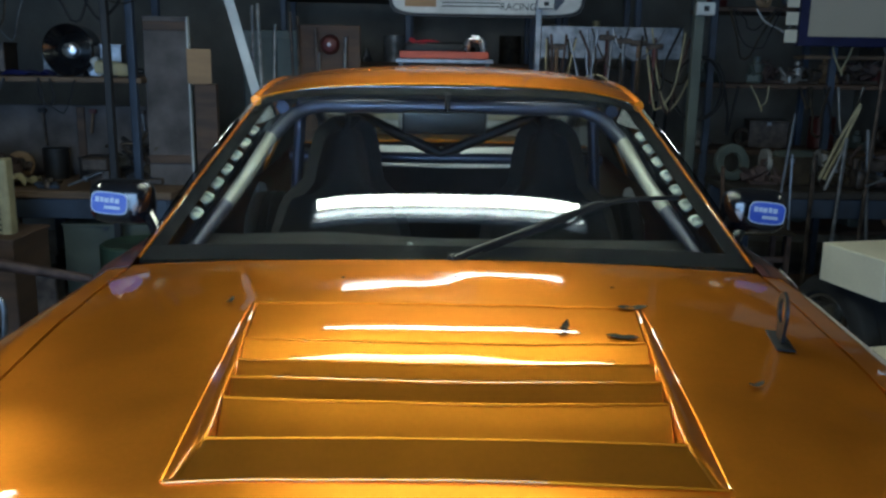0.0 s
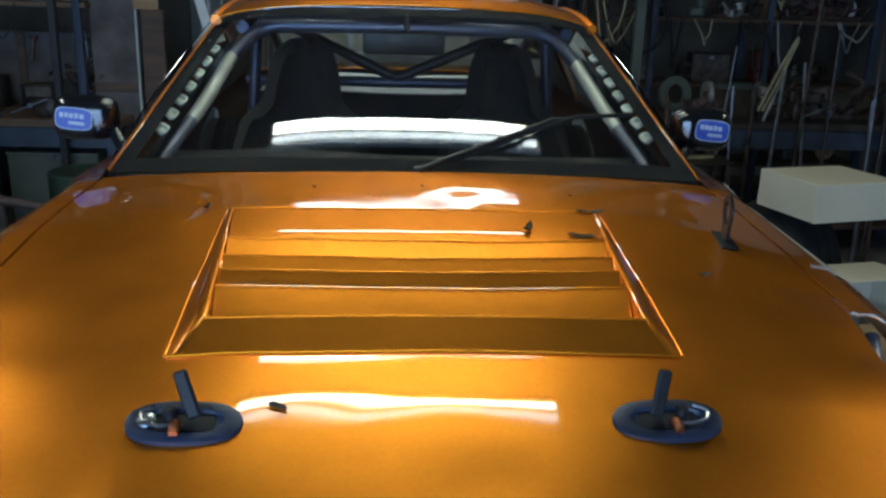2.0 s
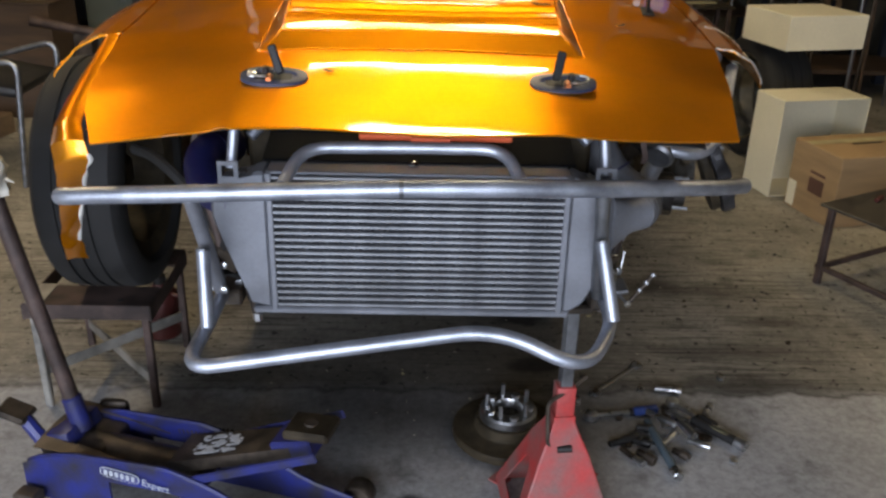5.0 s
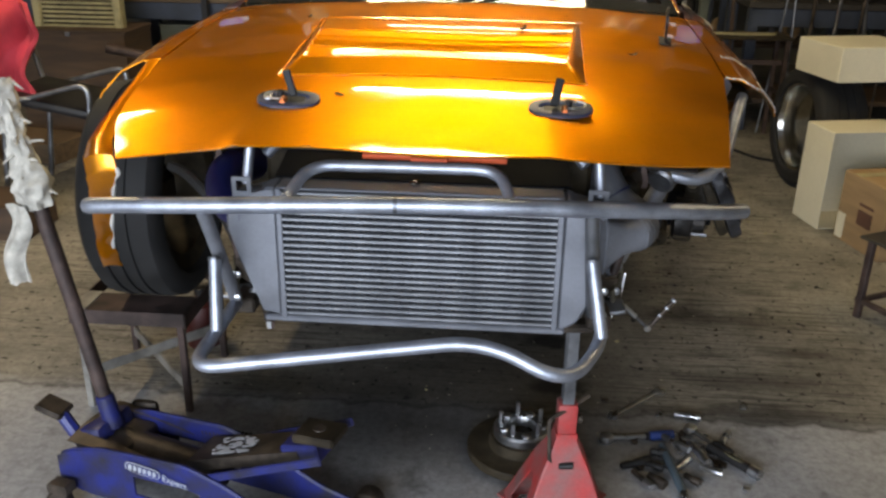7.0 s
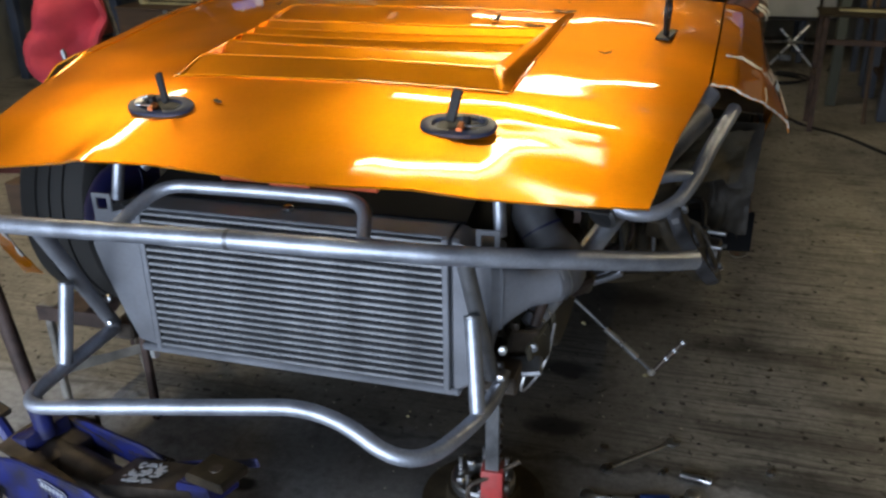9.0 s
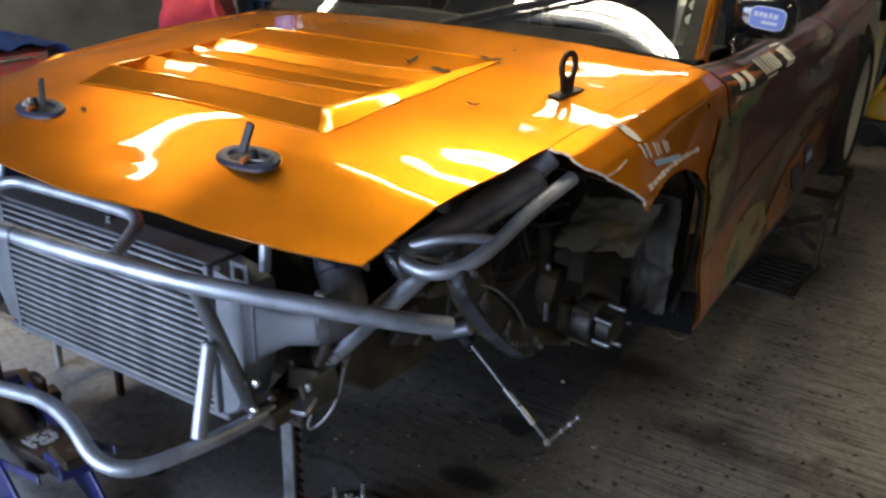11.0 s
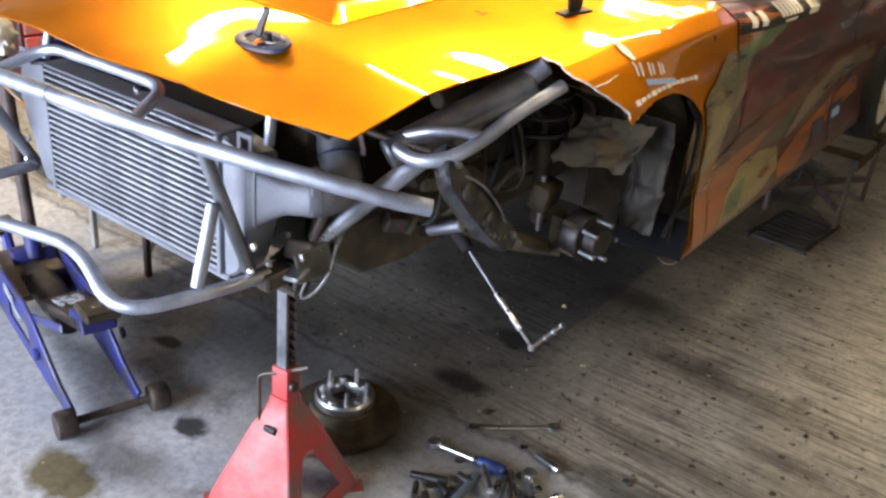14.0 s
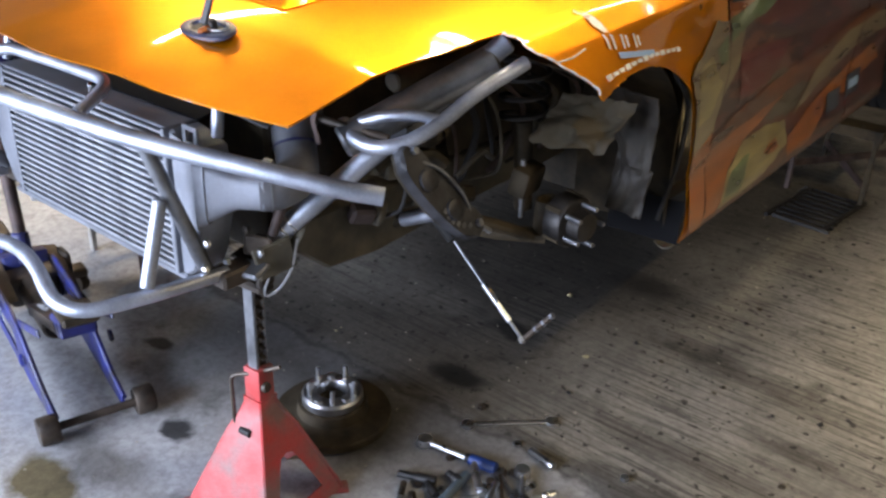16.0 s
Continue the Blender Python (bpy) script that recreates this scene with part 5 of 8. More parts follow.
def front_tubes():
    lo, hi = Vector((0.412, 1.095, 0.693)), Vector((0.690, 1.425, 1.062))
    side = part("side_tube", rod(bmesh.new(), lo.lerp(hi, -0.02), hi, 0.0205, seg=16), BARE, car, "bare steel diagonal chassis tube")
    for k, r in ((0.01, 0.0225), (0.045, 0.0215)):
        a = lo.lerp(hi, k)
        part("tube_collar", rod(bmesh.new(), a, a + (hi - lo) * 0.02, r, seg=16), CHROME, side)
    part("upper_tube", rod(bmesh.new(), (0.515, 1.165, 0.885), (0.672, 1.41, 1.025), 0.032, seg=18), DULL, car, "wide dull grey pipe along the bonnet edge")
    loop = smooth_path([(0.735, 1.42, 1.03), (0.70, 1.325, 0.985), (0.672, 1.25, 0.938), (0.640, 1.195, 0.908), (0.595, 1.165, 0.897), (0.545, 1.165, 0.903), (0.500, 1.185, 0.915)], 0.015)
    part("loop_tube", sweep(bmesh.new(), loop, 0.0135, 12), BARE, car, "bare steel tube bent into a loop")
    part("loop_tube", sweep(bmesh.new(), smooth_path([(0.672, 1.26, 0.942), (0.64, 1.235, 0.950), (0.59, 1.205, 0.945), (0.54, 1.19, 0.925)], 0.015), 0.011, 12), BARE, car)
    part("wing_stay", rod(bmesh.new(), (0.47, 1.15, 0.925), (0.60, 1.20, 0.905), 0.008), GREASE, car)
    # catch wire and lower bracket
    part("lower_bracket", box(bmesh.new(), 0.045, 0.035, 0.055, pose(0.385, 1.070, 0.655, 0, 12, 30), 0.006), GRIME, car)
    part("clevis", box(bmesh.new(), 0.03, 0.03, 0.05, pose(0.415, 1.085, 0.672, 30, 0, 40), 0.005), CHROME, car)
    wire = smooth_path([(0.418, 1.08, 0.665), (0.412, 1.07, 0.62), (0.400, 1.06, 0.572), (0.404, 1.065, 0.562), (0.422, 1.08, 0.580), (0.442, 1.095, 0.625), (0.452, 1.105, 0.69)], 0.012)
    part("wire_loop", sweep(bmesh.new(), wire, 0.0028, 6), MACHINED, car, "loop of bright wire cable")
    # grimy brackets, bolts and a rusty stay behind the lower bar ends
    for s in (1, -1):
        for k, (x, y, z, a, b, c, turn) in enumerate(((0.405, 1.045, 0.680, 0.055, 0.008, 0.045, 32), (0.375, 1.075, 0.640, 0.10, 0.07, 0.008, 12), (0.43, 1.065, 0.655, 0.010, 0.08, 0.07, -18), (0.40, 1.02, 0.640, 0.09, 0.045, 0.012, 6))):
            part("nose_bracket", box(bmesh.new(), a, b, c, pose(s * x, y, z, 6 * k, 8 - 5 * k, s * turn), 0.004), (GREASE, DIRTY_SHEET, OLIVE, DULL)[k], car)
        for x, y, z in ((0.392, 1.036, 0.715), (0.425, 1.038, 0.675), (0.372, 1.0, 0.652)):
            part("bracket_bolt", lathe(bmesh.new(), [(0.009, 0), (0.009, 0.007), (0.005, 0.009)], pose(s * x, y, z, 90), 6), GREASE if z > 0.7 else DULL, car)
        part("rusty_stay", rod(bmesh.new(), (s * 0.455, 1.10, 0.83), (s * 0.42, 1.07, 0.70), 0.010), RACK, car)
        part("hanging_strap", sheet(lambda u, v: Vector((s * (0.47 + 0.012 * u + 0.004 * math.sin(9 * v)), 1.14 + 0.004 * math.sin(7 * v), lerp(0.985, 0.88, v))), 2, 10, 0.002), RACK, car)
        rail = [(1.13, 0.72), (1.10, 0.665), (1.19, 0.59), (1.34, 0.575), (1.60, 0.595), (2.1, 0.60), (2.1, 0.72)]
        part("chassis_rail", prism(rail, 0.09, pose(s * 0.405, 0, 0, 0, 0, 90) , 0.006), OLIVE, car, "olive undersealed chassis leg")
        part("inner_wing", sheet(lambda u, v: Vector((s * (0.46 + 0.06 * math.sin(3.0 * u) * v), lerp(1.56 - 0.10 * v, 2.1, u), lerp(0.74, 1.05, v))), 10, 8, 0.004), GRIME, car)
        part("upper_rail", rod(bmesh.new(), (s * 0.56, 1.25, 0.99), (s * 0.60, 2.08, 1.06), 0.02), GRIME, car)
        part("lamp_stay", rod(bmesh.new(), (s * 0.37, 1.0, 0.90), (s * 0.36, 1.02, 1.0), 0.011), BARE, car)
        part("lamp_stay", rod(bmesh.new(), (s * 0.34, 1.05, 0.95), (s * 0.27, 1.10, 1.02), 0.012), BARE, car)
    part("radiator", slab(-0.36, 0.36, 1.12, 1.18, 0.60, 0.96, 0.01), GRIME, car)
    part("engine", box(bmesh.new(), 0.55, 0.62, 0.36, pose(0, 1.68, 0.83), 0.04, 3), GRIME, car, "grimy engine in the bay")
    part("undertray", slab(-0.36, 0.36, 1.30, 2.12, 0.575, 0.60), GRIME, car)
    part("slam_panel", box(bmesh.new(), 0.29, 0.035, 0.012, pose(0.03, 0.966, 0.987, 14), 0.003), ORANGE_TRAY, car, "orange bonnet slam panel")
    part("latch_plate", box(bmesh.new(), 0.075, 0.010, 0.016, pose(0.021, 0.944, 0.981, 10), 0.002), ORANGE_TRAY, car)
    for x in (-0.003, 0.044):
        part("latch_tab", box(bmesh.new(), 0.014, 0.010, 0.024, pose(x, 0.942, 0.969, 10), 0.002), ORANGE_TRAY, car)
    # added black sheet that stands in for the shade beneath the bonnet
    part("bonnet_shade_sheet", sheet(lambda u, v: Vector((lerp(-0.56, 0.55, u), lerp(0.915, 1.19, v) + (0.05 * max(0, 2 * u - 1)) * (1 - v), hood_z(lerp(-0.56, 0.55, u), lerp(0.915, 1.19, v)) - 0.013)), 24, 8, 0.004), BLACK, car, "dark sheet added for the shade under the bonnet")
    for k in range(4):
        part("connector_pin", box(bmesh.new(), 0.0055, 0.008, 0.024, pose(-0.475 + k * 0.0085, 1.12, 0.967), 0.001), BUFF, car)
    part("hose", sweep(bmesh.new(), smooth_path([(-0.70, 1.42, 0.80), (-0.60, 1.28, 0.82), (-0.50, 1.20, 0.76), (-0.43, 1.10, 0.715), (-0.40, 1.05, 0.70)], 0.02), 0.013, 8), RUBBER, car)
    part("joint", lathe(bmesh.new(), [(0.020, 0), (0.022, 0.02), (0.014, 0.05), (0.012, 0.07)], pose(-0.335, 0.985, 0.66, 180), 12), GREASE, car)
    part("joint_nut", rod(bmesh.new(), (-0.335, 0.985, 0.60), (-0.335, 0.985, 0.57), 0.010, seg=6), CHROME, car)


front_tubes()


def corner_right():
    """The stripped right front corner: strut, hub, arm, hanging caliper and track rod, torn liner."""
    strut = part("strut", rod(bmesh.new(), (0.578, 1.70, 0.60), (0.565, 1.69, 0.82), 0.022), GRIME, car, "damper leg with coil spring")
    coil = [Vector((0.562 + 0.052 * math.cos(a), 1.69 + 0.052 * math.sin(a), 0.80 + a * 0.0068)) for a in np.linspace(0, 6.28 * 6, 150)]
    part("spring", sweep(bmesh.new(), coil, 0.0065, 6), BLACK, strut)
    part("upright", sheet(lambda u, v: Vector((0.630 + 0.024 * math.cos(6.283 * u), 1.72 + 0.035 * math.sin(6.283 * u), lerp(0.54, 0.635, v))), 16, 6, 0.006), GRIME, car)
    hub_m = pose(0.665, 1.715, 0.605, 0, 90, -10)
    hub = part("hub", lathe(bmesh.new(), [(0.05, 0.0), (0.062, 0.008), (0.062, 0.05), (0.058, 0.056), (0.036, 0.058), (0.034, 0.09), (0.02, 0.094)], hub_m, 28), mat("dark_hub_iron", (0.05, 0.045, 0.042), 0.45, 0.6, vary=0.4, scale=20), car, "bare front wheel hub with studs")
    for k in range(5):
        a = 2 * math.pi * k / 5 + 0.3
        part("hub_tooth", box(bmesh.new(), 0.012, 0.004, 0.046, hub_m @ pose(0.063 * math.cos(a), 0.063 * math.sin(a), 0.028, 0, 0, math.degrees(a) + 90), 0.001), GRIME, hub)
        part("wheel_stud", rod(bmesh.new(), hub_m @ Vector((0.046 * math.cos(a), 0.046 * math.sin(a), 0.056)), hub_m @ Vector((0.046 * math.cos(a), 0.046 * math.sin(a), 0.10)), 0.006, seg=8), DULL, hub)
    part("lower_arm", sweep(bmesh.new(), smooth_path([(0.40, 1.62, 0.555), (0.52, 1.63, 0.55), (0.64, 1.71, 0.545)], 0.03), 0.020, 10), GRIME, car)
    ten = part("tension_rod", sweep(bmesh.new(), smooth_path([(0.38, 1.30, 0.615), (0.449, 1.40, 0.628), (0.53, 1.42, 0.664), (0.60, 1.52, 0.63), (0.63, 1.66, 0.56)], 0.02), 0.015, 10), GRIME, car, "grimy suspension rod")
    part("rod_stub", rod(bmesh.new(), (0.462, 1.40, 0.634), (0.545, 1.41, 0.672), 0.0165), BARE, ten, "bare worn end of the rod")
    # hanging caliper: a curved body with two pairs of piston caps
    long, wide = Vector((0.088, 0.116, -0.171)).normalized(), Vector((0.011, 0.072, -0.018))
    wide = (wide - long * wide.dot(long)).normalized()
    out = wide.cross(long)
    out = out if out.x - out.y > 0 else -out
    cm = Matrix((long, -out, wide)).transposed().to_4x4()
    cm.translation = (0.687, 1.240, 0.812)
    crescent = [(0.115 * math.cos(a), -0.004 - 0.036 * math.sin(a) ** 0.8) for a in np.linspace(math.pi - 0.05, 0.05, 15)]
    crescent += [(0.122, 0.018), (0.104, 0.036), (0.086, 0.026), (0.050, 0.024), (0.0, 0.028), (-0.050, 0.024), (-0.085, 0.020), (-0.108, 0.024), (-0.122, 0.008)]
    cal = part("brake_caliper", prism(crescent, 0.026, cm, 0.006), CALIPER, car, "black brake caliper hanging loose")
    part("caliper_half", prism([(x * 0.90, z * 0.86 + 0.004) for x, z in crescent], 0.020, cm @ pose(0, 0.026, 0.004), 0.005), GRIME, cal)
    for k in range(2):
        part("piston_cap", lathe(bmesh.new(), [(0.022, 0), (0.021, 0.006), (0.015, 0.009), (0.007, 0.009)], cm @ pose(-0.042 + 0.080 * k, -0.0125, -0.008, 90), 20), CALIPER, cal)
    for k in range(6):
        part("print_bar", box(bmesh.new(), 0.008, 0.001, 0.011, cm @ pose(0.022 + 0.0125 * k, -0.0136, -0.026 + 0.0016 * k * k - 0.004 * k, 0, 8, 0)), DULL, cal)
    part("bridge_pipe", sweep(bmesh.new(), smooth_path([cm @ Vector(p) for p in ((-0.07, -0.010, 0.012), (-0.03, -0.018, 0.026), (0.03, -0.018, 0.028), (0.08, -0.008, 0.018))], 0.012), 0.0035, 6), DULL, cal)
    for k in (-1, 1):
        part("caliper_bolt", rod(bmesh.new(), cm @ Vector((k * 0.098, -0.011, 0.012)), cm @ Vector((k * 0.098, -0.022, 0.012)), 0.008, seg=6), DULL, cal)
    part("bleed_nipple", rod(bmesh.new(), cm @ Vector((0.118, 0, 0.024)), cm @ Vector((0.142, 0, 0.030)), 0.006, seg=6), DULL, cal)
    part("caliper_bracket", sweep(bmesh.new(), smooth_path([cm @ Vector(p) for p in ((-0.06, 0.05, 0.05), (-0.03, 0.05, 0.085), (0.01, 0.05, 0.095))], 0.01), 0.014, 8), GRIME, cal)
    # track rod
    tr = part("track_rod", sweep(bmesh.new(), [(0.405, 1.668, 0.465), (0.50, 1.670, 0.378)], 0.0042, 8), DULL, car, "track rod drooping to its joint")
    part("rod_sleeve", rod(bmesh.new(), (0.50, 1.670, 0.378), (0.585, 1.6725, 0.302), 0.0085), CHROME, tr)
    part("rod_neck", rod(bmesh.new(), (0.585, 1.6725, 0.302), (0.622, 1.675, 0.268), 0.005), DULL, tr)
    part("rod_joint", lathe(bmesh.new(), [(0.006, -0.011), (0.010, -0.005), (0.010, 0.005), (0.006, 0.011)], pose(0.625, 1.675, 0.264, 40, 30, 0), 12), PALE_METAL, tr)
    part("rod_end", rod(bmesh.new(), (0.630, 1.676, 0.268), (0.697, 1.687, 0.358), 0.0075), GREASE, tr)
    for k in range(3):
        a = Vector((0.645, 1.679, 0.288)).lerp(Vector((0.697, 1.687, 0.358)), 0.2 + 0.35 * k)
        part("rod_nut", rod(bmesh.new(), a, a + Vector((0.006, 0.001, 0.008)), 0.009, seg=6), DULL, tr)
    part("rack_gaiter", sweep(bmesh.new(), [(0.30, 1.665, 0.56), (0.40, 1.668, 0.47)], lambda t: 0.026 - 0.012 * t + 0.004 * math.sin(t * 40), 12), RUBBER, car)

    # torn arch liner and crumpled sheet in the wheel well
    def crumple(c, e1, e2, amp, seed, nu=26, nv=26):
        c, e1, e2 = Vector(c), Vector(e1), Vector(e2)
        nn = e1.cross(e2).normalized()
        def f(u, v):
            w = noise.fractal((u * 2.0 + seed, v * 2.0, seed), 1.1, 2.0, 3)
            edge = 0.06 * noise.noise((u * 6, v * 6, seed + 4))
            return c + e1 * (u - 0.5 + edge) + e2 * (v - 0.5 + edge) + nn * amp * w
        return sheet(f, nu, nv, 0.002)
    def dented(u, v):
        z = lerp(0.900, 0.605, v)
        x0, x1 = (float(np.interp(z, [0.6, 0.75, 0.86, 0.96], q)) for q in ([0.722, 0.718, 0.648, 0.70], [0.818, 0.822, 0.827, 0.832]))
        y = 1.835 + 0.03 * math.sin(3 * v) - 0.03 * u + 0.022 * noise.fractal((u * 2, v * 3, 2), 1.0, 2.0, 3) + (0.02 if v > 0.62 else 0) * u
        return Vector((lerp(x0, x1, u) + 0.004 * noise.noise((u, v * 14, 6)), y, z))
    part("arch_liner", crumple((0.705, 1.715, 0.838), (0.165, 0.03, 0.005), (0.030, 0.07, 0.105), 0.034, 2.0), LINER, car, "crumpled torn grey arch liner")
    part("inner_panel", sheet(dented, 20, 40, 0.003), DIRTY_SHEET, car, "dirty dented metal inner panel")
    part("well_wall", sheet(lambda u, v: Vector((0.55 + 0.26 * u, 1.98 + 0.05 * math.sin(3 * u) + 0.06 * (v - 0.5) ** 2, lerp(0.50, 1.07, v))), 10, 12, 0.004), GRIME, car)
    part("well_roof", sheet(lambda u, v: Vector((lerp(0.50, 0.80, u), 1.67 + 0.37 * math.cos(1.9 * v), 0.64 + 0.40 * math.sin(1.9 * v) * (0.98 - 0.06 * u))), 8, 20, 0.003), GRIME, car)
    part("cable", sweep(bmesh.new(), smooth_path([(0.80, 1.93, 0.93), (0.83, 1.97, 0.85), (0.825, 1.975, 0.70), (0.80, 1.97, 0.55)], 0.02), 0.006, 6), RUBBER, car)
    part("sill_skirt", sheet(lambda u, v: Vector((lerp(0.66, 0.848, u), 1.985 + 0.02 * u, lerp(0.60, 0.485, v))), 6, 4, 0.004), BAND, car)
    # loose hoses, loom and small brackets in the dark of the well
    rnd3 = random.Random(8)
    for k in range(9):
        y0 = 1.28 + 0.075 * k
        pts = [Vector((0.47 + rnd3.uniform(0, 0.06), y0, 0.94 - rnd3.uniform(0, 0.06))), Vector((0.52 + rnd3.uniform(0, 0.05), y0 + 0.05, 0.84)), Vector((0.50 + rnd3.uniform(0, 0.07), y0 + 0.02, 0.73)), Vector((0.46, y0 + 0.06, 0.66))]
        part("loom", sweep(bmesh.new(), smooth_path(pts, 0.02), rnd3.uniform(0.004, 0.009), 6), (RUBBER, OLIVE, RACK)[k % 3], car)
    for k in range(14):
        c = (0.47 + rnd3.uniform(0, 0.07), 1.25 + rnd3.uniform(0, 0.6), 0.66 + rnd3.uniform(0, 0.28))
        part("well_bracket", box(bmesh.new(), rnd3.uniform(0.02, 0.05), rnd3.uniform(0.03, 0.07), rnd3.uniform(0.02, 0.05), pose(*c, rnd3.uniform(-30, 30), rnd3.uniform(-30, 30), rnd3.uniform(-30, 30)), 0.006), (GRIME, OLIVE, RACK, GREASE)[k % 4], car)
    part("strut_bracket", box(bmesh.new(), 0.05, 0.09, 0.07, pose(0.60, 1.67, 0.69, 0, 12, 6), 0.012, 2), GRIME, car)
    part("damper_rod", rod(bmesh.new(), (0.602, 1.655, 0.60), (0.597, 1.655, 0.74), 0.006), DULL, car)
    part("brake_hose", sweep(bmesh.new(), smooth_path([(0.52, 1.60, 0.88), (0.62, 1.50, 0.80), (0.69, 1.36, 0.86), (0.70, 1.27, 0.84)], 0.02), 0.006, 6), RUBBER, car)
    part("hook", sweep(bmesh.new(), [Vector((0.545 + 0.018 * math.cos(a), 1.36, 0.86 + 0.024 * math.sin(a))) for a in np.linspace(0.6, 5.4, 18)], 0.004, 6), RACK, car)
    # lamp wreckage on the front corner
    part("corner_lump", sheet(lambda u, v: Vector((0.60, 1.30, 0.90)) + Vector((0.10 * math.cos(6.283 * u), 0.09 * math.sin(6.283 * u), 0)) * math.sin(3.1416 * v) * (1 + 0.3 * noise.noise((u * 4, v * 5, 1))) * 0.45 + Vector((0, 0, 0.09 * (v - 0.5))), 16, 10), GRIME, car)


corner_right()


# ---- wheels ----
def wheel(name, centre, r, width, rim_r, rim_mat, spokes, parent, face=1, label=""):
    m = Matrix.Translation(centre) @ pose(0, 0, 0, 0, 90 * face, 0)
    w = width / 2
    tyre_rings = [(rim_r - 0.004, -w * 0.82), (rim_r + 0.012, -w * 0.98), (r - 0.05, -w), (r - 0.018, -w * 0.93), (r - 0.004, -w * 0.80), (r, -w * 0.5), (r, -w * 0.40), (r - 0.006, -w * 0.39), (r - 0.006, -w * 0.31), (r, -w * 0.30), (r, -w * 0.05), (r - 0.006, -w * 0.04), (r - 0.006, w * 0.04), (r, w * 0.05), (r, w * 0.30), (r - 0.006, w * 0.31), (r - 0.006, w * 0.39), (r, w * 0.40), (r, w * 0.5), (r - 0.004, w * 0.80), (r - 0.018, w * 0.93), (r - 0.05, w), (rim_r + 0.012, w * 0.98), (rim_r - 0.004, w * 0.82)]
    if parent is None:
        parent = tagged(new(name), label, "wheel")
        parent.location = centre
    tyre = part("tyre", lathe(bmesh.new(), tyre_rings, m, 56, False), RUBBER, parent, "black road tyre")
    rim = part("rim", lathe(bmesh.new(), [(rim_r - 0.045, -w * 0.7), (rim_r - 0.02, -w * 0.78), (rim_r, -w * 0.84), (rim_r + 0.006, -w * 0.86), (rim_r - 0.012, -w * 0.80), (rim_r - 0.03, -w * 0.2), (rim_r - 0.035, w * 0.3), (rim_r - 0.012, w * 0.80), (rim_r + 0.006, w * 0.86), (rim_r, w * 0.90), (rim_r - 0.012, w * 0.86), (rim_r - 0.022, w * 0.66)], m, 48, False), rim_mat, parent)
    if spokes:
        for k in range(spokes):
            a = 2 * math.pi * k / spokes
            b0, b1 = m @ Vector((0.04 * math.cos(a), 0.04 * math.sin(a), w * 0.45)), m @ Vector(((rim_r - 0.02) * math.cos(a), (rim_r - 0.02) * math.sin(a), w * 0.62))
            part("spoke", rod(bmesh.new(), b0, b1, 0.017, 0.012, 8), rim_mat, rim)
        part("hub_cap", lathe(bmesh.new(), [(0.07, w * 0.2), (0.068, w * 0.5), (0.03, w * 0.55), (0.028, w * 0.6)], m, 24), rim_mat, rim)
    return parent


def car_wheel(c, w, rim_mat, spokes, face):
    holder = part("wheel", box(bmesh.new(), 0.08, 0.1, 0.1, Matrix.Translation(c), 0.02), GRIME, car)
    wheel("wheel", Vector(c), 0.315, w, 0.235, rim_mat, spokes, holder, face)


car_wheel((-0.845, 1.66, 0.655), 0.225, GRIME, 8, -1)
car_wheel((0.775, 4.215, 0.658), 0.235, RIM_WHITE, 10, 1)
car_wheel((-0.775, 4.215, 0.658), 0.235, RIM_WHITE, 10, -1)


# ---- stands under the wheels ----
def trestle(m, lx, ly, h, label, top_mat=RACK, brace_mat=PALE_METAL):
    """A low welded stand: angle-iron top, four legs and a crossed brace near the floor."""
    t = tagged(new("wheel_stand"), label, "wheel stand", "stands under the wheels")
    t.matrix_basis = m
    P = lambda x, y, z: m @ Vector((x, y, z))
    for s in (-1, 1):
        bm = bmesh.new()
        box(bm, lx, 0.005, 0.040, m @ pose(0, s * ly / 2, h - 0.020), 0.001)
        box(bm, lx, 0.12, 0.006, m @ pose(0, s * (ly / 2 - 0.058), h + 0.001), 0.001)
        rail = part("top_rail", bm, top_mat, t)
        for x in (-0.36, 0.25):
            part("rail_hole", lathe(bmesh.new(), [(0.008, 0), (0.008, 0.001)], m @ pose(lx * x, s * (ly / 2 - 0.03), h + 0.0045), 10), BLACK, rail)
        part("end_rail", box(bmesh.new(), 0.005, ly, 0.045, m @ pose(s * lx / 2, 0, h - 0.023), 0.001), top_mat, t)
        for q in (-1, 1):
            part("leg", box(bmesh.new(), 0.021, 0.021, h - 0.01, m @ pose(s * (lx / 2 - 0.02), q * (ly / 2 - 0.02), (h - 0.01) / 2), 0.003), brace_mat if (s, q) == (-1, -1) else top_mat, t)
        part("cross_brace", box(bmesh.new(), math.hypot(lx, ly) - 0.06, 0.008, 0.032, m @ pose(0, 0, 0.10 + 0.0165 * s, 0, 0, s * math.degrees(math.atan2(ly, lx))), 0.001), brace_mat, t, "flat crossed brace")
    part("tip", box(bmesh.new(), 0.05, 0.118, 0.003, m @ pose(-lx / 2 + 0.03, -ly / 2 + 0.062, h + 0.0055), 0.001), PALE_METAL, t)
    return t


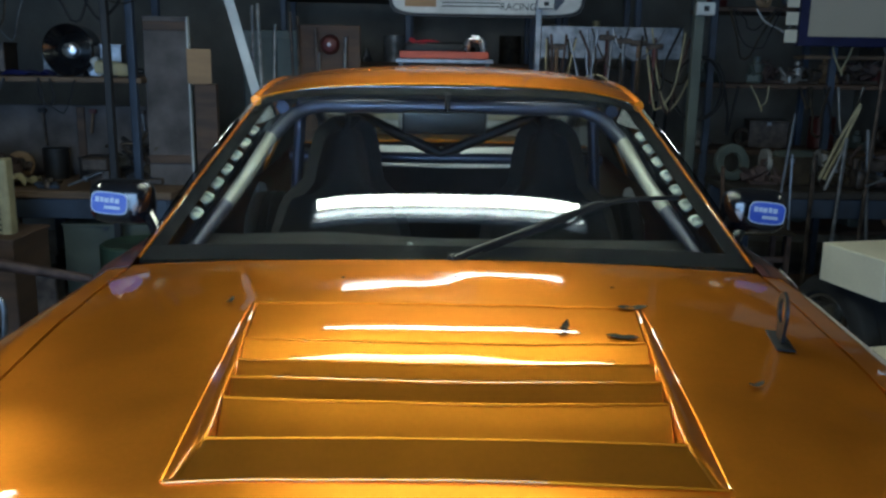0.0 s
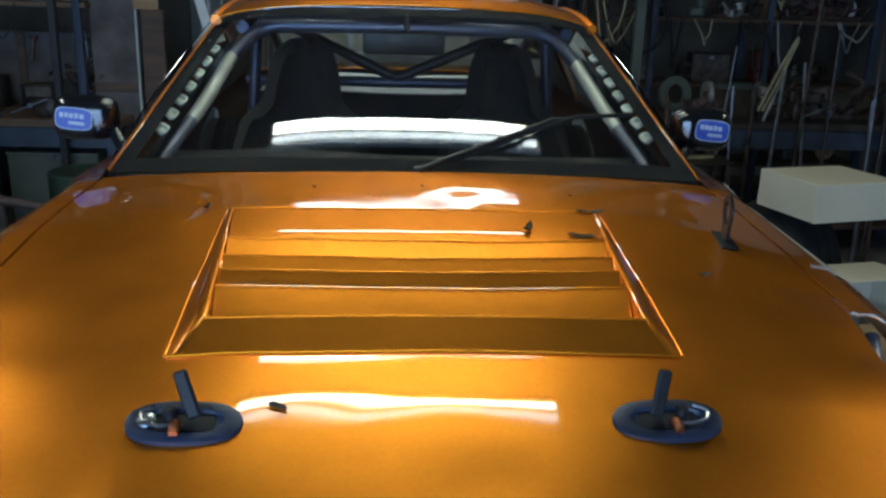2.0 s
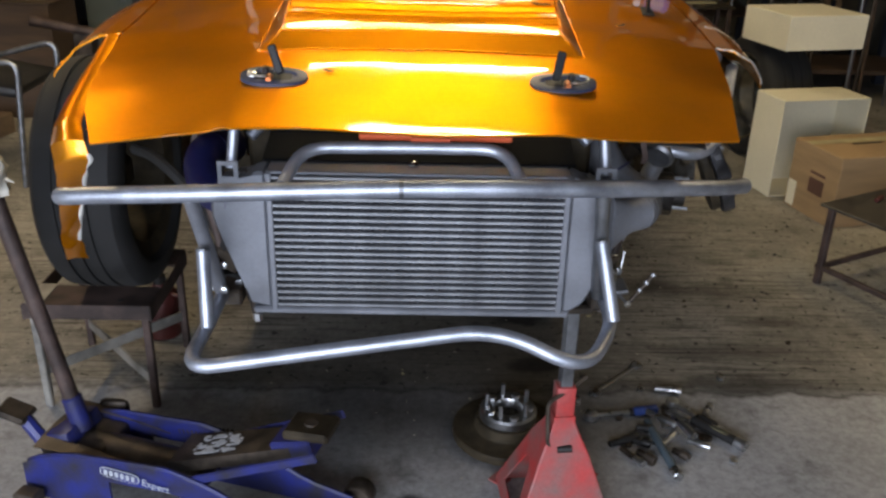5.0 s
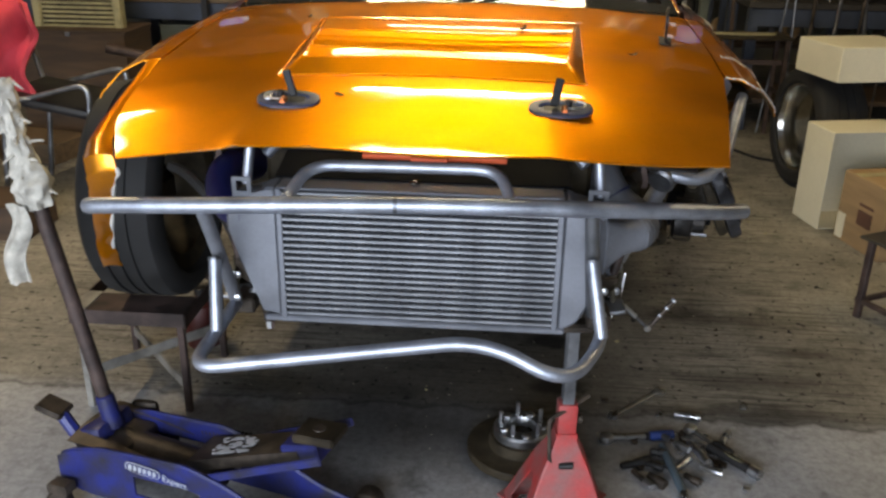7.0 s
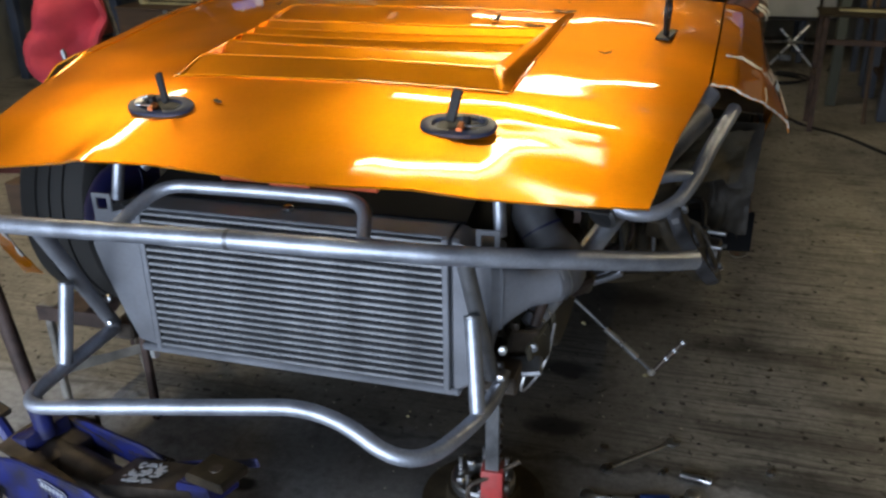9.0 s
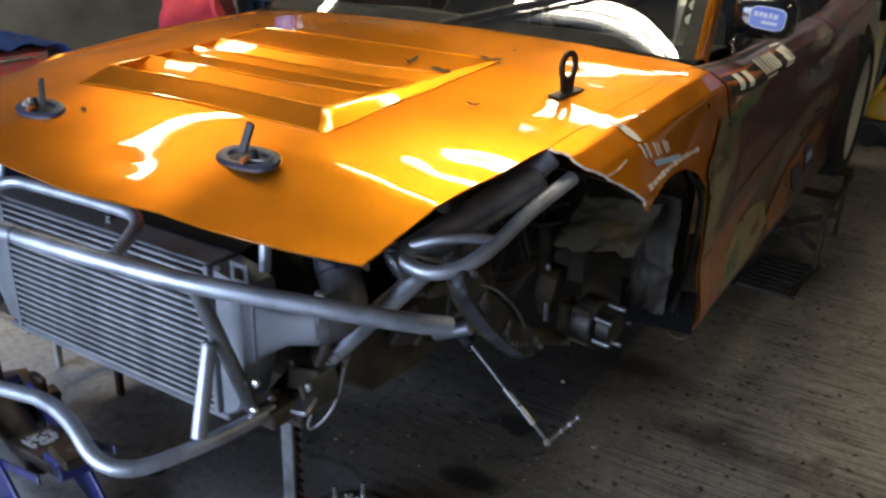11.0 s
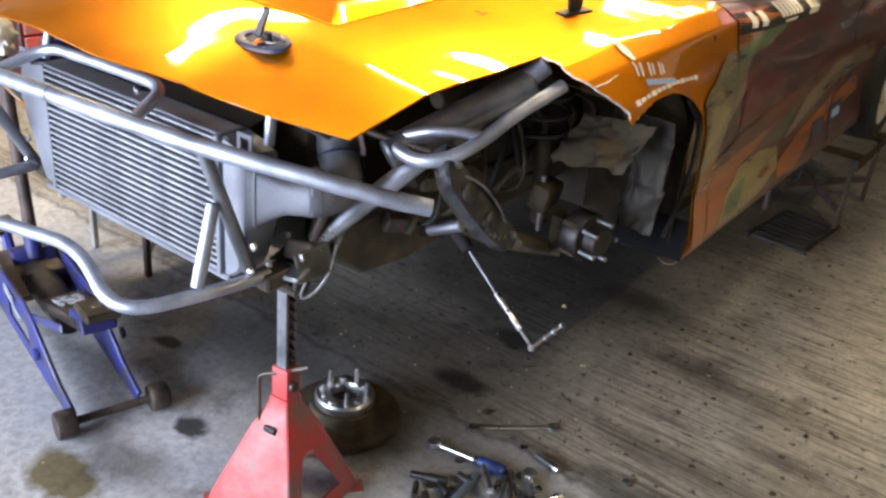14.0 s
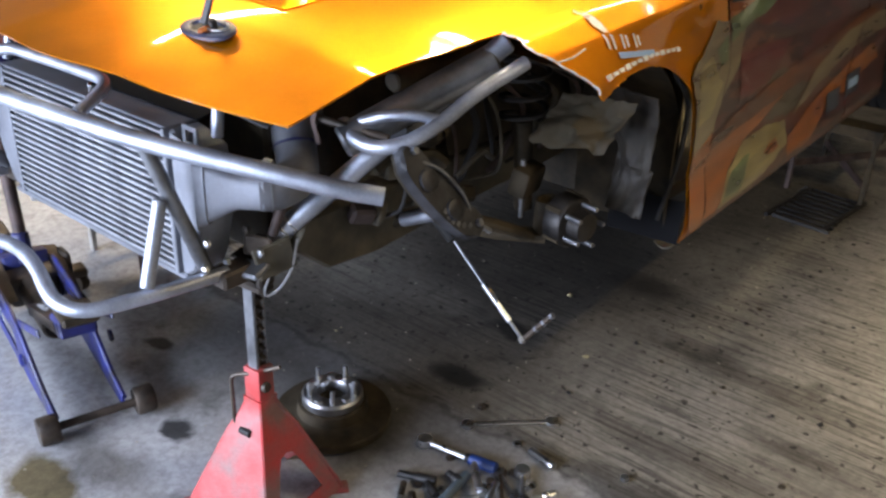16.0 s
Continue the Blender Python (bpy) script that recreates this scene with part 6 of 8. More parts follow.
trestle(pose(-0.905, 1.66, 0, 0, 0, 0), 0.345, 0.38, 0.335, "brown angle-iron stand under the front wheel")
trestle(pose(0.735, 4.11, 0, 0, 0, 0), 0.35, 0.55, 0.335, "dark angle-iron stand under the rear wheel", GRIME, RACK)
trestle(pose(-0.735, 4.11, 0, 0, 0, 0), 0.35, 0.55, 0.335, "dark angle-iron stand under the far rear wheel", GRIME, RACK)
part_grate = thing("floor_grate", (0.78, 3.72, 0), "dark cast grid plate lying on the floor by the stand", "grate")
for k in range(9):
    part("slat", box(bmesh.new(), 0.24, 0.016, 0.016, pose(0.76, 3.50 + k * 0.05, 0.004, 0, 0, -6), 0.003), BLACK, part_grate)
for s in (-1, 1):
    part("edge", box(bmesh.new(), 0.016, 0.43, 0.018, pose(0.76 + s * 0.115, 3.70, 0.006, 0, 0, -6), 0.003), BLACK, part_grate)


def axle_stand():
    c = Vector((0.344, 1.075, 0.0))
    t = thing("axle_stand", c, "scuffed red axle stand holding up the front corner", "axle stand")
    m = Matrix.Translation(c) @ pose(0, 0, 0, 0, 0, 5)
    notched = [(0.0, 0.122, 0.046), (0.030, 0.113, 0.020), (0.046, 0.107, 0.0), (0.10, 0.088, 0.0), (0.15, 0.070, 0.0), (0.20, 0.052, 0.0), (0.245, 0.031, 0.0), (0.268, 0.0225, 0.0), (0.285, 0.022, 0.0)]
    window = [(0.0, 0.122, 0.0), (0.034, 0.1105, 0.0), (0.036, 0.110, 0.070), (0.08, 0.095, 0.052), (0.13, 0.077, 0.030), (0.150, 0.070, 0.018), (0.156, 0.068, 0.0), (0.20, 0.052, 0.0), (0.245, 0.031, 0.0), (0.268, 0.0225, 0.0), (0.285, 0.022, 0.0)]
    for k in range(4):
        mm = m @ pose(0, 0, 0, 0, 0, 90 * k)
        bm = bmesh.new()
        prev = None
        for z, w, gap in (window if k % 2 else notched):
            row = [bm.verts.new(mm @ Vector((x, -w, z + 0.004))) for x in (-w, -gap, gap, w)]
            if prev:
                for i in (0, 2):
                    bm.faces.new((prev[i], prev[i + 1], row[i + 1], row[i]))
            prev = row
        bmesh.ops.remove_doubles(bm, verts=bm.verts, dist=1e-5)
        shell(bm, 0.004)
        part("stand_side", bm, RED, t, "worn red pressed steel side")
        part("ridge", sweep(bmesh.new(), [mm @ Vector((-w, -w, z + 0.004)) for z, w, gap in notched], 0.0045, 6), RED, t)
        part("foot", box(bmesh.new(), 0.046, 0.040, 0.005, mm @ pose(-0.116, -0.116, 0.0025, 0, 0, 45), 0.001), RED, t, "flat bent foot with chipped paint")
    part("collar", box(bmesh.new(), 0.045, 0.045, 0.088, m @ pose(0, 0, 0.322), 0.004, 2), RED, t)
    post = part("post", box(bmesh.new(), 0.028, 0.009, 0.20, m @ pose(0, -0.012, 0.46), 0.002), DULL, t, "worn steel ratchet post")
    part("post_web", box(bmesh.new(), 0.014, 0.022, 0.20, m @ pose(0, 0.002, 0.46), 0.001), GREASE, post)
    part("post_flange", box(bmesh.new(), 0.027, 0.008, 0.20, m @ pose(0, 0.014, 0.46), 0.002), DULL, post)
    for k in range(7):
        part("ratchet_tooth", box(bmesh.new(), 0.020, 0.012, 0.006, m @ pose(0.010, 0.002, 0.39 + 0.024 * k, 0, 25), 0.001), GREASE, post)
    part("saddle", box(bmesh.new(), 0.088, 0.042, 0.022, m @ pose(0, 0, 0.566), 0.006), GREASE, post)
    for s in (-1, 1):
        part("saddle_horn", box(bmesh.new(), 0.016, 0.042, 0.026, m @ pose(s * 0.038, 0, 0.585), 0.004), GREASE, post)
    lev = bent([(0.395, 1.092, 0.374), (0.345, 1.060, 0.352), (0.301, 1.034, 0.340), (0.307, 1.030, 0.228), (0.322, 1.028, 0.213), (0.362, 1.028, 0.218)], 0.016)
    part("ratchet_lever", sweep(bmesh.new(), lev, 0.0050, 8), GREASE, t, "bent iron ratchet lever")
    part("lever_grip", rod(bmesh.new(), (0.330, 1.028, 0.214), (0.365, 1.028, 0.218), 0.0095), BLACK, t)
    part("pawl_pin", rod(bmesh.new(), m @ Vector((0.024, -0.01, 0.325)), m @ Vector((0.036, -0.01, 0.325)), 0.012, seg=12), GREASE, t)


axle_stand()


def hub_and_disc():
    t = thing("brake_disc", (0.248, 1.375, 0), "dirty brake disc with a bright hub adaptor, on the floor", "brake disc")
    m = pose(0.252, 1.378, 0.0)
    part("disc", lathe(bmesh.new(), [(0.06, 0.004), (0.15, 0.004), (0.153, 0.008), (0.153, 0.026), (0.15, 0.03), (0.10, 0.03), (0.092, 0.034), (0.088, 0.062), (0.04, 0.064)], m, 44), GRIME, t, "oily black disc and bell")
    ring = [(0.034, 0.062), (0.076, 0.062), (0.079, 0.066), (0.079, 0.084), (0.074, 0.090), (0.040, 0.092), (0.038, 0.088), (0.036, 0.066)]
    part("adaptor", lathe(bmesh.new(), ring, m, 40, False), MACHINED, t, "bright machined hub adaptor")
    for k in range(5):
        a = 2 * math.pi * k / 5 + 0.5
        p = Vector((0.06 * math.cos(a), 0.06 * math.sin(a), 0))
        part("stud", rod(bmesh.new(), m @ (p + Vector((0, 0, 0.085))), m @ (p + Vector((0, 0, 0.128))), 0.0062, seg=10), MACHINED, t)
        a += 0.63
        p = Vector((0.058 * math.cos(a), 0.058 * math.sin(a), 0))
        part("nut_seat", lathe(bmesh.new(), [(0.013, 0.088), (0.012, 0.098), (0.007, 0.099)], m @ Matrix.Translation(p), 6), MACHINED, t)


hub_and_disc()


# ---- trolley jack ----
def trolley_jack():
    a, b = Vector((-0.168, 0.962, 0.0)), Vector((-0.895, 1.165, 0.0))
    t = thing("trolley_jack", (-0.55, 1.05, 0), "blue trolley jack with its arm raised", "trolley jack")
    d = (a - b).normalized()
    m = Matrix.Translation(b) @ Matrix((d, Vector((-d.y, d.x, 0)), Vector((0, 0, 1)))).transposed().to_4x4()
    L = (a - b).length
    P = lambda x, y, z: m @ Vector((x, y, z))
    for s in (-1, 1):
        w0, w1 = (0.115, 0.095) if s < 0 else (0.075, 0.07)
        def side(u, v, s=s):
            top = float(np.interp(u, [0, 0.08, 0.18, 0.50, 0.64, 0.85, 1.0], [0.140, 0.168, 0.184, 0.192, 0.160, 0.085, 0.060]))
            bot = float(np.interp(u, [0, 0.12, 0.5, 0.9, 1.0], [0.06, 0.045, 0.035, 0.030, 0.035]))
            return P(lerp(0.0, L, u), s * lerp(w0, w1, u), lerp(bot, top, v))
        hole = lambda u, v: not (0.30 < u < 0.55 and 0.30 < v < 0.62)
        fr = part("side_plate", sheet(side, 40, 8, 0.006, hole), BLUE, t, "blue enamelled side frame")
        part("frame_lip", sweep(bmesh.new(), [side(u, 1.0) + Vector((0, 0, 0.001)) for u in np.linspace(0.02, 1, 24)], 0.007, 6), BLUE, fr)
        part("front_wheel", lathe(bmesh.new(), [(0.012, -0.024), (0.034, -0.024), (0.037, -0.019), (0.037, 0.019), (0.034, 0.024), (0.012, 0.024)], m @ pose(L, s * 0.118, 0.037, 90), 24), GREASE, t, "grey iron front roller")
        part("rear_castor", lathe(bmesh.new(), [(0.010, -0.014), (0.030, -0.014), (0.032, -0.010), (0.032, 0.010), (0.030, 0.014), (0.010, 0.014)], m @ pose(0.02, s * 0.155, 0.032, 90, 0, 20), 20), GREASE, t)
        part("castor_fork", box(bmesh.new(), 0.06, 0.045, 0.03, m @ pose(0.03, s * 0.152, 0.075), 0.006), GREASE, t)
        part("link_rod", box(bmesh.new(), 0.36, 0.008, 0.022, m @ pose(0.572, s * 0.085 - 0.01, 0.228, 0, -23, 0), 0.003), BLUE, t)
        part("pivot_boss", lathe(bmesh.new(), [(0.018, 0), (0.016, 0.008), (0.006, 0.010)], m @ pose(0.50, s * 0.112, 0.095, -90 * s), 14), BLUE, t)
    part("axle", rod(bmesh.new(), P(L, -0.115, 0.037), P(L, 0.115, 0.037), 0.011), GREASE, t)
    # lifting arm and saddle plate
    def arm(u, v):
        w = lerp(0.056, 0.046, u)
        return P(lerp(0.345, 0.650, u), lerp(-w, w, v), lerp(0.170, 0.270, u))
    arm_ob = part("lifting_arm", sheet(arm, 12, 6, 0.03), GREASE, t, "greasy dark lifting arm with worn white sticker")
    part("worn_sticker", sheet(lambda u, v: arm(lerp(0.18, 0.55, u) + 0.015 * noise.noise((v * 7, u, 1)), lerp(0.12, 0.82, v) + 0.05 * noise.noise((u * 7, v, 5))) + Vector((0, 0, 0.006)), 14, 10, 0.001,
                                lambda u, v: noise.noise((u * 6, v * 6, 2.2)) > 0.04), WORN_WHITE, arm_ob, "peeling pale sticker")
    part("saddle_plate", box(bmesh.new(), 0.108, 0.088, 0.024, m @ pose(0.686, 0.004, 0.298, 0, -4, 0), 0.006), BRASSY, t, "greasy worn saddle plate")
    part("saddle_hole", lathe(bmesh.new(), [(0.016, 0), (0.015, 0.003), (0.008, 0.003)], m @ pose(0.686, 0.004, 0.3095), 14), GREASE, t)
    part("saddle_block", box(bmesh.new(), 0.10, 0.09, 0.05, m @ pose(0.655, 0, 0.258, 0, -14, 0), 0.006), BLUE, t)
    # hydraulic unit
    part("ram", rod(bmesh.new(), P(0.08, 0, 0.118), P(0.42, 0, 0.118), 0.052, 0.040, 22), GREASE, t, "greasy hydraulic cylinder")
    part("pump_block", box(bmesh.new(), 0.16, 0.15, 0.10, m @ pose(0.09, 0, 0.115), 0.02, 2), GREASE, t)
    coil = [P(0.30 + 0.15 * k / 90, 0.078 + 0.011 * math.cos(k * 0.9), 0.165 + 0.011 * math.sin(k * 0.9) + 0.012 * k / 90) for k in range(90)]
    part("return_spring", sweep(bmesh.new(), coil, 0.003, 5), GREASE, t)
    part("cover_plate", sheet(lambda u, v: P(lerp(0.02, 0.28, u), lerp(-0.10, 0.10, v), 0.178 - 0.03 * u * u + 0.012 * math.sin(3.14 * v)), 8, 6, 0.004, lambda u, v: u < 0.3 or v < 0.17 or v > 0.83), GREASE, t)
    part("lug", box(bmesh.new(), 0.075, 0.02, 0.07, m @ pose(0.10, 0.105, 0.158, 0, 0, 10), 0.015, 2), GREASE, t)
    # handle in its socket, wrapped in torn foam
    h0, h1 = P(0.085, 0.0, 0.17), Vector((-1.005, 1.205, 1.06))
    yoke = part("handle_yoke", box(bmesh.new(), 0.07, 0.13, 0.06, m @ pose(0.06, 0, 0.165, 0, -15, 0), 0.01, 2), BLUE, t)
    part("handle_socket", rod(bmesh.new(), h0, h0.lerp(h1, 0.105), 0.024, seg=16), BLUE, t, "blue handle socket")
    hd = part("handle", rod(bmesh.new(), h0.lerp(h1, 0.07), h1, 0.0185, seg=16), RACK, t, "dark iron handle tube")
    part("pedal_arm", sweep(bmesh.new(), smooth_path([P(0.04, -0.05, 0.11), P(0.0, -0.05, 0.165), P(-0.035, -0.05, 0.212)], 0.02), 0.017, 8), BLUE, t)
    part("pedal", box(bmesh.new(), 0.075, 0.07, 0.018, m @ pose(-0.058, -0.05, 0.228, 0, 22, 10), 0.006), GREASE, t, "worn foot pedal")

    def wrap(u, v):
        c = h0.lerp(h1, lerp(0.66, 1.0, v))
        ax = (h1 - h0).normalized()
        s1 = ax.orthogonal().normalized()
        s2 = ax.cross(s1)
        a = 2 * math.pi * u
        r = 0.026 + 0.010 * math.sin(v * 9) * 0.5 + 0.014 * noise.noise((math.cos(a) * 2, math.sin(a) * 2, v * 14)) + 0.014 * math.exp(-((v - 0.22) / 0.2) ** 2)
        return c + (s1 * math.cos(a) + s2 * math.sin(a)) * r
    part("foam_wrap", sheet(wrap, 26, 60), TAPE, hd, "torn dirty foam and tape wrapping")
    def flap(u, v):
        c = h0.lerp(h1, 0.70)
        return c + Vector((-0.035 - 0.02 * v + 0.012 * math.sin(v * 7), -0.03 - 0.01 * v, -0.02 - 0.20 * v)) + Vector((lerp(-0.028, 0.028, u) * (1 - 0.25 * v), 0.012 * math.sin(u * 5 + v * 4), 0.006 * noise.noise((u * 6, v * 6, 2))))
    part("foam_flap", sheet(flap, 8, 20, 0.005), TAPE, hd, "loose hanging strip of foam")
    for k in range(22):
        v = 0.70 + 0.31 * k / 22
        c = h0.lerp(h1, v)
        an = k * 2.4
        e = c + Vector((0.055 * math.cos(an), 0.05 * math.sin(an), 0.025 * math.sin(an * 1.7)))
        part("foam_shred", sweep(bmesh.new(), smooth_path([c, (c + e) / 2 + Vector((0, 0, 0.012)), e], 0.01), lambda q: 0.008 * (1 - 0.8 * q), 6), TAPE, hd)
    # plate print on the side frame that faces the door
    mm = frame_pose(P(0.262, -0.1192, 0.163), d, m.to_3x3() @ Vector((0, -1, 0))) @ pose(0, 0, 0, 0, 4, 0)
    pill = [(0.050 * math.copysign(abs(math.cos(q)) ** 0.4, math.cos(q)), 0.0135 * math.copysign(abs(math.sin(q)) ** 0.6, math.sin(q))) for q in np.linspace(0, 2 * math.pi, 24, endpoint=False)]
    badge = part("badge", prism(pill, 0.002, mm), WORN_WHITE, t, "white outlined maker's badge")
    part("badge_field", prism([(x * 0.95, z * 0.86) for x, z in pill], 0.003, mm), BLUE, t)
    for k in range(6):
        part("print_bar", box(bmesh.new(), 0.009, 0.004, 0.014, mm @ pose(-0.035 + k * 0.014, 0, 0)), WORN_WHITE, t)
    lettering("word", "Expert", 0.026, mm @ pose(0.092, -0.002, -0.003, 0, 3, 0), WORN_WHITE, t, "white word Expert on the blue frame")


trolley_jack()


# ---- tools on the floor ----
def spanner(m, l, r, mt=CHROME, group="tools on the floor", label="chrome combination spanner lying on the floor"):
    t = tagged(new("spanner"), label, "spanner", group)
    t.matrix_basis = m
    bm = box(bmesh.new(), l - 2.2 * r, r * 0.75, 0.006, m @ pose(0, 0, 0.005), 0.002)
    part("shank", bm, mt, t)
    ring = lathe(bmesh.new(), [(r * 0.62, 0.0), (r, 0.0), (r * 1.02, 0.004), (r, 0.009), (r * 0.62, 0.009), (r * 0.58, 0.004)], m @ pose(-l / 2 + r, 0, 0), 16, False)
    part("ring_end", ring, mt, t)
    jaw = [(r * 1.25 * math.cos(a), r * 1.1 * math.sin(a)) for a in np.linspace(radians(40), radians(320), 14)] + [(r * 0.2, -r * 0.5), (-r * 0.25, 0), (r * 0.2, r * 0.5)]
    part("open_end", prism(jaw, 0.009, m @ pose(l / 2 - r * 0.8, 0, 0.005, 90), 0.001), mt, t)
    return t


def socket(m, l, r, label="chrome deep socket lying on the floor", mt=CHROME):
    ob = add("socket", lathe(bmesh.new(), [(r * 0.6, l * 0.98), (r * 0.95, l), (r, l * 0.97), (r, l * 0.5), (r * 0.78, l * 0.45), (r * 0.78, l * 0.03), (r * 0.7, 0), (r * 0.4, 0.002)], m @ pose(0, 0, r, 0, 90) @ pose(0, 0, -l / 2), 14), mt)
    return tagged(ob, label, "socket", "tools on the floor")


def ratchet(m, l, grip, label):
    t = tagged(new("ratchet"), label, "ratchet", "tools on the floor")
    t.matrix_basis = m
    part("head", lathe(bmesh.new(), [(0.012, 0), (0.019, 0.003), (0.020, 0.012), (0.018, 0.022), (0.009, 0.025)], m @ pose(-l / 2, 0, 0.0), 18), CHROME, t)
    part("shaft", rod(bmesh.new(), m @ Vector((-l / 2 + 0.01, 0, 0.012)), m @ Vector((l * 0.1, 0, 0.012)), 0.0068), CHROME, t)
    part("collar", rod(bmesh.new(), m @ Vector((l * 0.08, 0, 0.013)), m @ Vector((l * 0.14, 0, 0.013)), 0.0105), BLACK, t)
    part("grip", rod(bmesh.new(), m @ Vector((l * 0.14, 0, 0.014)), m @ Vector((l / 2, 0, 0.014)), 0.0135, 0.0155, 14), grip, t)
    return t


def bar_tool(m, l, r, material, label, name="drive_bar"):
    t = tagged(new(name), label, "tool", "tools on the floor")
    t.matrix_basis = m
    part("shaft", rod(bmesh.new(), m @ Vector((-l / 2, 0, r)), m @ Vector((l / 2 - 0.03, 0, r)), r * 0.8), material, t)
    part("head", rod(bmesh.new(), m @ Vector((l / 2 - 0.035, 0, r)), m @ Vector((l / 2, 0, r)), r, seg=12), CHROME, t)
    return t


def between(a, b, z=0.0):
    a, b = Vector((*a, z)), Vector((*b, z))
    d = b - a
    return Matrix.Translation((a + b) / 2) @ pose(0, 0, 0, 0, 0, math.degrees(math.atan2(d.y, d.x))), d.length


m, l = between((0.525, 1.577), (0.708, 1.755))
spanner(m, l, 0.016)
m, l = between((0.722, 1.605), (0.80, 1.590))
socket(m, l, 0.011)
m, l = between((0.502, 1.455), (0.70, 1.488))
ratchet(m, l, BLUE_GRIP, "ratchet with a blue grip among the tools")
m, l = between((0.53, 1.322), (0.616, 1.360))
socket(m, l, 0.012, "dark impact socket on the floor", BLACK)
m, l = between((0.66, 1.449), (0.725, 1.385), 0.024)
socket(m, l, 0.010, "chrome extension socket lying across other tools")
m, l = between((0.658, 1.43), (0.685, 1.18))
bar_tool(m, l, 0.014, GREY_GRIP, "grey-blue handled breaker bar")
m, l = between((0.715, 1.487), (0.80, 1.375))
spanner(m, l + 0.05, 0.015, label="worn dark ring spanner under the bar", mt=GREASE)
m, l = between((0.79, 1.435), (0.905, 1.31))
tool = bar_tool(m, l, 0.017, BLACK, "black-gripped tool with a bright end and a pale oval mark")
oval = [(0.036 * math.cos(q), 0.007 * math.sin(q)) for q in np.linspace(0, 2 * math.pi, 20, endpoint=False)]
part("oval_mark", sweep(bmesh.new(), [m @ Vector((x, y, 0.0285)) for x, y in oval], 0.0012, 5, True), BUFF, tool)
m, l = between((0.68, 1.326), (0.728, 1.380))
socket(m, l, 0.010)
m, l = between((0.60, 1.29), (0.64, 1.25))
socket(m, l, 0.013, "oily socket on the floor", GREASE)
m, l = between((0.565, 1.30), (0.60, 1.245))
bar_tool(m, l + 0.02, 0.010, GREASE, "oily bolt lying on the floor", "bolt")
for k, (a, b, rr) in enumerate((((0.735, 1.44), (0.77, 1.345), 0.012), ((0.62, 1.40), (0.665, 1.395), 0.013), ((0.745, 1.33), (0.80, 1.30), 0.010), ((0.60, 1.345), (0.645, 1.325), 0.011), ((0.83, 1.45), (0.86, 1.50), 0.011), ((0.70, 1.30), (0.735, 1.265), 0.012))):
    m, l = between(a, b, 0.0 if k % 2 else 0.012)
    if k in (1, 3):
        socket(m, l, rr, "black impact socket lying on the floor", BLACK)
    else:
        socket(m, l, rr, mt=CHROME if k % 2 == 0 else GREASE)
m, l = between((0.69, 1.50), (0.87, 1.40))
spanner(m, l, 0.014, label="chrome spanner lying under other tools")
m, l = between((0.63, 1.36), (0.74, 1.27))
spanner(m, l, 0.012, label="small chrome spanner among the sockets")
m, l = between((0.755, 1.52), (0.845, 1.40), 0.004)
ratchet(m, l, BLACK, "short ratchet with a black grip")
rnd = random.Random(11)
for k in range(16):
    x, y = rnd.uniform(0.5, 0.95), rnd.uniform(1.22, 1.68)
    ob = add("nut", lathe(bmesh.new(), [(0.006, 0), (0.011, 0.001), (0.011, 0.009), (0.006, 0.010)], pose(x, y, 0.0, 0, 0, rnd.uniform(0, 60)), 6), GREASE if k % 3 else CHROME)
    tagged(ob, "small nut lying on the concrete floor", "nut", "nuts and washers on the floor")
for k in range(120):
    x, y = rnd.uniform(-1.6, 2.0), rnd.uniform(1.65, 5.5)
    if k < 14 or k > 46:
        x, y = rnd.uniform(0.6, 1.75), rnd.uniform(1.68, 3.6)
    s = rnd.uniform(0.004, 0.010)
    bm = bmesh.new()
    bmesh.ops.create_icosphere(bm, subdivisions=1, radius=s, matrix=pose(x, y, s * 0.25 - 0.006))
    for v in bm.verts:
        v.co += Vector((rnd.uniform(-1, 1), rnd.uniform(-1, 1), rnd.uniform(-0.5, 0.5))) * s * 0.4
    ob = add("debris", bm, [BUFF if k < 46 else BLACK, GRIME, LEAF if k < 46 else BLACK][k % 3], smooth=False)
    tagged(ob, "crumb of dirt on the workshop floor", "debris", "crumbs on the floor")


# ---- right-hand side: loose wheel, boxes, low table ----
spare = wheel("loose_wheel", Vector((1.865, 4.08, 0.327)), 0.327, 0.26, 0.235, RIM_ALLOY, 0, None, -1, "loose wide wheel with a polished rim standing on the floor")
spare.rotation_euler = (0, 0, radians(8))


def carton(name, m, sx, sy, sz, material, label, open_side=None):
    t = tagged(new(name), label, "box")
    t.matrix_basis = m
    w = 0.005
    walls = {"left": (w, sy, sz, -sx / 2, 0, sz / 2), "right": (w, sy, sz, sx / 2, 0, sz / 2), "front": (sx, w, sz, 0, -sy / 2, sz / 2), "back": (sx, w, sz, 0, sy / 2, sz / 2), "top": (sx, sy, w, 0, 0, sz), "base": (sx, sy, w, 0, 0, w / 2)}
    for nm, (a, b, c, x, y, z) in walls.items():
        if nm == open_side:
            continue
        part("panel", box(bmesh.new(), a + (0.003 if nm in ("front", "back") else 0), b, c, m @ pose(x, y, z), 0.0015), material, t)
    return t


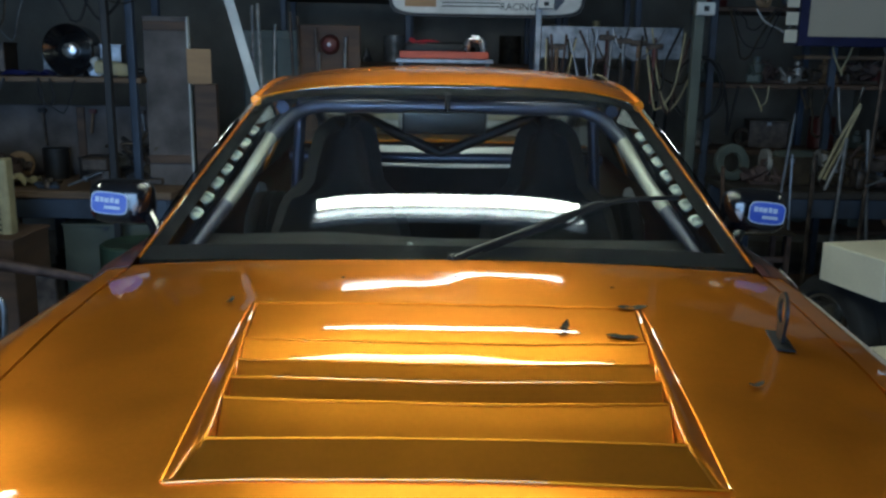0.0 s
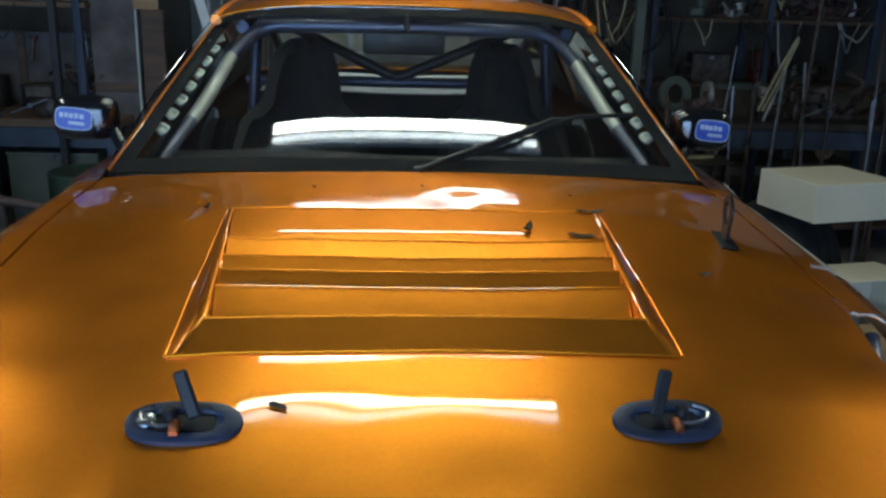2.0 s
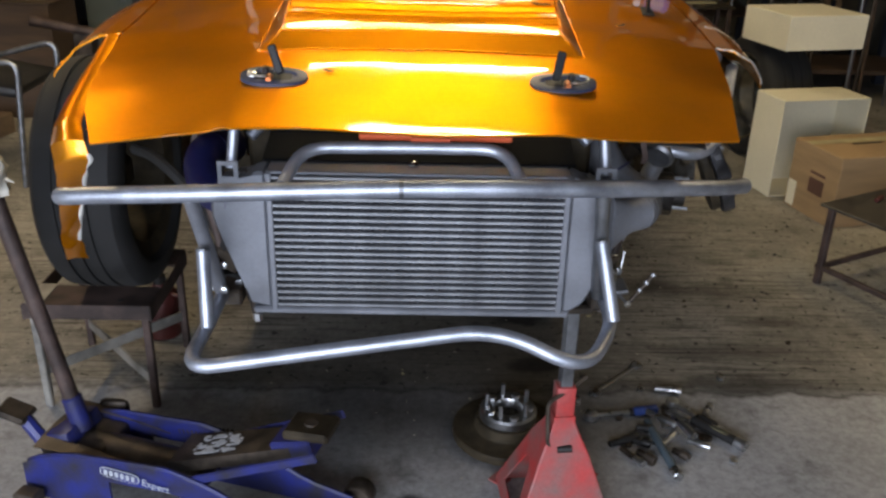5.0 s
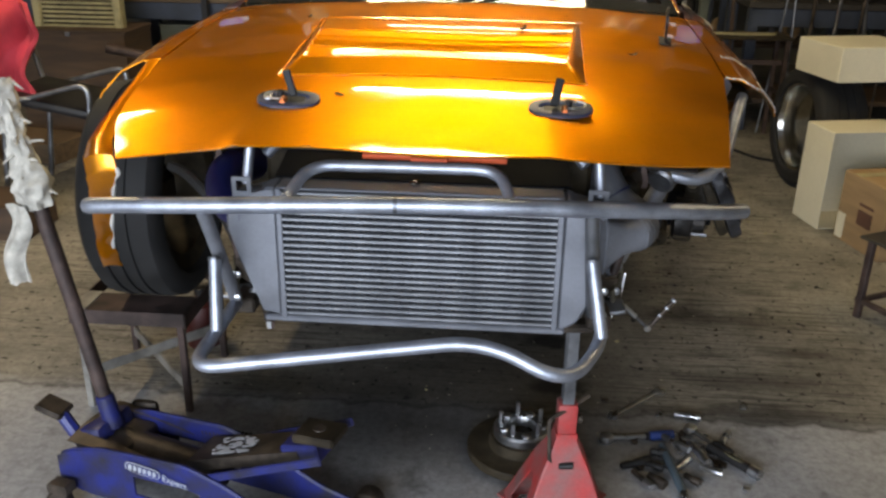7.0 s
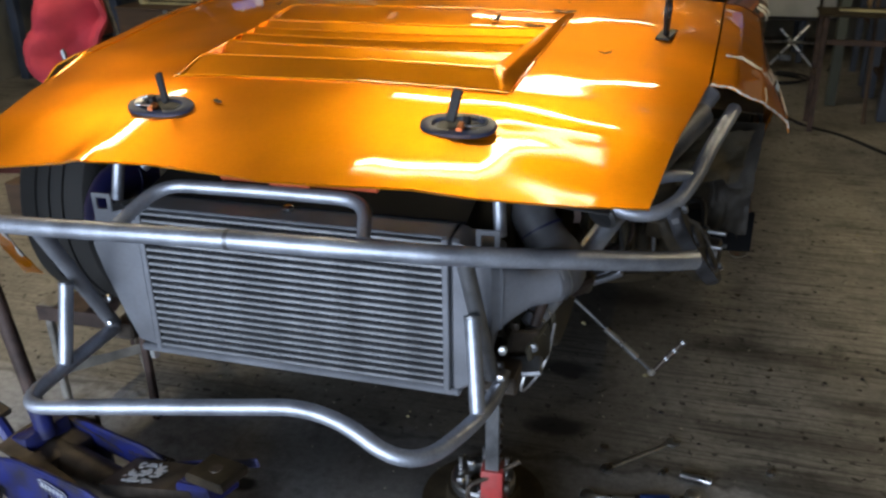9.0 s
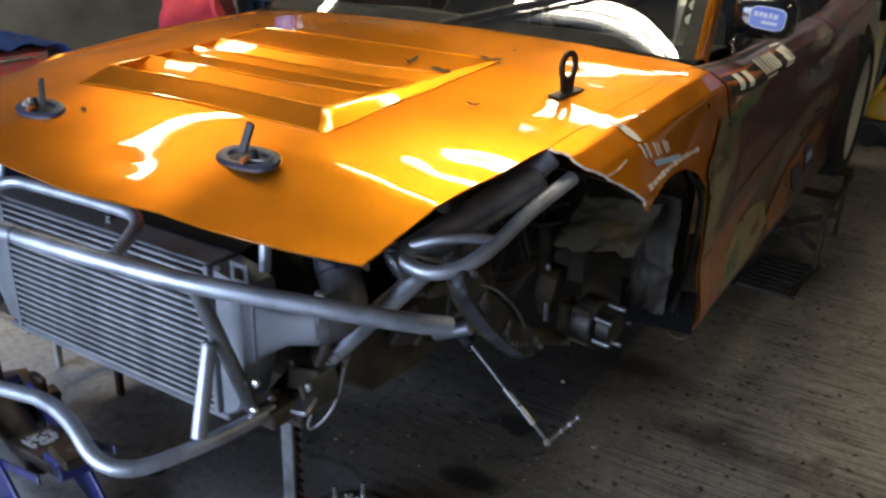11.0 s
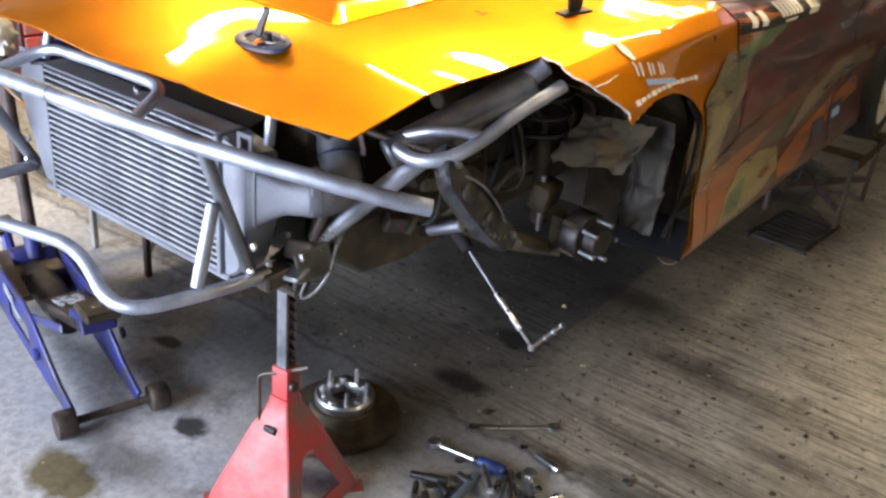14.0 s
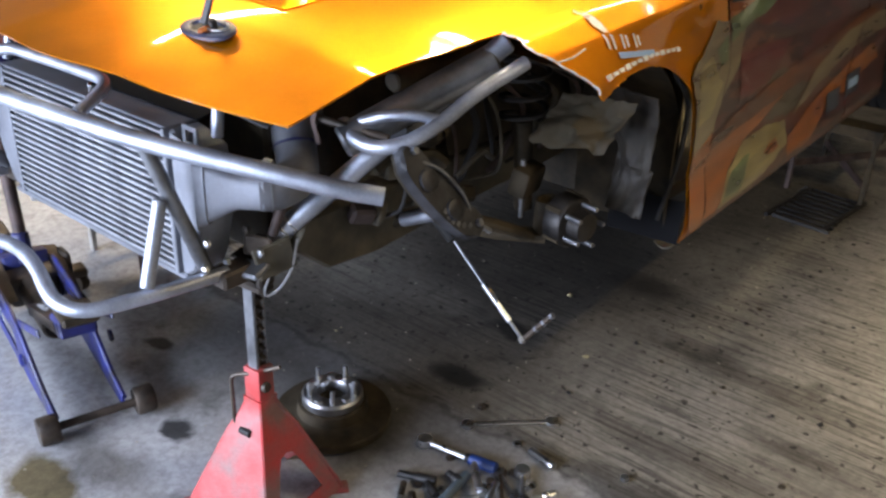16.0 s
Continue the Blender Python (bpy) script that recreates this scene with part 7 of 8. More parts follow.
lid = carton("white_box", pose(1.935, 3.86, 0.655, 0, 0, 14), 0.44, 0.38, 0.165, WHITE_CARD, "white card box resting on the loose wheel")
tray = carton("white_tray", pose(1.895, 3.50, 0.0, 0, 0, 12), 0.46, 0.235, 0.475, WHITE_CARD, "white card tray standing on its side", "front")
cb = carton("brown_carton", pose(2.03, 3.165, 0.0, 0, 0, 14), 0.50, 0.33, 0.325, CARD, "brown cardboard carton on the floor")
cm = pose(2.03, 3.165, 0.0, 0, 0, 14)
for (y, z, w, h2) in ((0.02, 0.21, 0.10, 0.012), (0.02, 0.15, 0.10, 0.07), ):
    part("print_bar", box(bmesh.new(), 0.002, w, h2, cm @ pose(-0.2535, y - 0.05, z)), CARD_INK, cb)
part("carton_label", box(bmesh.new(), 0.002, 0.055, 0.12, cm @ pose(-0.2535, 0.13, 0.07)), WHITE_CARD, cb)
part("carton_slot", box(bmesh.new(), 0.16, 0.014, 0.002, cm @ pose(0.02, 0.02, 0.3295)), BLACK, cb)
part("tape", box(bmesh.new(), 0.50, 0.05, 0.001, cm @ pose(0, 0.07, 0.3285)), BUFF, cb)


def low_table():
    t = thing("low_table", (1.75, 2.35, 0), "low rusty steel table with a scratched top", "table")
    m = pose(1.515, 2.39, 0, 0, 0, 28)
    part("tabletop", box(bmesh.new(), 0.55, 0.50, 0.012, m @ pose(0.27, -0.23, 0.318), 0.003), DIRTY_SHEET, t)
    for x in (0.02, 0.52):
        for y in (-0.02, -0.44):
            part("leg", box(bmesh.new(), 0.025, 0.025, 0.312, m @ pose(x, y, 0.156), 0.003), RACK, t)
        part("side_bar", box(bmesh.new(), 0.02, 0.46, 0.02, m @ pose(x, -0.23, 0.07), 0.003), RACK, t)
    for y in (-0.02, -0.44):
        part("side_bar", box(bmesh.new(), 0.50, 0.02, 0.02, m @ pose(0.27, y, 0.0701), 0.003), RACK, t)


low_table()
tagged(add("bolt", rod(bmesh.new(), (1.72, 2.42, 0.333), (1.76, 2.46, 0.333), 0.009), RED_ENAMEL), "red-tipped bolt on the low table", "bolt")
tagged(add("cable", sweep(bmesh.new(), smooth_path([(1.05, 5.6, 0.008), (1.3, 5.1, 0.008), (1.5, 4.9, 0.008), (1.72, 4.55, 0.008), (1.85, 4.5, 0.008)], 0.05), 0.009, 6), RUBBER), "black cable lying on the floor", "cable")

t = thing("oil_can", (-0.85, 1.92, 0), "dark red oil can standing behind the wheel stand", "oil can")
part("body", lathe(bmesh.new(), [(0.055, 0), (0.06, 0.006), (0.06, 0.13), (0.052, 0.155), (0.022, 0.175), (0.020, 0.19)], pose(-0.85, 1.92, 0), 22), RED_ENAMEL, t)
part("cap", lathe(bmesh.new(), [(0.022, 0.188), (0.022, 0.212), (0.016, 0.216)], pose(-0.85, 1.92, 0), 16), BLACK, t)
part("carry_handle", sweep(bmesh.new(), bent([(-0.80, 1.90, 0.05), (-0.765, 1.89, 0.06), (-0.765, 1.89, 0.15), (-0.805, 1.90, 0.155)], 0.02), 0.007, 8), RED_ENAMEL, t)


# ---- the back of the workshop ----
def shelf_unit(name, x0, x1, y0, y1, levels, posts, board, post_mat, label):
    t = thing(name, ((x0 + x1) / 2, (y0 + y1) / 2, 0), label, "shelving")
    for z in levels:
        part("shelf", slab(x0, x1, y0, y1, z - 0.03, z, 0.004), board, t)
    for x in posts:
        for y in (y0 + 0.02, y1 - 0.02):
            part("post", slab(x - 0.022, x + 0.022, y - 0.022, y + 0.022, 0, max(levels) + 0.35, 0.003), post_mat, t)
    return t


def workbench(x0, x1, y0, y1, z, top_mat, leg_mat, label, lower=True):
    t = thing("workbench", ((x0 + x1) / 2, (y0 + y1) / 2, 0), label, "workbench")
    part("worktop", slab(x0, x1, y0, y1, z - 0.045, z, 0.006), top_mat, t)
    part("apron", slab(x0 + 0.03, x1 - 0.03, y0 + 0.02, y0 + 0.05, z - 0.16, z - 0.045, 0.003), leg_mat, t)
    n = max(2, int((x1 - x0) / 0.9) + 1)
    for k in range(n):
        x = lerp(x0 + 0.05, x1 - 0.05, k / (n - 1))
        for y in (y0 + 0.06, y1 - 0.06):
            part("leg", slab(x - 0.035, x + 0.035, y - 0.035, y + 0.035, 0, z - 0.045, 0.004), leg_mat, t)
    if lower:
        part("lower_shelf", slab(x0 + 0.05, x1 - 0.05, y0 + 0.08, y1 - 0.05, 0.18, 0.21, 0.004), DARK_WOOD, t)
    return t


rnd = random.Random(5)
workbench(-4.3, -1.55, 5.1, 5.85, 0.82, WOOD, BLUE_GREY, "heavy wooden workbench littered with tools")
workbench(1.72, 3.5, 5.25, 5.95, 0.86, DIRTY_SHEET, BLUE_GREY, "steel-framed workbench with a dark metal top")
shelf_unit("wall_shelf", -4.2, -1.75, 5.30, 5.80, (1.45, 1.98), (-4.1, -2.9, -1.80), WOOD, BLUE_GREY, "wooden shelves over the bench, crowded with parts")
shelf_unit("parts_rack", 0.85, 1.45, 6.9, 7.35, (0.35, 0.80, 1.22, 1.70, 2.1), (0.88, 1.42), DARK_WOOD, BLUE_GREY, "dark rack full of spare parts")
shelf_unit("parts_rack", 1.75, 3.4, 6.2, 6.7, (0.45, 1.0, 1.45, 1.95), (1.78, 2.6, 3.37), DARK_WOOD, BLUE_GREY, "dark rack with castings and tools")
shelf_unit("parts_rack", -1.3, 0.7, 7.2, 7.7, (0.5, 1.0, 1.55, 2.05), (-1.27, -0.3, 0.67), DARK_WOOD, BLUE_GREY, "dark shelves along the back wall")


def tin(x, y, z, r, h, material, label):
    ob = add("tin", lathe(bmesh.new(), [(r * 0.96, 0), (r, 0.004), (r, h - 0.008), (r * 1.03, h - 0.006), (r * 1.03, h), (r * 0.9, h), (r * 0.88, h - 0.004)], pose(x, y, z), 18), material)
    return tagged(ob, label, "tin", "tins on the shelves")


def crate(x, y, z, sx, sy, sz, material, label, turn=0):
    m = pose(x, y, z, 0, 0, turn)
    ob = add("storage_box", box(bmesh.new(), sx, sy, sz, m @ pose(0, 0, sz / 2), 0.004), material)
    part("lid", box(bmesh.new(), sx * 1.03, sy * 1.03, 0.016, m @ pose(0, 0, sz + 0.006), 0.003), material, ob)
    part("latch", box(bmesh.new(), 0.03, 0.008, 0.025, m @ pose(0, -sy * 0.515 - 0.003, sz - 0.008), 0.002), DULL, ob)
    return tagged(ob, label, "box", "boxes on the shelves")


def ring_part(x, y, z, r, material, tilt=80):
    ob = add("bearing_ring", lathe(bmesh.new(), [(r * 0.55, -0.02), (r * 0.95, -0.02), (r, -0.015), (r, 0.015), (r * 0.95, 0.02), (r * 0.55, 0.02), (r * 0.5, 0.0)], pose(x, y, z + r, tilt, 0, rnd.uniform(-40, 40)), 24, False), material)
    return tagged(ob, "round metal ring part leaning on the shelf", "machine part", "round parts on the racks")


def casting(x, y, z, s, material):
    bm = bmesh.new()
    m = pose(x, y, z, 0, 0, rnd.uniform(0, 180))
    box(bm, s * 1.5, s * 0.7, s * 0.5, m @ pose(0, 0, s * 0.25), s * 0.1)
    lathe(bm, [(s * 0.36, 0), (s * 0.36, s * 0.55), (s * 0.2, s * 0.6), (s * 0.2, s * 0.9)], m @ pose(s * 0.2, 0, s * 0.35), 14)
    rod(bm, m @ Vector((-s * 0.7, 0, s * 0.4)), m @ Vector((-s * 1.1, s * 0.1, s * 0.9)), s * 0.09)
    return tagged(add("machine_part", bm, material), "dark oily casting on a shelf", "machine part", "castings on the racks")


mats = [GREASE, GRIME, DULL, BLUE_GREY, BLACK, GREEN_GREY, RED_ENAMEL, CARD, BUFF, PALE_METAL]
for (x0, x1, y, levels) in ((-4.1, -1.9, 5.55, (1.45, 1.98)), (0.93, 1.38, 7.1, (0.35, 0.80, 1.22, 1.70, 2.1)), (1.85, 3.3, 6.45, (0.45, 1.0, 1.45, 1.95)), (-1.2, 0.6, 7.45, (0.5, 1.0, 1.55, 2.05)), (1.8, 3.4, 5.65, (0.86,)), (-4.2, -1.7, 5.55, (0.82, 0.21))):
    for z in levels:
        x = x0
        while x < x1:
            k = rnd.randrange(5)
            mt = rnd.choice(mats)
            s = rnd.uniform(0.07, 0.15)
            if k == 0:
                tin(x, y + rnd.uniform(-0.1, 0.1), z, s * 0.6, s * 1.5, rnd.choice([mt, PALE_METAL, RED_ENAMEL]), "dented paint or oil tin on a shelf")
            elif k == 1:
                crate(x, y + rnd.uniform(-0.08, 0.08), z, s * 1.8, s * 1.6, s * 1.2, mt, "small dusty storage box on a shelf", rnd.uniform(-15, 15))
            elif k == 2:
                ring_part(x, y + rnd.uniform(-0.1, 0.1), z, s * 0.8, mt)
            else:
                casting(x, y + rnd.uniform(-0.12, 0.08), z, s, mt)
            x += s * 1.6 + rnd.uniform(0.03, 0.14)


def vice(x, y, z):
    t = thing("bench_vice", (x, y, z), "old dark bench vice bolted to the bench", "vice")
    part("body", box(bmesh.new(), 0.12, 0.20, 0.12, pose(x, y, z + 0.06), 0.02, 2), GREASE, t)
    part("jaw", box(bmesh.new(), 0.15, 0.04, 0.07, pose(x, y - 0.06, z + 0.15), 0.008), GREASE, t)
    part("jaw", box(bmesh.new(), 0.15, 0.04, 0.07, pose(x, y - 0.14, z + 0.15), 0.008), GREASE, t)
    part("screw", rod(bmesh.new(), (x, y - 0.30, z + 0.09), (x, y - 0.05, z + 0.09), 0.016), DULL, t)
    part("bar", rod(bmesh.new(), (x - 0.10, y - 0.29, z + 0.05), (x + 0.10, y - 0.29, z + 0.13), 0.007), DULL, t)


vice(-1.98, 5.28, 0.82)
vice(2.5, 5.45, 0.86)


def bench_grinder(x, y, z):
    t = thing("bench_grinder", (x, y, z), "dark bench grinder on a stand", "grinder")
    part("motor", lathe(bmesh.new(), [(0.05, -0.13), (0.075, -0.11), (0.08, 0), (0.075, 0.11), (0.05, 0.13)], pose(x, y, z + 0.13, 0, 90), 20), GREEN_GREY, t)
    for s in (-1, 1):
        part("grinding_wheel", lathe(bmesh.new(), [(0.02, -0.014), (0.085, -0.014), (0.085, 0.014), (0.02, 0.014)], pose(x + s * 0.17, y, z + 0.13, 0, 90), 26), PALE_METAL, t)
    part("base", box(bmesh.new(), 0.20, 0.14, 0.06, pose(x, y, z + 0.03), 0.01), GREASE, t)


bench_grinder(2.15, 5.6, 0.86)


def round_heater(x, y, z):
    t = thing("round_heater", (x, y, z), "round black heater with a bright centre on the shelf", "heater")
    m = pose(x, y, z + 0.15, 90)
    part("shell", lathe(bmesh.new(), [(0.10, -0.10), (0.145, -0.08), (0.15, 0.06), (0.14, 0.07), (0.115, 0.05), (0.05, 0.0)], m, 32), GLOSS, t)
    part("boss", lathe(bmesh.new(), [(0.045, 0.0), (0.04, 0.05), (0.015, 0.06)], m, 18), CHROME, t)
    part("foot", box(bmesh.new(), 0.16, 0.12, 0.02, pose(x, y, z + 0.01), 0.004), BLACK, t)


round_heater(-2.18, 5.42, 1.45)
part_drill = thing("power_drill", (-1.98, 5.36, 1.45), "yellow and white power tool on the shelf", "power tool")
part("body", box(bmesh.new(), 0.20, 0.07, 0.08, pose(-1.93, 5.36, 1.50, 0, 6, 10), 0.022, 2), BUFF, part_drill)
part("grip", box(bmesh.new(), 0.05, 0.045, 0.11, pose(-2.01, 5.35, 1.51, 0, -25, 0), 0.014, 2), WHITE_PANEL, part_drill)
part("chuck", rod(bmesh.new(), (-1.84, 5.37, 1.495), (-1.76, 5.39, 1.485), 0.022, 0.014), BLACK, part_drill)
tagged(add("rag", sheet(lambda u, v: Vector((-2.62 + 0.35 * u, 5.33 + 0.1 * v, 1.458 + 0.05 * abs(noise.noise((u * 4, v * 4, 2))))), 14, 8, 0.004), NAVY), "dark blue rag thrown on the shelf", "rag")
tagged(add("rag", sheet(lambda u, v: Vector((-2.72 + 0.30 * u, 5.2 + 0.22 * v, 0.83 + 0.09 * abs(noise.noise((u * 3, v * 3, 6))))), 14, 8, 0.004), BUFF), "pale yellow cloth heaped on the bench", "rag")
tall = tagged(add("panel", slab(-1.76, -1.50, 5.40, 5.43, 0.0, 1.80, 0.003), PLASTER), "tall scuffed pale board standing by the bench", "board")
for z in (0.25, 0.95, 1.72):
    part("batten", slab(-1.755, -1.505, 5.385, 5.40, z, z + 0.05, 0.003), DARK_WOOD, tall)
part("edge_strip", slab(-1.505, -1.495, 5.39, 5.435, 0.0, 1.80, 0.002), WHITE_PANEL, tall)
back = tagged(add("panel", slab(-4.3, -1.80, 5.80, 5.84, 0.82, 1.26, 0.003), PLASTER), "pale back board standing on the bench", "board")
for k in range(4):
    part("batten", slab(-4.2 + 0.62 * k, -4.15 + 0.62 * k, 5.785, 5.80, 0.825, 1.25, 0.003), DARK_WOOD, back)
# hand tools and clutter hung and heaped along the bench
rnd2 = random.Random(21)
for k in range(4):
    x, l = -2.85 + 0.31 * k + rnd2.uniform(-0.02, 0.02), rnd2.uniform(0.10, 0.24)
    t = thing("hung_tool", (x, 5.79, 1.2), "dull hand tool hung on the back board", "hand tool", "tools on the back board")
    part("shank", rod(bmesh.new(), (x, 5.775, 1.22), (x + rnd2.uniform(-0.02, 0.02), 5.775, 1.22 - l), 0.008), [DULL, GREASE, WOOD][k % 3], t)
    part("head", box(bmesh.new(), rnd2.uniform(0.03, 0.07), 0.02, 0.025, pose(x, 5.777, 1.225), 0.004), [GREASE, BLACK, RED_ENAMEL][k % 3], t)
for k in range(12):
    x, y = rnd2.uniform(-2.9, -1.65), rnd2.uniform(5.14, 5.5)
    t = thing("bench_clutter", (x, y, 0.82), "oily bracket or tool lying on the bench", "tool", "clutter on the bench")
    a = rnd2.uniform(0, 180)
    part("body", box(bmesh.new(), rnd2.uniform(0.08, 0.22), 0.03, 0.025, pose(x, y, 0.8325, 0, 0, a), 0.006), [GREASE, DULL, BLUE_GREY, ORANGE_TRAY][k % 4], t)
    part("end", lathe(bmesh.new(), [(0.022, 0), (0.024, 0.02), (0.012, 0.045)], pose(x, y, 0.82, 0, 0, a), 12), GREASE, t)
tagged(add("steel_post", slab(-1.86, -1.82, 5.03, 5.07, 0.0, 2.9, 0.004), BLACK), "dark blue painted steel post", "post")
tagged(add("timber", slab(-1.47, -1.34, 5.38, 5.42, 0.0, 1.42, 0.003), DARK_WOOD), "dark brown plank standing upright", "plank")
tagged(add("notice", slab(-1.50, -1.36, 5.36, 5.364, 1.42, 1.62), CARD), "stained paper notice pinned to a board", "notice")


def slotted_angle(a, b, w):
    t = thing("slotted_angle", a, "white slotted angle bar leaning against the racks", "metal bar")
    a, b = Vector(a), Vector(b)
    m = Matrix.Translation((a + b) / 2) @ (b - a).to_track_quat("Z", "Y").to_matrix().to_4x4()
    l = (b - a).length
    bm = bmesh.new()
    box(bm, w, 0.004, l, m, 0.0008)
    box(bm, 0.004, w, l, m @ pose(w / 2, w / 2, 0), 0.0008)
    part("bar", bm, WHITE_PANEL, t)
    for k in range(int(l / 0.06)):
        part("slot", box(bmesh.new(), 0.010, 0.0045, 0.026, m @ pose(-0.004, -0.0005, -l / 2 + 0.04 + k * 0.06)), BLACK, t)


slotted_angle((-0.78, 5.0, 0.4), (-1.34, 5.05, 2.45), 0.05)
for k, (x, mt) in enumerate(((-1.24, GREEN_GREY), (-1.02, GREEN_GREY), (-0.80, GREEN_GREY))):
    lk = thing("locker", (x, 6.3, 0), "narrow grey-green steel locker by the racks", "locker", "lockers")
    part("body", slab(x - 0.105, x + 0.105, 6.1, 6.5, 0.0, 1.75, 0.005), mt, lk)
    part("door", slab(x - 0.095, x + 0.095, 6.085, 6.1, 0.05, 1.70, 0.003), mt, lk)
    part("handle", slab(x + 0.05, x + 0.065, 6.07, 6.085, 0.85, 1.0, 0.003), DULL, lk)
tagged(add("notice", slab(-0.98, -0.90, 6.075, 6.08, 1.44, 1.58), CARD), "orange-brown card stuck on a locker", "notice")


def alarm_bell():
    t = thing("red_bell", (-0.74, 5.9, 1.66), "round red bell on a dark board", "bell")
    part("dome", lathe(bmesh.new(), [(0.062, 0), (0.062, 0.02), (0.045, 0.05), (0.015, 0.062)], pose(-0.74, 5.9, 1.66, 90), 24), RED_ENAMEL, t)
    part("cap", lathe(bmesh.new(), [(0.014, 0.06), (0.010, 0.072)], pose(-0.74, 5.9, 1.66, 90), 12), PALE_INK, t)
    part("board", slab(-0.95, -0.55, 5.9, 5.93, 0.0, 1.78, 0.004), DARK_WOOD, t)


alarm_bell()


def tray():
    t = thing("tool_tray", (0.0, 6.0, 1.58), "orange-red tray heaped with tools", "tool tray")
    part("base", slab(-0.30, 0.27, 5.95, 6.15, 1.585, 1.60, 0.003), ORANGE_TRAY, t)
    part("front", slab(-0.30, 0.27, 5.94, 5.95, 1.585, 1.63, 0.002), ORANGE_TRAY, t)
    part("bracket", slab(-0.33, 0.30, 5.95, 6.3, 1.555, 1.583, 0.003), DULL, t)
    for x in (-0.31, 0.28):
        part("leg", slab(x - 0.015, x + 0.015, 6.26, 6.29, -0.006, 1.555, 0.002), DULL, t)
    tagged(add("rag", sheet(lambda u, v: Vector((lerp(-0.24, 0.10, u), 6.0 + 0.1 * v, 1.70 + 0.04 * noise.noise((u * 3, v * 3, 1)) - 0.05 * u)), 14, 6, 0.006), RED_CLOTH), "bright red cloth over the tools", "rag")
    tagged(add("tool_roll", box(bmesh.new(), 0.40, 0.12, 0.09, pose(-0.08, 6.05, 1.645), 0.03, 2), BLACK), "black tool roll in the tray", "tool roll")
    tagged(add("air_tool", sweep(bmesh.new(), smooth_path([(0.12, 6.03, 1.63), (0.15, 6.02, 1.70), (0.19, 6.02, 1.715), (0.23, 6.02, 1.69), (0.24, 6.02, 1.63)], 0.02), 0.026, 10), CHROME), "bright air tool lying in the tray", "air tool")


tray()


def sign():
    t = thing("racing_sign", (0.25, 5.95, 1.9), "white rounded sign with dark print over the shelves", "sign")
    m = pose(0.25, 5.95, 2.03)
    pill = [(0.60 * math.copysign(abs(math.cos(a)) ** 0.25, math.cos(a)), 0.165 * math.copysign(abs(math.sin(a)) ** 0.35, math.sin(a))) for a in np.linspace(0, 2 * math.pi, 56, endpoint=False)]
    part("back", prism([(x * 1.035, z * 1.12) for x, z in pill], 0.03, m @ pose(0, 0.01, 0)), BLACK, t)
    part("face", prism(pill, 0.034, m @ pose(0, 0.008, 0)), WHITE_PANEL, t)
    for k in range(3):
        part("print_bar", box(bmesh.new(), 0.37, 0.004, 0.007, m @ pose(-0.10, -0.0105, -0.075 - 0.022 * k)), BLACK, t)
    part("emblem", box(bmesh.new(), 0.20, 0.004, 0.13, m @ pose(-0.42, -0.0105, -0.06), 0.001), CARD, t)
    part("emblem", prism([(-0.05, 0.06), (0.05, 0.06), (0.05, 0.0), (0.0, -0.06), (-0.05, 0.0)], 0.004, m @ pose(0.44, -0.0105, -0.08)), BLUE_GREY, t)
    lettering("word", "RACING", 0.062, m @ pose(0.20, -0.012, -0.12), BLACK, t, "dark word RACING on the sign")
    for x in (-0.5, 0.5):
        part("hanger", rod(bmesh.new(), (0.25 + x, 5.96, 2.19), (0.25 + x, 5.96, ZC), 0.006, seg=6), DULL, t)


sign()


def wall_board():
    t = thing("notice_board", (2.6, 5.9, 1.9), "cream board in a blue frame", "notice board")
    part("field", slab(2.32, 3.40, 6.0, 6.02, 1.76, 2.45, 0.002), mat("cream_board", (0.52, 0.46, 0.34), 0.7, vary=0.06, scale=2, bump=0.05), t)
    for a in ((2.26, 3.46, 5.985, 6.03, 1.70, 1.76), (2.26, 3.46, 5.985, 6.03, 2.45, 2.51), (2.26, 2.32, 5.985, 6.03, 1.76, 2.45), (3.40, 3.46, 5.985, 6.03, 1.76, 2.45)):
        part("frame_bar", slab(*a, 0.003), NAVY, t)
    for x in (2.4, 3.3):
        part("hanger", rod(bmesh.new(), (x, 6.01, 2.5), (x, 6.01, ZC), 0.006, seg=6), DULL, t)
    for k in range(4):
        part("paper_note", slab(2.17, 2.25, 5.985, 5.988, 1.72 + 0.11 * k, 1.80 + 0.11 * k), WHITE_CARD, t)


wall_board()
tagged(add("timber", slab(2.4, 3.5, 6.2, 6.4, 1.62, 1.645, 0.003), WOOD), "pale plank resting on brackets under the board", "plank")
tagged(add("steel_post", slab(1.48, 1.54, 5.6, 5.66, 0.0, 2.9, 0.004), GREEN_GREY), "grey steel upright of the racking", "post")
for k, (x, z, l) in enumerate(((0.70, 1.52, 0.30), (1.02, 1.56, 0.34), (1.12, 1.5, 0.42), (1.22, 1.55, 0.30), (1.32, 1.5, 0.36))):
    t = thing("hanging_tool", (x, 5.9, z), "hand tool hanging from a hook on the rack", "hand tool", "hanging tools")
    part("haft", rod(bmesh.new(), (x, 5.9, z - l / 2), (x, 5.9, z + l / 2), 0.014), [WOOD, RED_ENAMEL, DULL][k % 3], t)
    part("head", box(bmesh.new(), 0.11, 0.03, 0.035, pose(x, 5.9, z + l / 2), 0.006), GREASE, t)
tagged(add("rail", slab(0.6, 1.5, 5.915, 5.96, 1.60, 1.80, 0.003), DULL), "steel rail with hooks fixed to an upright", "rail")
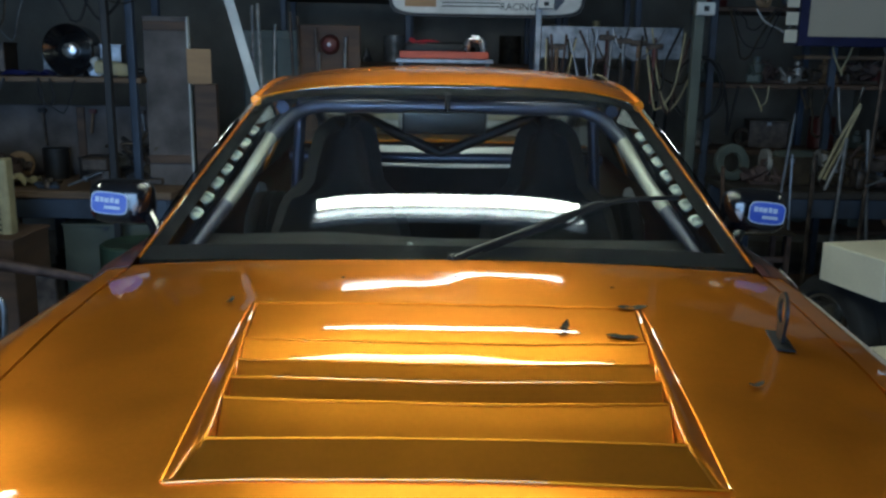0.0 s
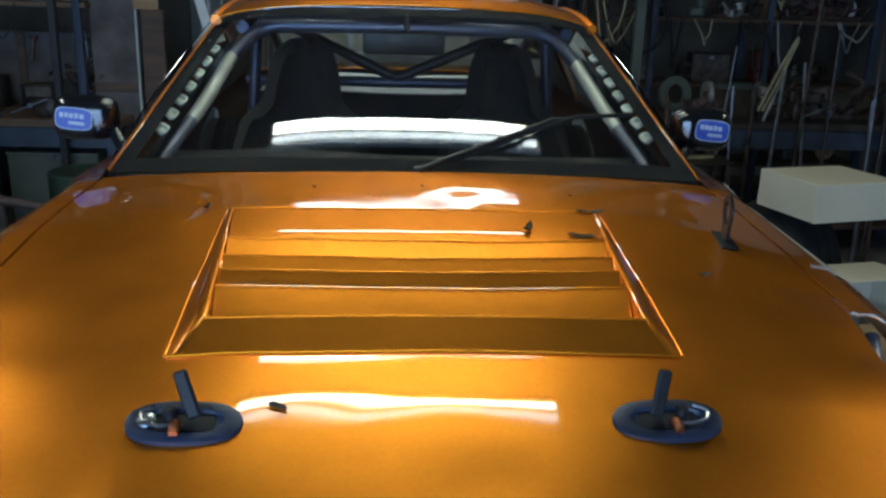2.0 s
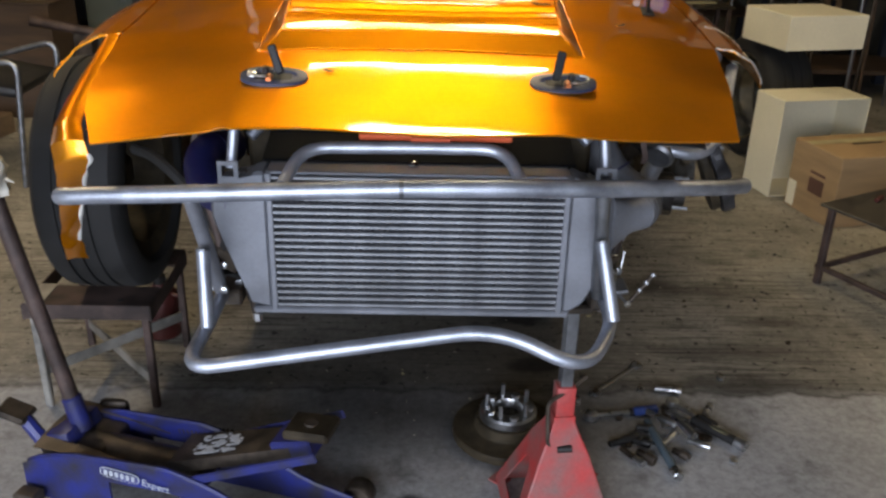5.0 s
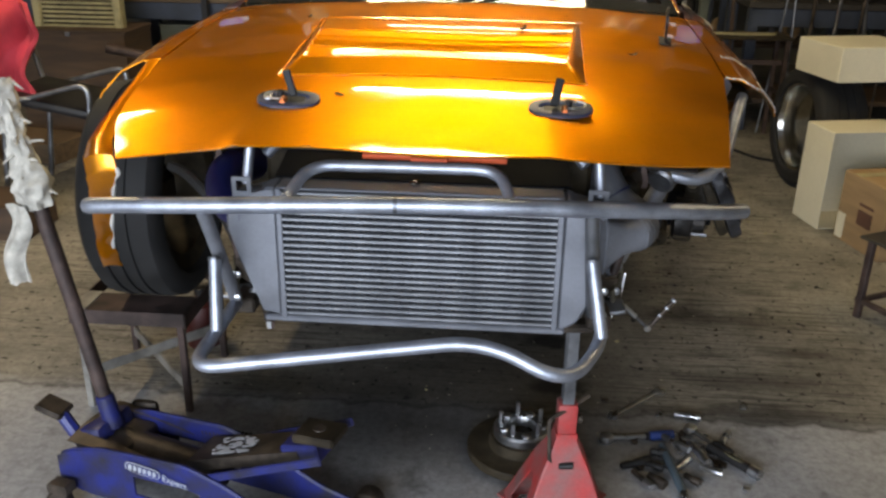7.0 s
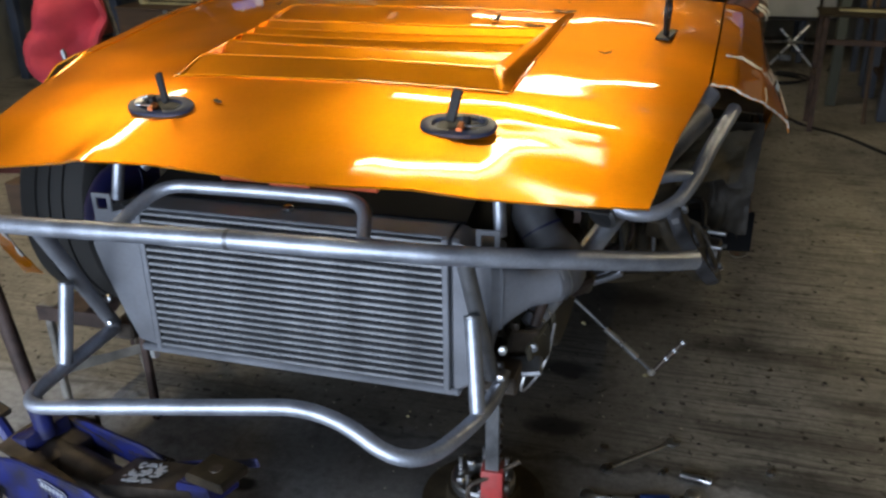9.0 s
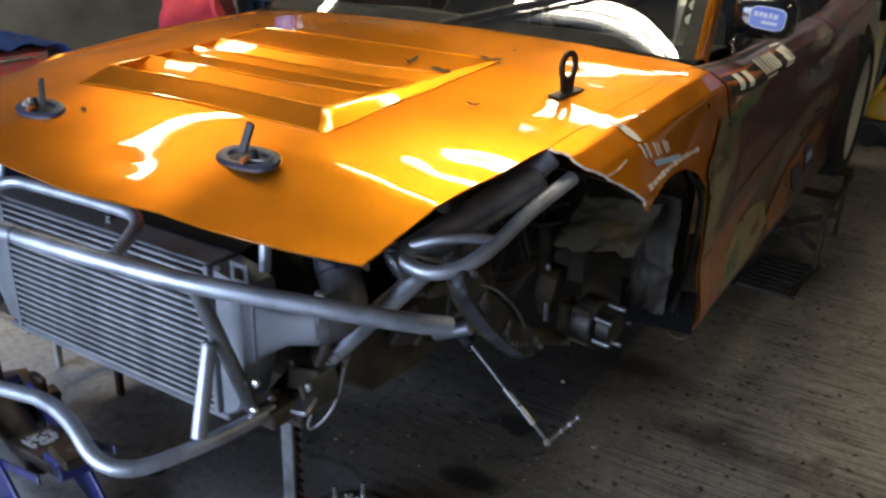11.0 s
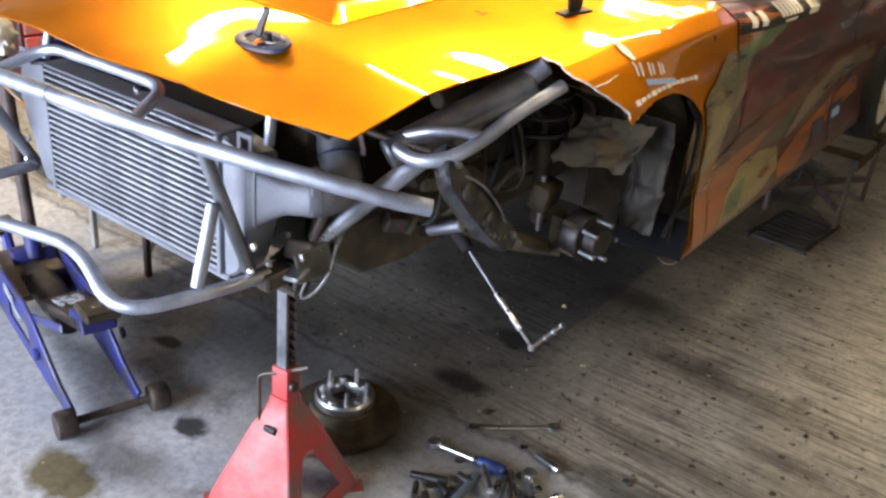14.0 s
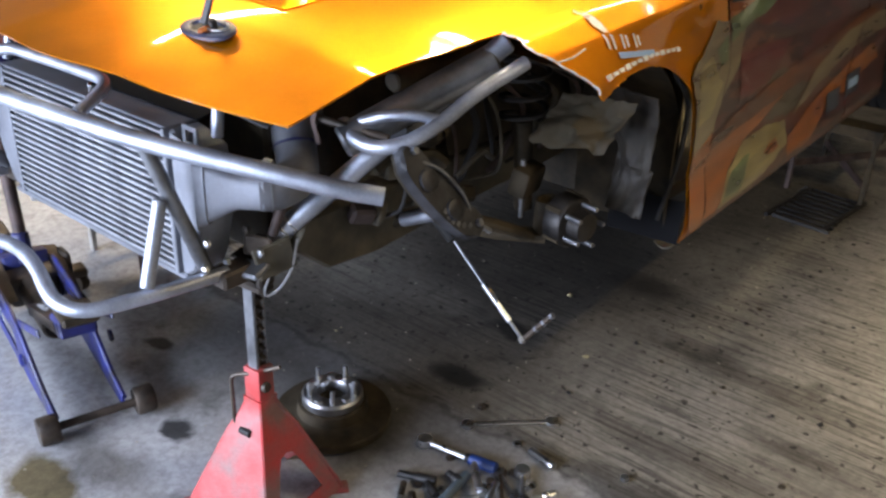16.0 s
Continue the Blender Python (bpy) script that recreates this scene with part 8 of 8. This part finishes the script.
tagged(add("steel_post", slab(0.56, 0.60, 5.92, 5.96, 0.0, 2.9, 0.004), DULL), "thin steel upright carrying the tool rail", "post")
for k, (cx, cz, r) in enumerate(((1.62, 1.42, 0.16), (0.95, 1.35, 0.12))):
    pts = [Vector((cx + (r + 0.01 * math.sin(a * 0.37)) * math.cos(a), 5.88 + 0.004 * a, cz + 1.25 * r * math.sin(a))) for a in np.linspace(0, 6.283 * 3, 90)]
    tagged(add("hanging_hose", sweep(bmesh.new(), pts, 0.007, 6), [RUBBER, BUFF, RUBBER, DULL][k]), "coiled hose hanging on the rack", "hose", "hanging coils")
tagged(add("strap", sweep(bmesh.new(), smooth_path([(2.28, 5.5, 0.9), (2.36, 5.5, 1.1), (2.46, 5.5, 1.32), (2.48, 5.5, 1.34), (2.40, 5.5, 1.12), (2.31, 5.5, 0.9)], 0.03), 0.010, 6), BUFF), "yellow strap hanging over the bench", "strap")
tagged(add("rod", rod(bmesh.new(), (2.33, 5.30, 1.14), (2.25, 5.34, 0.862), 0.010), PALE_METAL), "bright bar leaning on the bench", "bar")
tagged(add("sheet_metal", slab(0.90, 1.40, 6.93, 6.95, 1.218, 1.52, 0.002), DIRTY_SHEET), "pale sheet of metal leaning on the shelves", "sheet metal")
tagged(add("roof_timber", slab(-4.3, -0.5, 4.9, 5.0, 1.99, 2.03, 0.004), DARK_WOOD), "long timber lying on the racks", "plank")
tagged(add("roof_tube", rod(bmesh.new(), (-4.3, 5.2, 2.10), (-0.4, 5.3, 2.12), 0.025), DULL), "long steel tube lying on the racks", "steel tube")


# left foreground clutter: radiators, tubular chair, red jacket, wooden blocks
def cast_radiator(x0, x1, y, z0, z1):
    t = thing("radiator", ((x0 + x1) / 2, y, z0), "cream finned radiator core standing on blocks", "radiator")
    n = 14
    for k in range(n):
        z = lerp(z0 + 0.02, z1 - 0.02, k / (n - 1))
        part("fin", slab(x0, x1, y - 0.03, y + 0.03, z - 0.008, z + 0.008, 0.003), BUFF, t)
    part("tank", slab(x1, x1 + 0.05, y - 0.04, y + 0.04, z0, z1, 0.008), BUFF, t)
    part("tank", slab(x0 - 0.05, x0, y - 0.04, y + 0.04, z0, z1, 0.008), BUFF, t)
    part("core", slab(x0, x1, y - 0.015, y + 0.015, z0, z1), GRIME, t)


cast_radiator(-2.72, -2.26, 4.62, 0.66, 1.06)
crate(-2.5, 4.66, 0.0, 0.7, 0.4, 0.66, DARK_WOOD, "dark wooden chest on the floor")


def tube_chair():
    t = thing("tubular_chair", (-2.0, 3.4, 0), "tubular steel chair with a dark seat", "chair")
    for s in (-1, 1):
        y = 3.45 + 0.22 * s
        part("frame_tube", sweep(bmesh.new(), bent([(-1.86, y, 0.02), (-1.80, y, 0.62), (-2.25, y, 0.50), (-2.35, y, 0.95)], 0.08), 0.014, 10), DULL, t)
        part("leg", rod(bmesh.new(), (-2.30, y, 0.0), (-2.24, y, 0.50), 0.013), DULL, t)
    part("seat", box(bmesh.new(), 0.44, 0.46, 0.05, pose(-2.04, 3.45, 0.50, 0, 10), 0.02, 2), BLACK, t)
    part("backrest", box(bmesh.new(), 0.04, 0.42, 0.30, pose(-2.34, 3.45, 0.82, 0, -12), 0.015, 2), RED_ENAMEL, t)


tube_chair()
tagged(add("red_jacket", sheet(lambda u, v: Vector((-2.06 - 0.30 * u - 0.05 * math.sin(6 * v), 3.24 + 0.10 * math.sin(5 * u) + 0.06 * noise.noise((u * 4, v * 4, 3)), lerp(0.52, 0.98, v) + 0.03 * noise.noise((u * 5, v * 2, 7)))), 18, 18, 0.02), RED_CLOTH), "bright red cloth jacket hung on the chair", "jacket")
for k, (x, y, sx, sy, sz, mt) in enumerate(((-2.62, 4.1, 0.55, 0.30, 0.12, WOOD), (-2.15, 2.9, 0.40, 0.30, 0.16, DARK_WOOD), (-2.75, 3.4, 0.45, 0.30, 0.20, RED_ENAMEL))):
    tagged(add("wood_block", box(bmesh.new(), sx, sy, sz, pose(x, y, sz / 2 - 0.006, 0, 0, 14 * (k - 1)), 0.006), mt), "rough block of timber on the floor", "timber block", "blocks on the floor")
t = thing("engine_crane_leg", (-1.95, 4.3, 0), "rusty iron lever lying across a low stand", "machine part")
part("arm", rod(bmesh.new(), (-2.15, 4.2, 0.62), (-1.70, 4.3, 0.52), 0.030, 0.022), RACK, t)
part("stand", slab(-1.95, -1.85, 4.25, 4.35, 0.0, 0.55, 0.006), GREASE, t)
part("foot", slab(-2.1, -1.7, 4.2, 4.4, -0.006, 0.03, 0.006), GREASE, t)
tagged(add("oil_drum", lathe(bmesh.new(), [(0.19, 0), (0.20, 0.01), (0.20, 0.2), (0.207, 0.21), (0.20, 0.22), (0.20, 0.42), (0.207, 0.43), (0.20, 0.44), (0.20, 0.60), (0.19, 0.61), (0.17, 0.60)], pose(-1.62, 4.75, 0), 28), GREEN), "dark green oil drum by the bench", "drum")
crate(-1.95, 5.35, 0.21, 0.5, 0.4, 0.4, GREEN_GREY, "grey-green steel tool chest under the bench")


# back right: pressure washer, white panel, cable
def pressure_washer():
    x, y = 0.90, 6.45
    t = thing("pressure_washer", (x, y, 0), "yellow and black pressure washer on the floor", "pressure washer")
    def shellf(u, v):
        a = 2 * math.pi * u
        k = float(np.interp(v, [0, 0.1, 0.55, 0.85, 1.0], [0.96, 1.0, 0.96, 0.75, 0.25]))
        cx, sx = math.cos(a), math.sin(a)
        return Vector((x + 0.19 * k * math.copysign(abs(cx) ** 0.6, cx), y + 0.13 * k * math.copysign(abs(sx) ** 0.6, sx), lerp(0.17, 0.36, v)))
    part("cover", sheet(shellf, 28, 10), YELLOW, t)
    part("handle", sweep(bmesh.new(), bent([(x - 0.15, y, 0.30), (x - 0.10, y, 0.45), (x + 0.10, y, 0.45), (x + 0.17, y, 0.28)], 0.06), 0.026, 12), YELLOW, t)
    part("base", box(bmesh.new(), 0.40, 0.30, 0.17, pose(x, y, 0.085), 0.03, 2), BLACK, t)
    for s in (-1, 1):
        part("wheel", lathe(bmesh.new(), [(0.02, -0.02), (0.075, -0.02), (0.075, 0.02), (0.02, 0.02)], pose(x + s * 0.13, y - 0.16, 0.07, 90), 20), RUBBER, t)
    part("lance", rod(bmesh.new(), (x + 0.2, y, 0.24), (x + 0.62, y + 0.2, 0.20), 0.010), CHROME, t)


pressure_washer()
tagged(add("cable", sweep(bmesh.new(), smooth_path([(1.2 + 0.22 * math.cos(a) * (1 + 0.1 * math.sin(a * 0.7)), 6.25 + 0.16 * math.sin(a), 0.006 + 0.002 * a) for a in np.linspace(0, 14, 40)], 0.05), 0.008, 6), RUBBER), "black cable coiled on the floor", "cable")
t = thing("caster_frame", (1.35, 6.7, 0), "small bright metal frame behind the washer", "machine part")
part("strut", rod(bmesh.new(), (1.2, 6.7, 0.02), (1.45, 6.75, 0.32), 0.010), CHROME, t)
part("strut", rod(bmesh.new(), (1.5, 6.7, 0.02), (1.25, 6.75, 0.28), 0.010), CHROME, t)
part("head", box(bmesh.new(), 0.09, 0.06, 0.05, pose(1.3, 6.7, 0.08), 0.01), DULL, t)
panel = thing("painted_board", (1.15, 7.1, 0), "scuffed white panel with dark green paint marks", "panel")
part("sheet", slab(0.75, 1.62, 6.82, 6.86, 0.36, 1.10, 0.003), WHITE_PANEL, panel)
for k in range(14):
    part("paint_mark", box(bmesh.new(), 0.05, 0.002, 0.035 + 0.02 * (k % 3), pose(0.86 + 0.017 * k, 6.8185, 0.88 - 0.017 * k + 0.02 * math.sin(k * 2.2), 0, 35 + 12 * (k % 4)), 0.0), GREEN, panel)
part("trim", slab(0.72, 1.65, 6.83, 6.87, 0.33, 0.36, 0.003), BLACK, panel)
tagged(add("hanging_hose", sweep(bmesh.new(), smooth_path([(1.55, 6.72, 1.3), (1.50, 6.70, 0.6), (1.52, 6.66, 0.012), (1.62, 6.66, 0.012), (1.66, 6.68, 0.5), (1.62, 6.70, 1.1), (1.66, 6.72, 1.4)], 0.04), 0.012, 8), RUBBER), "black hose hanging beside the panel", "hose")
tagged(add("broken_panel", prism([(-0.22, 0), (0.26, -0.03), (0.24, 0.005), (0.05, 0.05), (-0.10, 0.03)], 0.012, pose(1.62, 5.08, 0.678, 90)), BUFF), "pale broken panel lying on a low stand", "panel")
low = thing("low_stand", (1.65, 5.1, 0), "dark welded angle stand by the bench", "stand")
part("top", slab(1.30, 1.95, 4.95, 5.23, 0.655, 0.67, 0.003), GRIME, low)
for x in (1.33, 1.92):
    for y in (4.98, 5.20):
        part("leg", slab(x - 0.014, x + 0.014, y - 0.014, y + 0.014, 0.0, 0.655, 0.002), RACK, low)
    part("side_bar", slab(x - 0.009, x + 0.009, 5.0, 5.18, 0.30, 0.33, 0.002), RACK, low)
part("side_bar", slab(1.35, 1.90, 4.97, 4.99, 0.50, 0.53, 0.002), RACK, low)

# pale boards stacked on the back shelves
t = thing("stacked_boards", (0, 7.15, 0), "pale scuffed boards standing against the back shelves", "boards")
for k in range(5):
    part("board", slab(-1.22 + 0.05 * (k % 2), 0.66 - 0.07 * (k % 3), 7.165, 7.19, 0.58 + 0.135 * k if k else 0.0, 0.705 + 0.135 * k, 0.004), WHITE_PANEL if k % 2 else BUFF, t)

# red drawer cabinet with a blue cover, against the side wall
t = thing("tool_cabinet", (-2.95, 2.48, 0), "red steel drawer cabinet under a blue cloth", "tool cabinet")
part("body", slab(-3.15, -2.75, 2.20, 2.76, 0.03, 0.70, 0.008), RED_ENAMEL, t)
for k in range(5):
    d = part("drawer", slab(-2.75, -2.735, 2.225, 2.735, 0.07 + 0.125 * k, 0.18 + 0.125 * k, 0.003), RED, t)
    part("handle", slab(-2.735, -2.72, 2.30, 2.66, 0.155 + 0.125 * k, 0.168 + 0.125 * k, 0.003), DULL, d)
for x in (-3.1, -2.8):
    for y in (2.25, 2.71):
        part("castor", lathe(bmesh.new(), [(0.008, -0.012), (0.018, -0.012), (0.018, 0.012), (0.008, 0.012)], pose(x, y, 0.016, 90), 14), RUBBER, t)
tagged(add("cloth", sheet(lambda u, v: Vector((lerp(-3.16, -2.72, u), lerp(2.15, 2.90, v), 0.712 + 0.05 * abs(noise.noise((u * 3, v * 4, 9))) - 0.10 * max(0, (v - 0.85) / 0.15) ** 2)), 16, 24, 0.006), BLUE_GRIP), "crumpled blue cloth thrown over the red cabinet", "cloth")

# tangled clutter along the back: hanging cables, leaning bars, heaped parts, small white boxes
rnd4 = random.Random(31)


def hanging_cable(x, y, z, w, drop, material):
    pts = [Vector((x + rnd4.uniform(-0.01, 0.01), y, z))]
    for k in range(1, 6):
        t = k / 5
        pts.append(Vector((x + w * t + rnd4.uniform(-0.03, 0.03), y - 0.012 + rnd4.uniform(-0.012, 0.012), z - drop * math.sin(math.pi * t) * rnd4.uniform(0.85, 1.1))))
    ob = add("hanging_cable", sweep(bmesh.new(), smooth_path(pts, 0.04), rnd4.uniform(0.004, 0.009), 6), material)
    tagged(ob, "loop of dusty cable hanging from the racks", "cable", "cables hanging at the back")


def leaning_bar(x, y, z0, h, lean, material):
    ob = add("leaning_bar", rod(bmesh.new(), (x, y - 0.03, z0), (x + lean, y, z0 + h), rnd4.uniform(0.007, 0.014), seg=8), material)
    tagged(ob, "length of dull bar leaning against the racks", "metal bar", "bars leaning at the back")


def heap(x, y, z, s, material):
    """A knot of oily castings, pipes and brackets that has rusted into one lump."""
    t = thing("parts_heap", (x, y, z), "heap of oily brackets, pipes and castings", "machine parts", "heaps at the back")
    for k in range(5):
        m = pose(x + rnd4.uniform(-s, s), y + rnd4.uniform(-0.3, 0.3) * s, z + s * (0.22 + 0.16 * k), rnd4.uniform(-30, 30), rnd4.uniform(-40, 40), rnd4.uniform(0, 180))
        part("bracket", box(bmesh.new(), s * rnd4.uniform(0.5, 1.1), s * rnd4.uniform(0.3, 0.6), s * rnd4.uniform(0.3, 0.6), m, s * 0.06), material, t)
    for k in range(4):
        a = Vector((x + rnd4.uniform(-s, s), y, z + s * rnd4.uniform(0.1, 0.8)))
        part("pipe", sweep(bmesh.new(), smooth_path([a, a + Vector((rnd4.uniform(-s, s), -0.2 * s, s * 0.5)), a + Vector((rnd4.uniform(-s, s), 0, s * rnd4.uniform(0.2, 1.1)))], 0.03), s * rnd4.uniform(0.05, 0.1), 7), material, t)
    part("casting", box(bmesh.new(), s * 1.6, s * 0.8, s * 0.22, pose(x, y, z + s * 0.11), s * 0.04), material, t)


for k in range(16):
    hanging_cable(rnd4.uniform(0.62, 1.35), 5.90, rnd4.uniform(1.72, 1.80), rnd4.uniform(0.06, 0.35), rnd4.uniform(0.15, 0.6), rnd4.choice([RUBBER, GRIME, BUFF, DULL, RACK]))
for k in range(20):
    hanging_cable(rnd4.uniform(1.80, 3.1), 6.18, rnd4.choice([1.44, 1.94]), rnd4.uniform(0.05, 0.35), rnd4.uniform(0.12, 0.42), rnd4.choice([RUBBER, GRIME, RUBBER, BUFF, PALE_METAL]))
for k in range(12):
    hanging_cable(rnd4.uniform(-3.4, -1.9), 5.285, rnd4.choice([1.44, 1.97]), rnd4.uniform(0.05, 0.4), rnd4.uniform(0.10, 0.35), rnd4.choice([RUBBER, GRIME, DULL, BUFF]))
for k in range(14):
    leaning_bar(rnd4.uniform(1.6, 3.2), 5.24, 0.0, rnd4.uniform(0.95, 1.7), rnd4.uniform(-0.12, 0.12), rnd4.choice([DULL, GREASE, RACK, DARK_WOOD]))
for k in range(9):
    leaning_bar(rnd4.uniform(-1.45, -0.6), 5.86, 0.0, rnd4.uniform(1.5, 2.1), rnd4.uniform(-0.10, 0.10), rnd4.choice([DULL, GREASE, DARK_WOOD, PALE_METAL]))
for k in range(7):
    heap(rnd4.uniform(-3.2, -1.75), 5.45, 0.82, rnd4.uniform(0.10, 0.20), rnd4.choice([GREASE, GRIME, RACK, BLACK]))
for k in range(6):
    heap(rnd4.uniform(1.85, 3.3), 5.55, 0.86, rnd4.uniform(0.10, 0.19), rnd4.choice([GREASE, GRIME, RACK, BLUE_GREY]))
for k in range(5):
    heap(rnd4.uniform(-3.3, -1.95), 5.5, 1.45, rnd4.uniform(0.08, 0.15), rnd4.choice([GREASE, GRIME, BLACK]))
for k in range(5):
    heap(rnd4.uniform(1.95, 3.2), 6.40, 1.45, rnd4.uniform(0.09, 0.16), rnd4.choice([GREASE, GRIME, RACK]))
for x, z, w, h in ((1.53, 1.86, 0.11, 0.075), (1.53, 2.02, 0.09, 0.09), (0.62, 1.90, 0.10, 0.06)):
    sw = tagged(add("switch_box", slab(x - w / 2, x + w / 2, 5.55 if x > 1 else 5.87, 5.60 if x > 1 else 5.92, z, z + h, 0.006), WHITE_PANEL), "grubby white switch box on the steel upright", "switch box", "switch boxes")
    part("rocker", slab(x - 0.015, x + 0.015, 5.54 if x > 1 else 5.86, 5.55 if x > 1 else 5.87, z + h * 0.3, z + h * 0.7, 0.002), BLACK, sw)
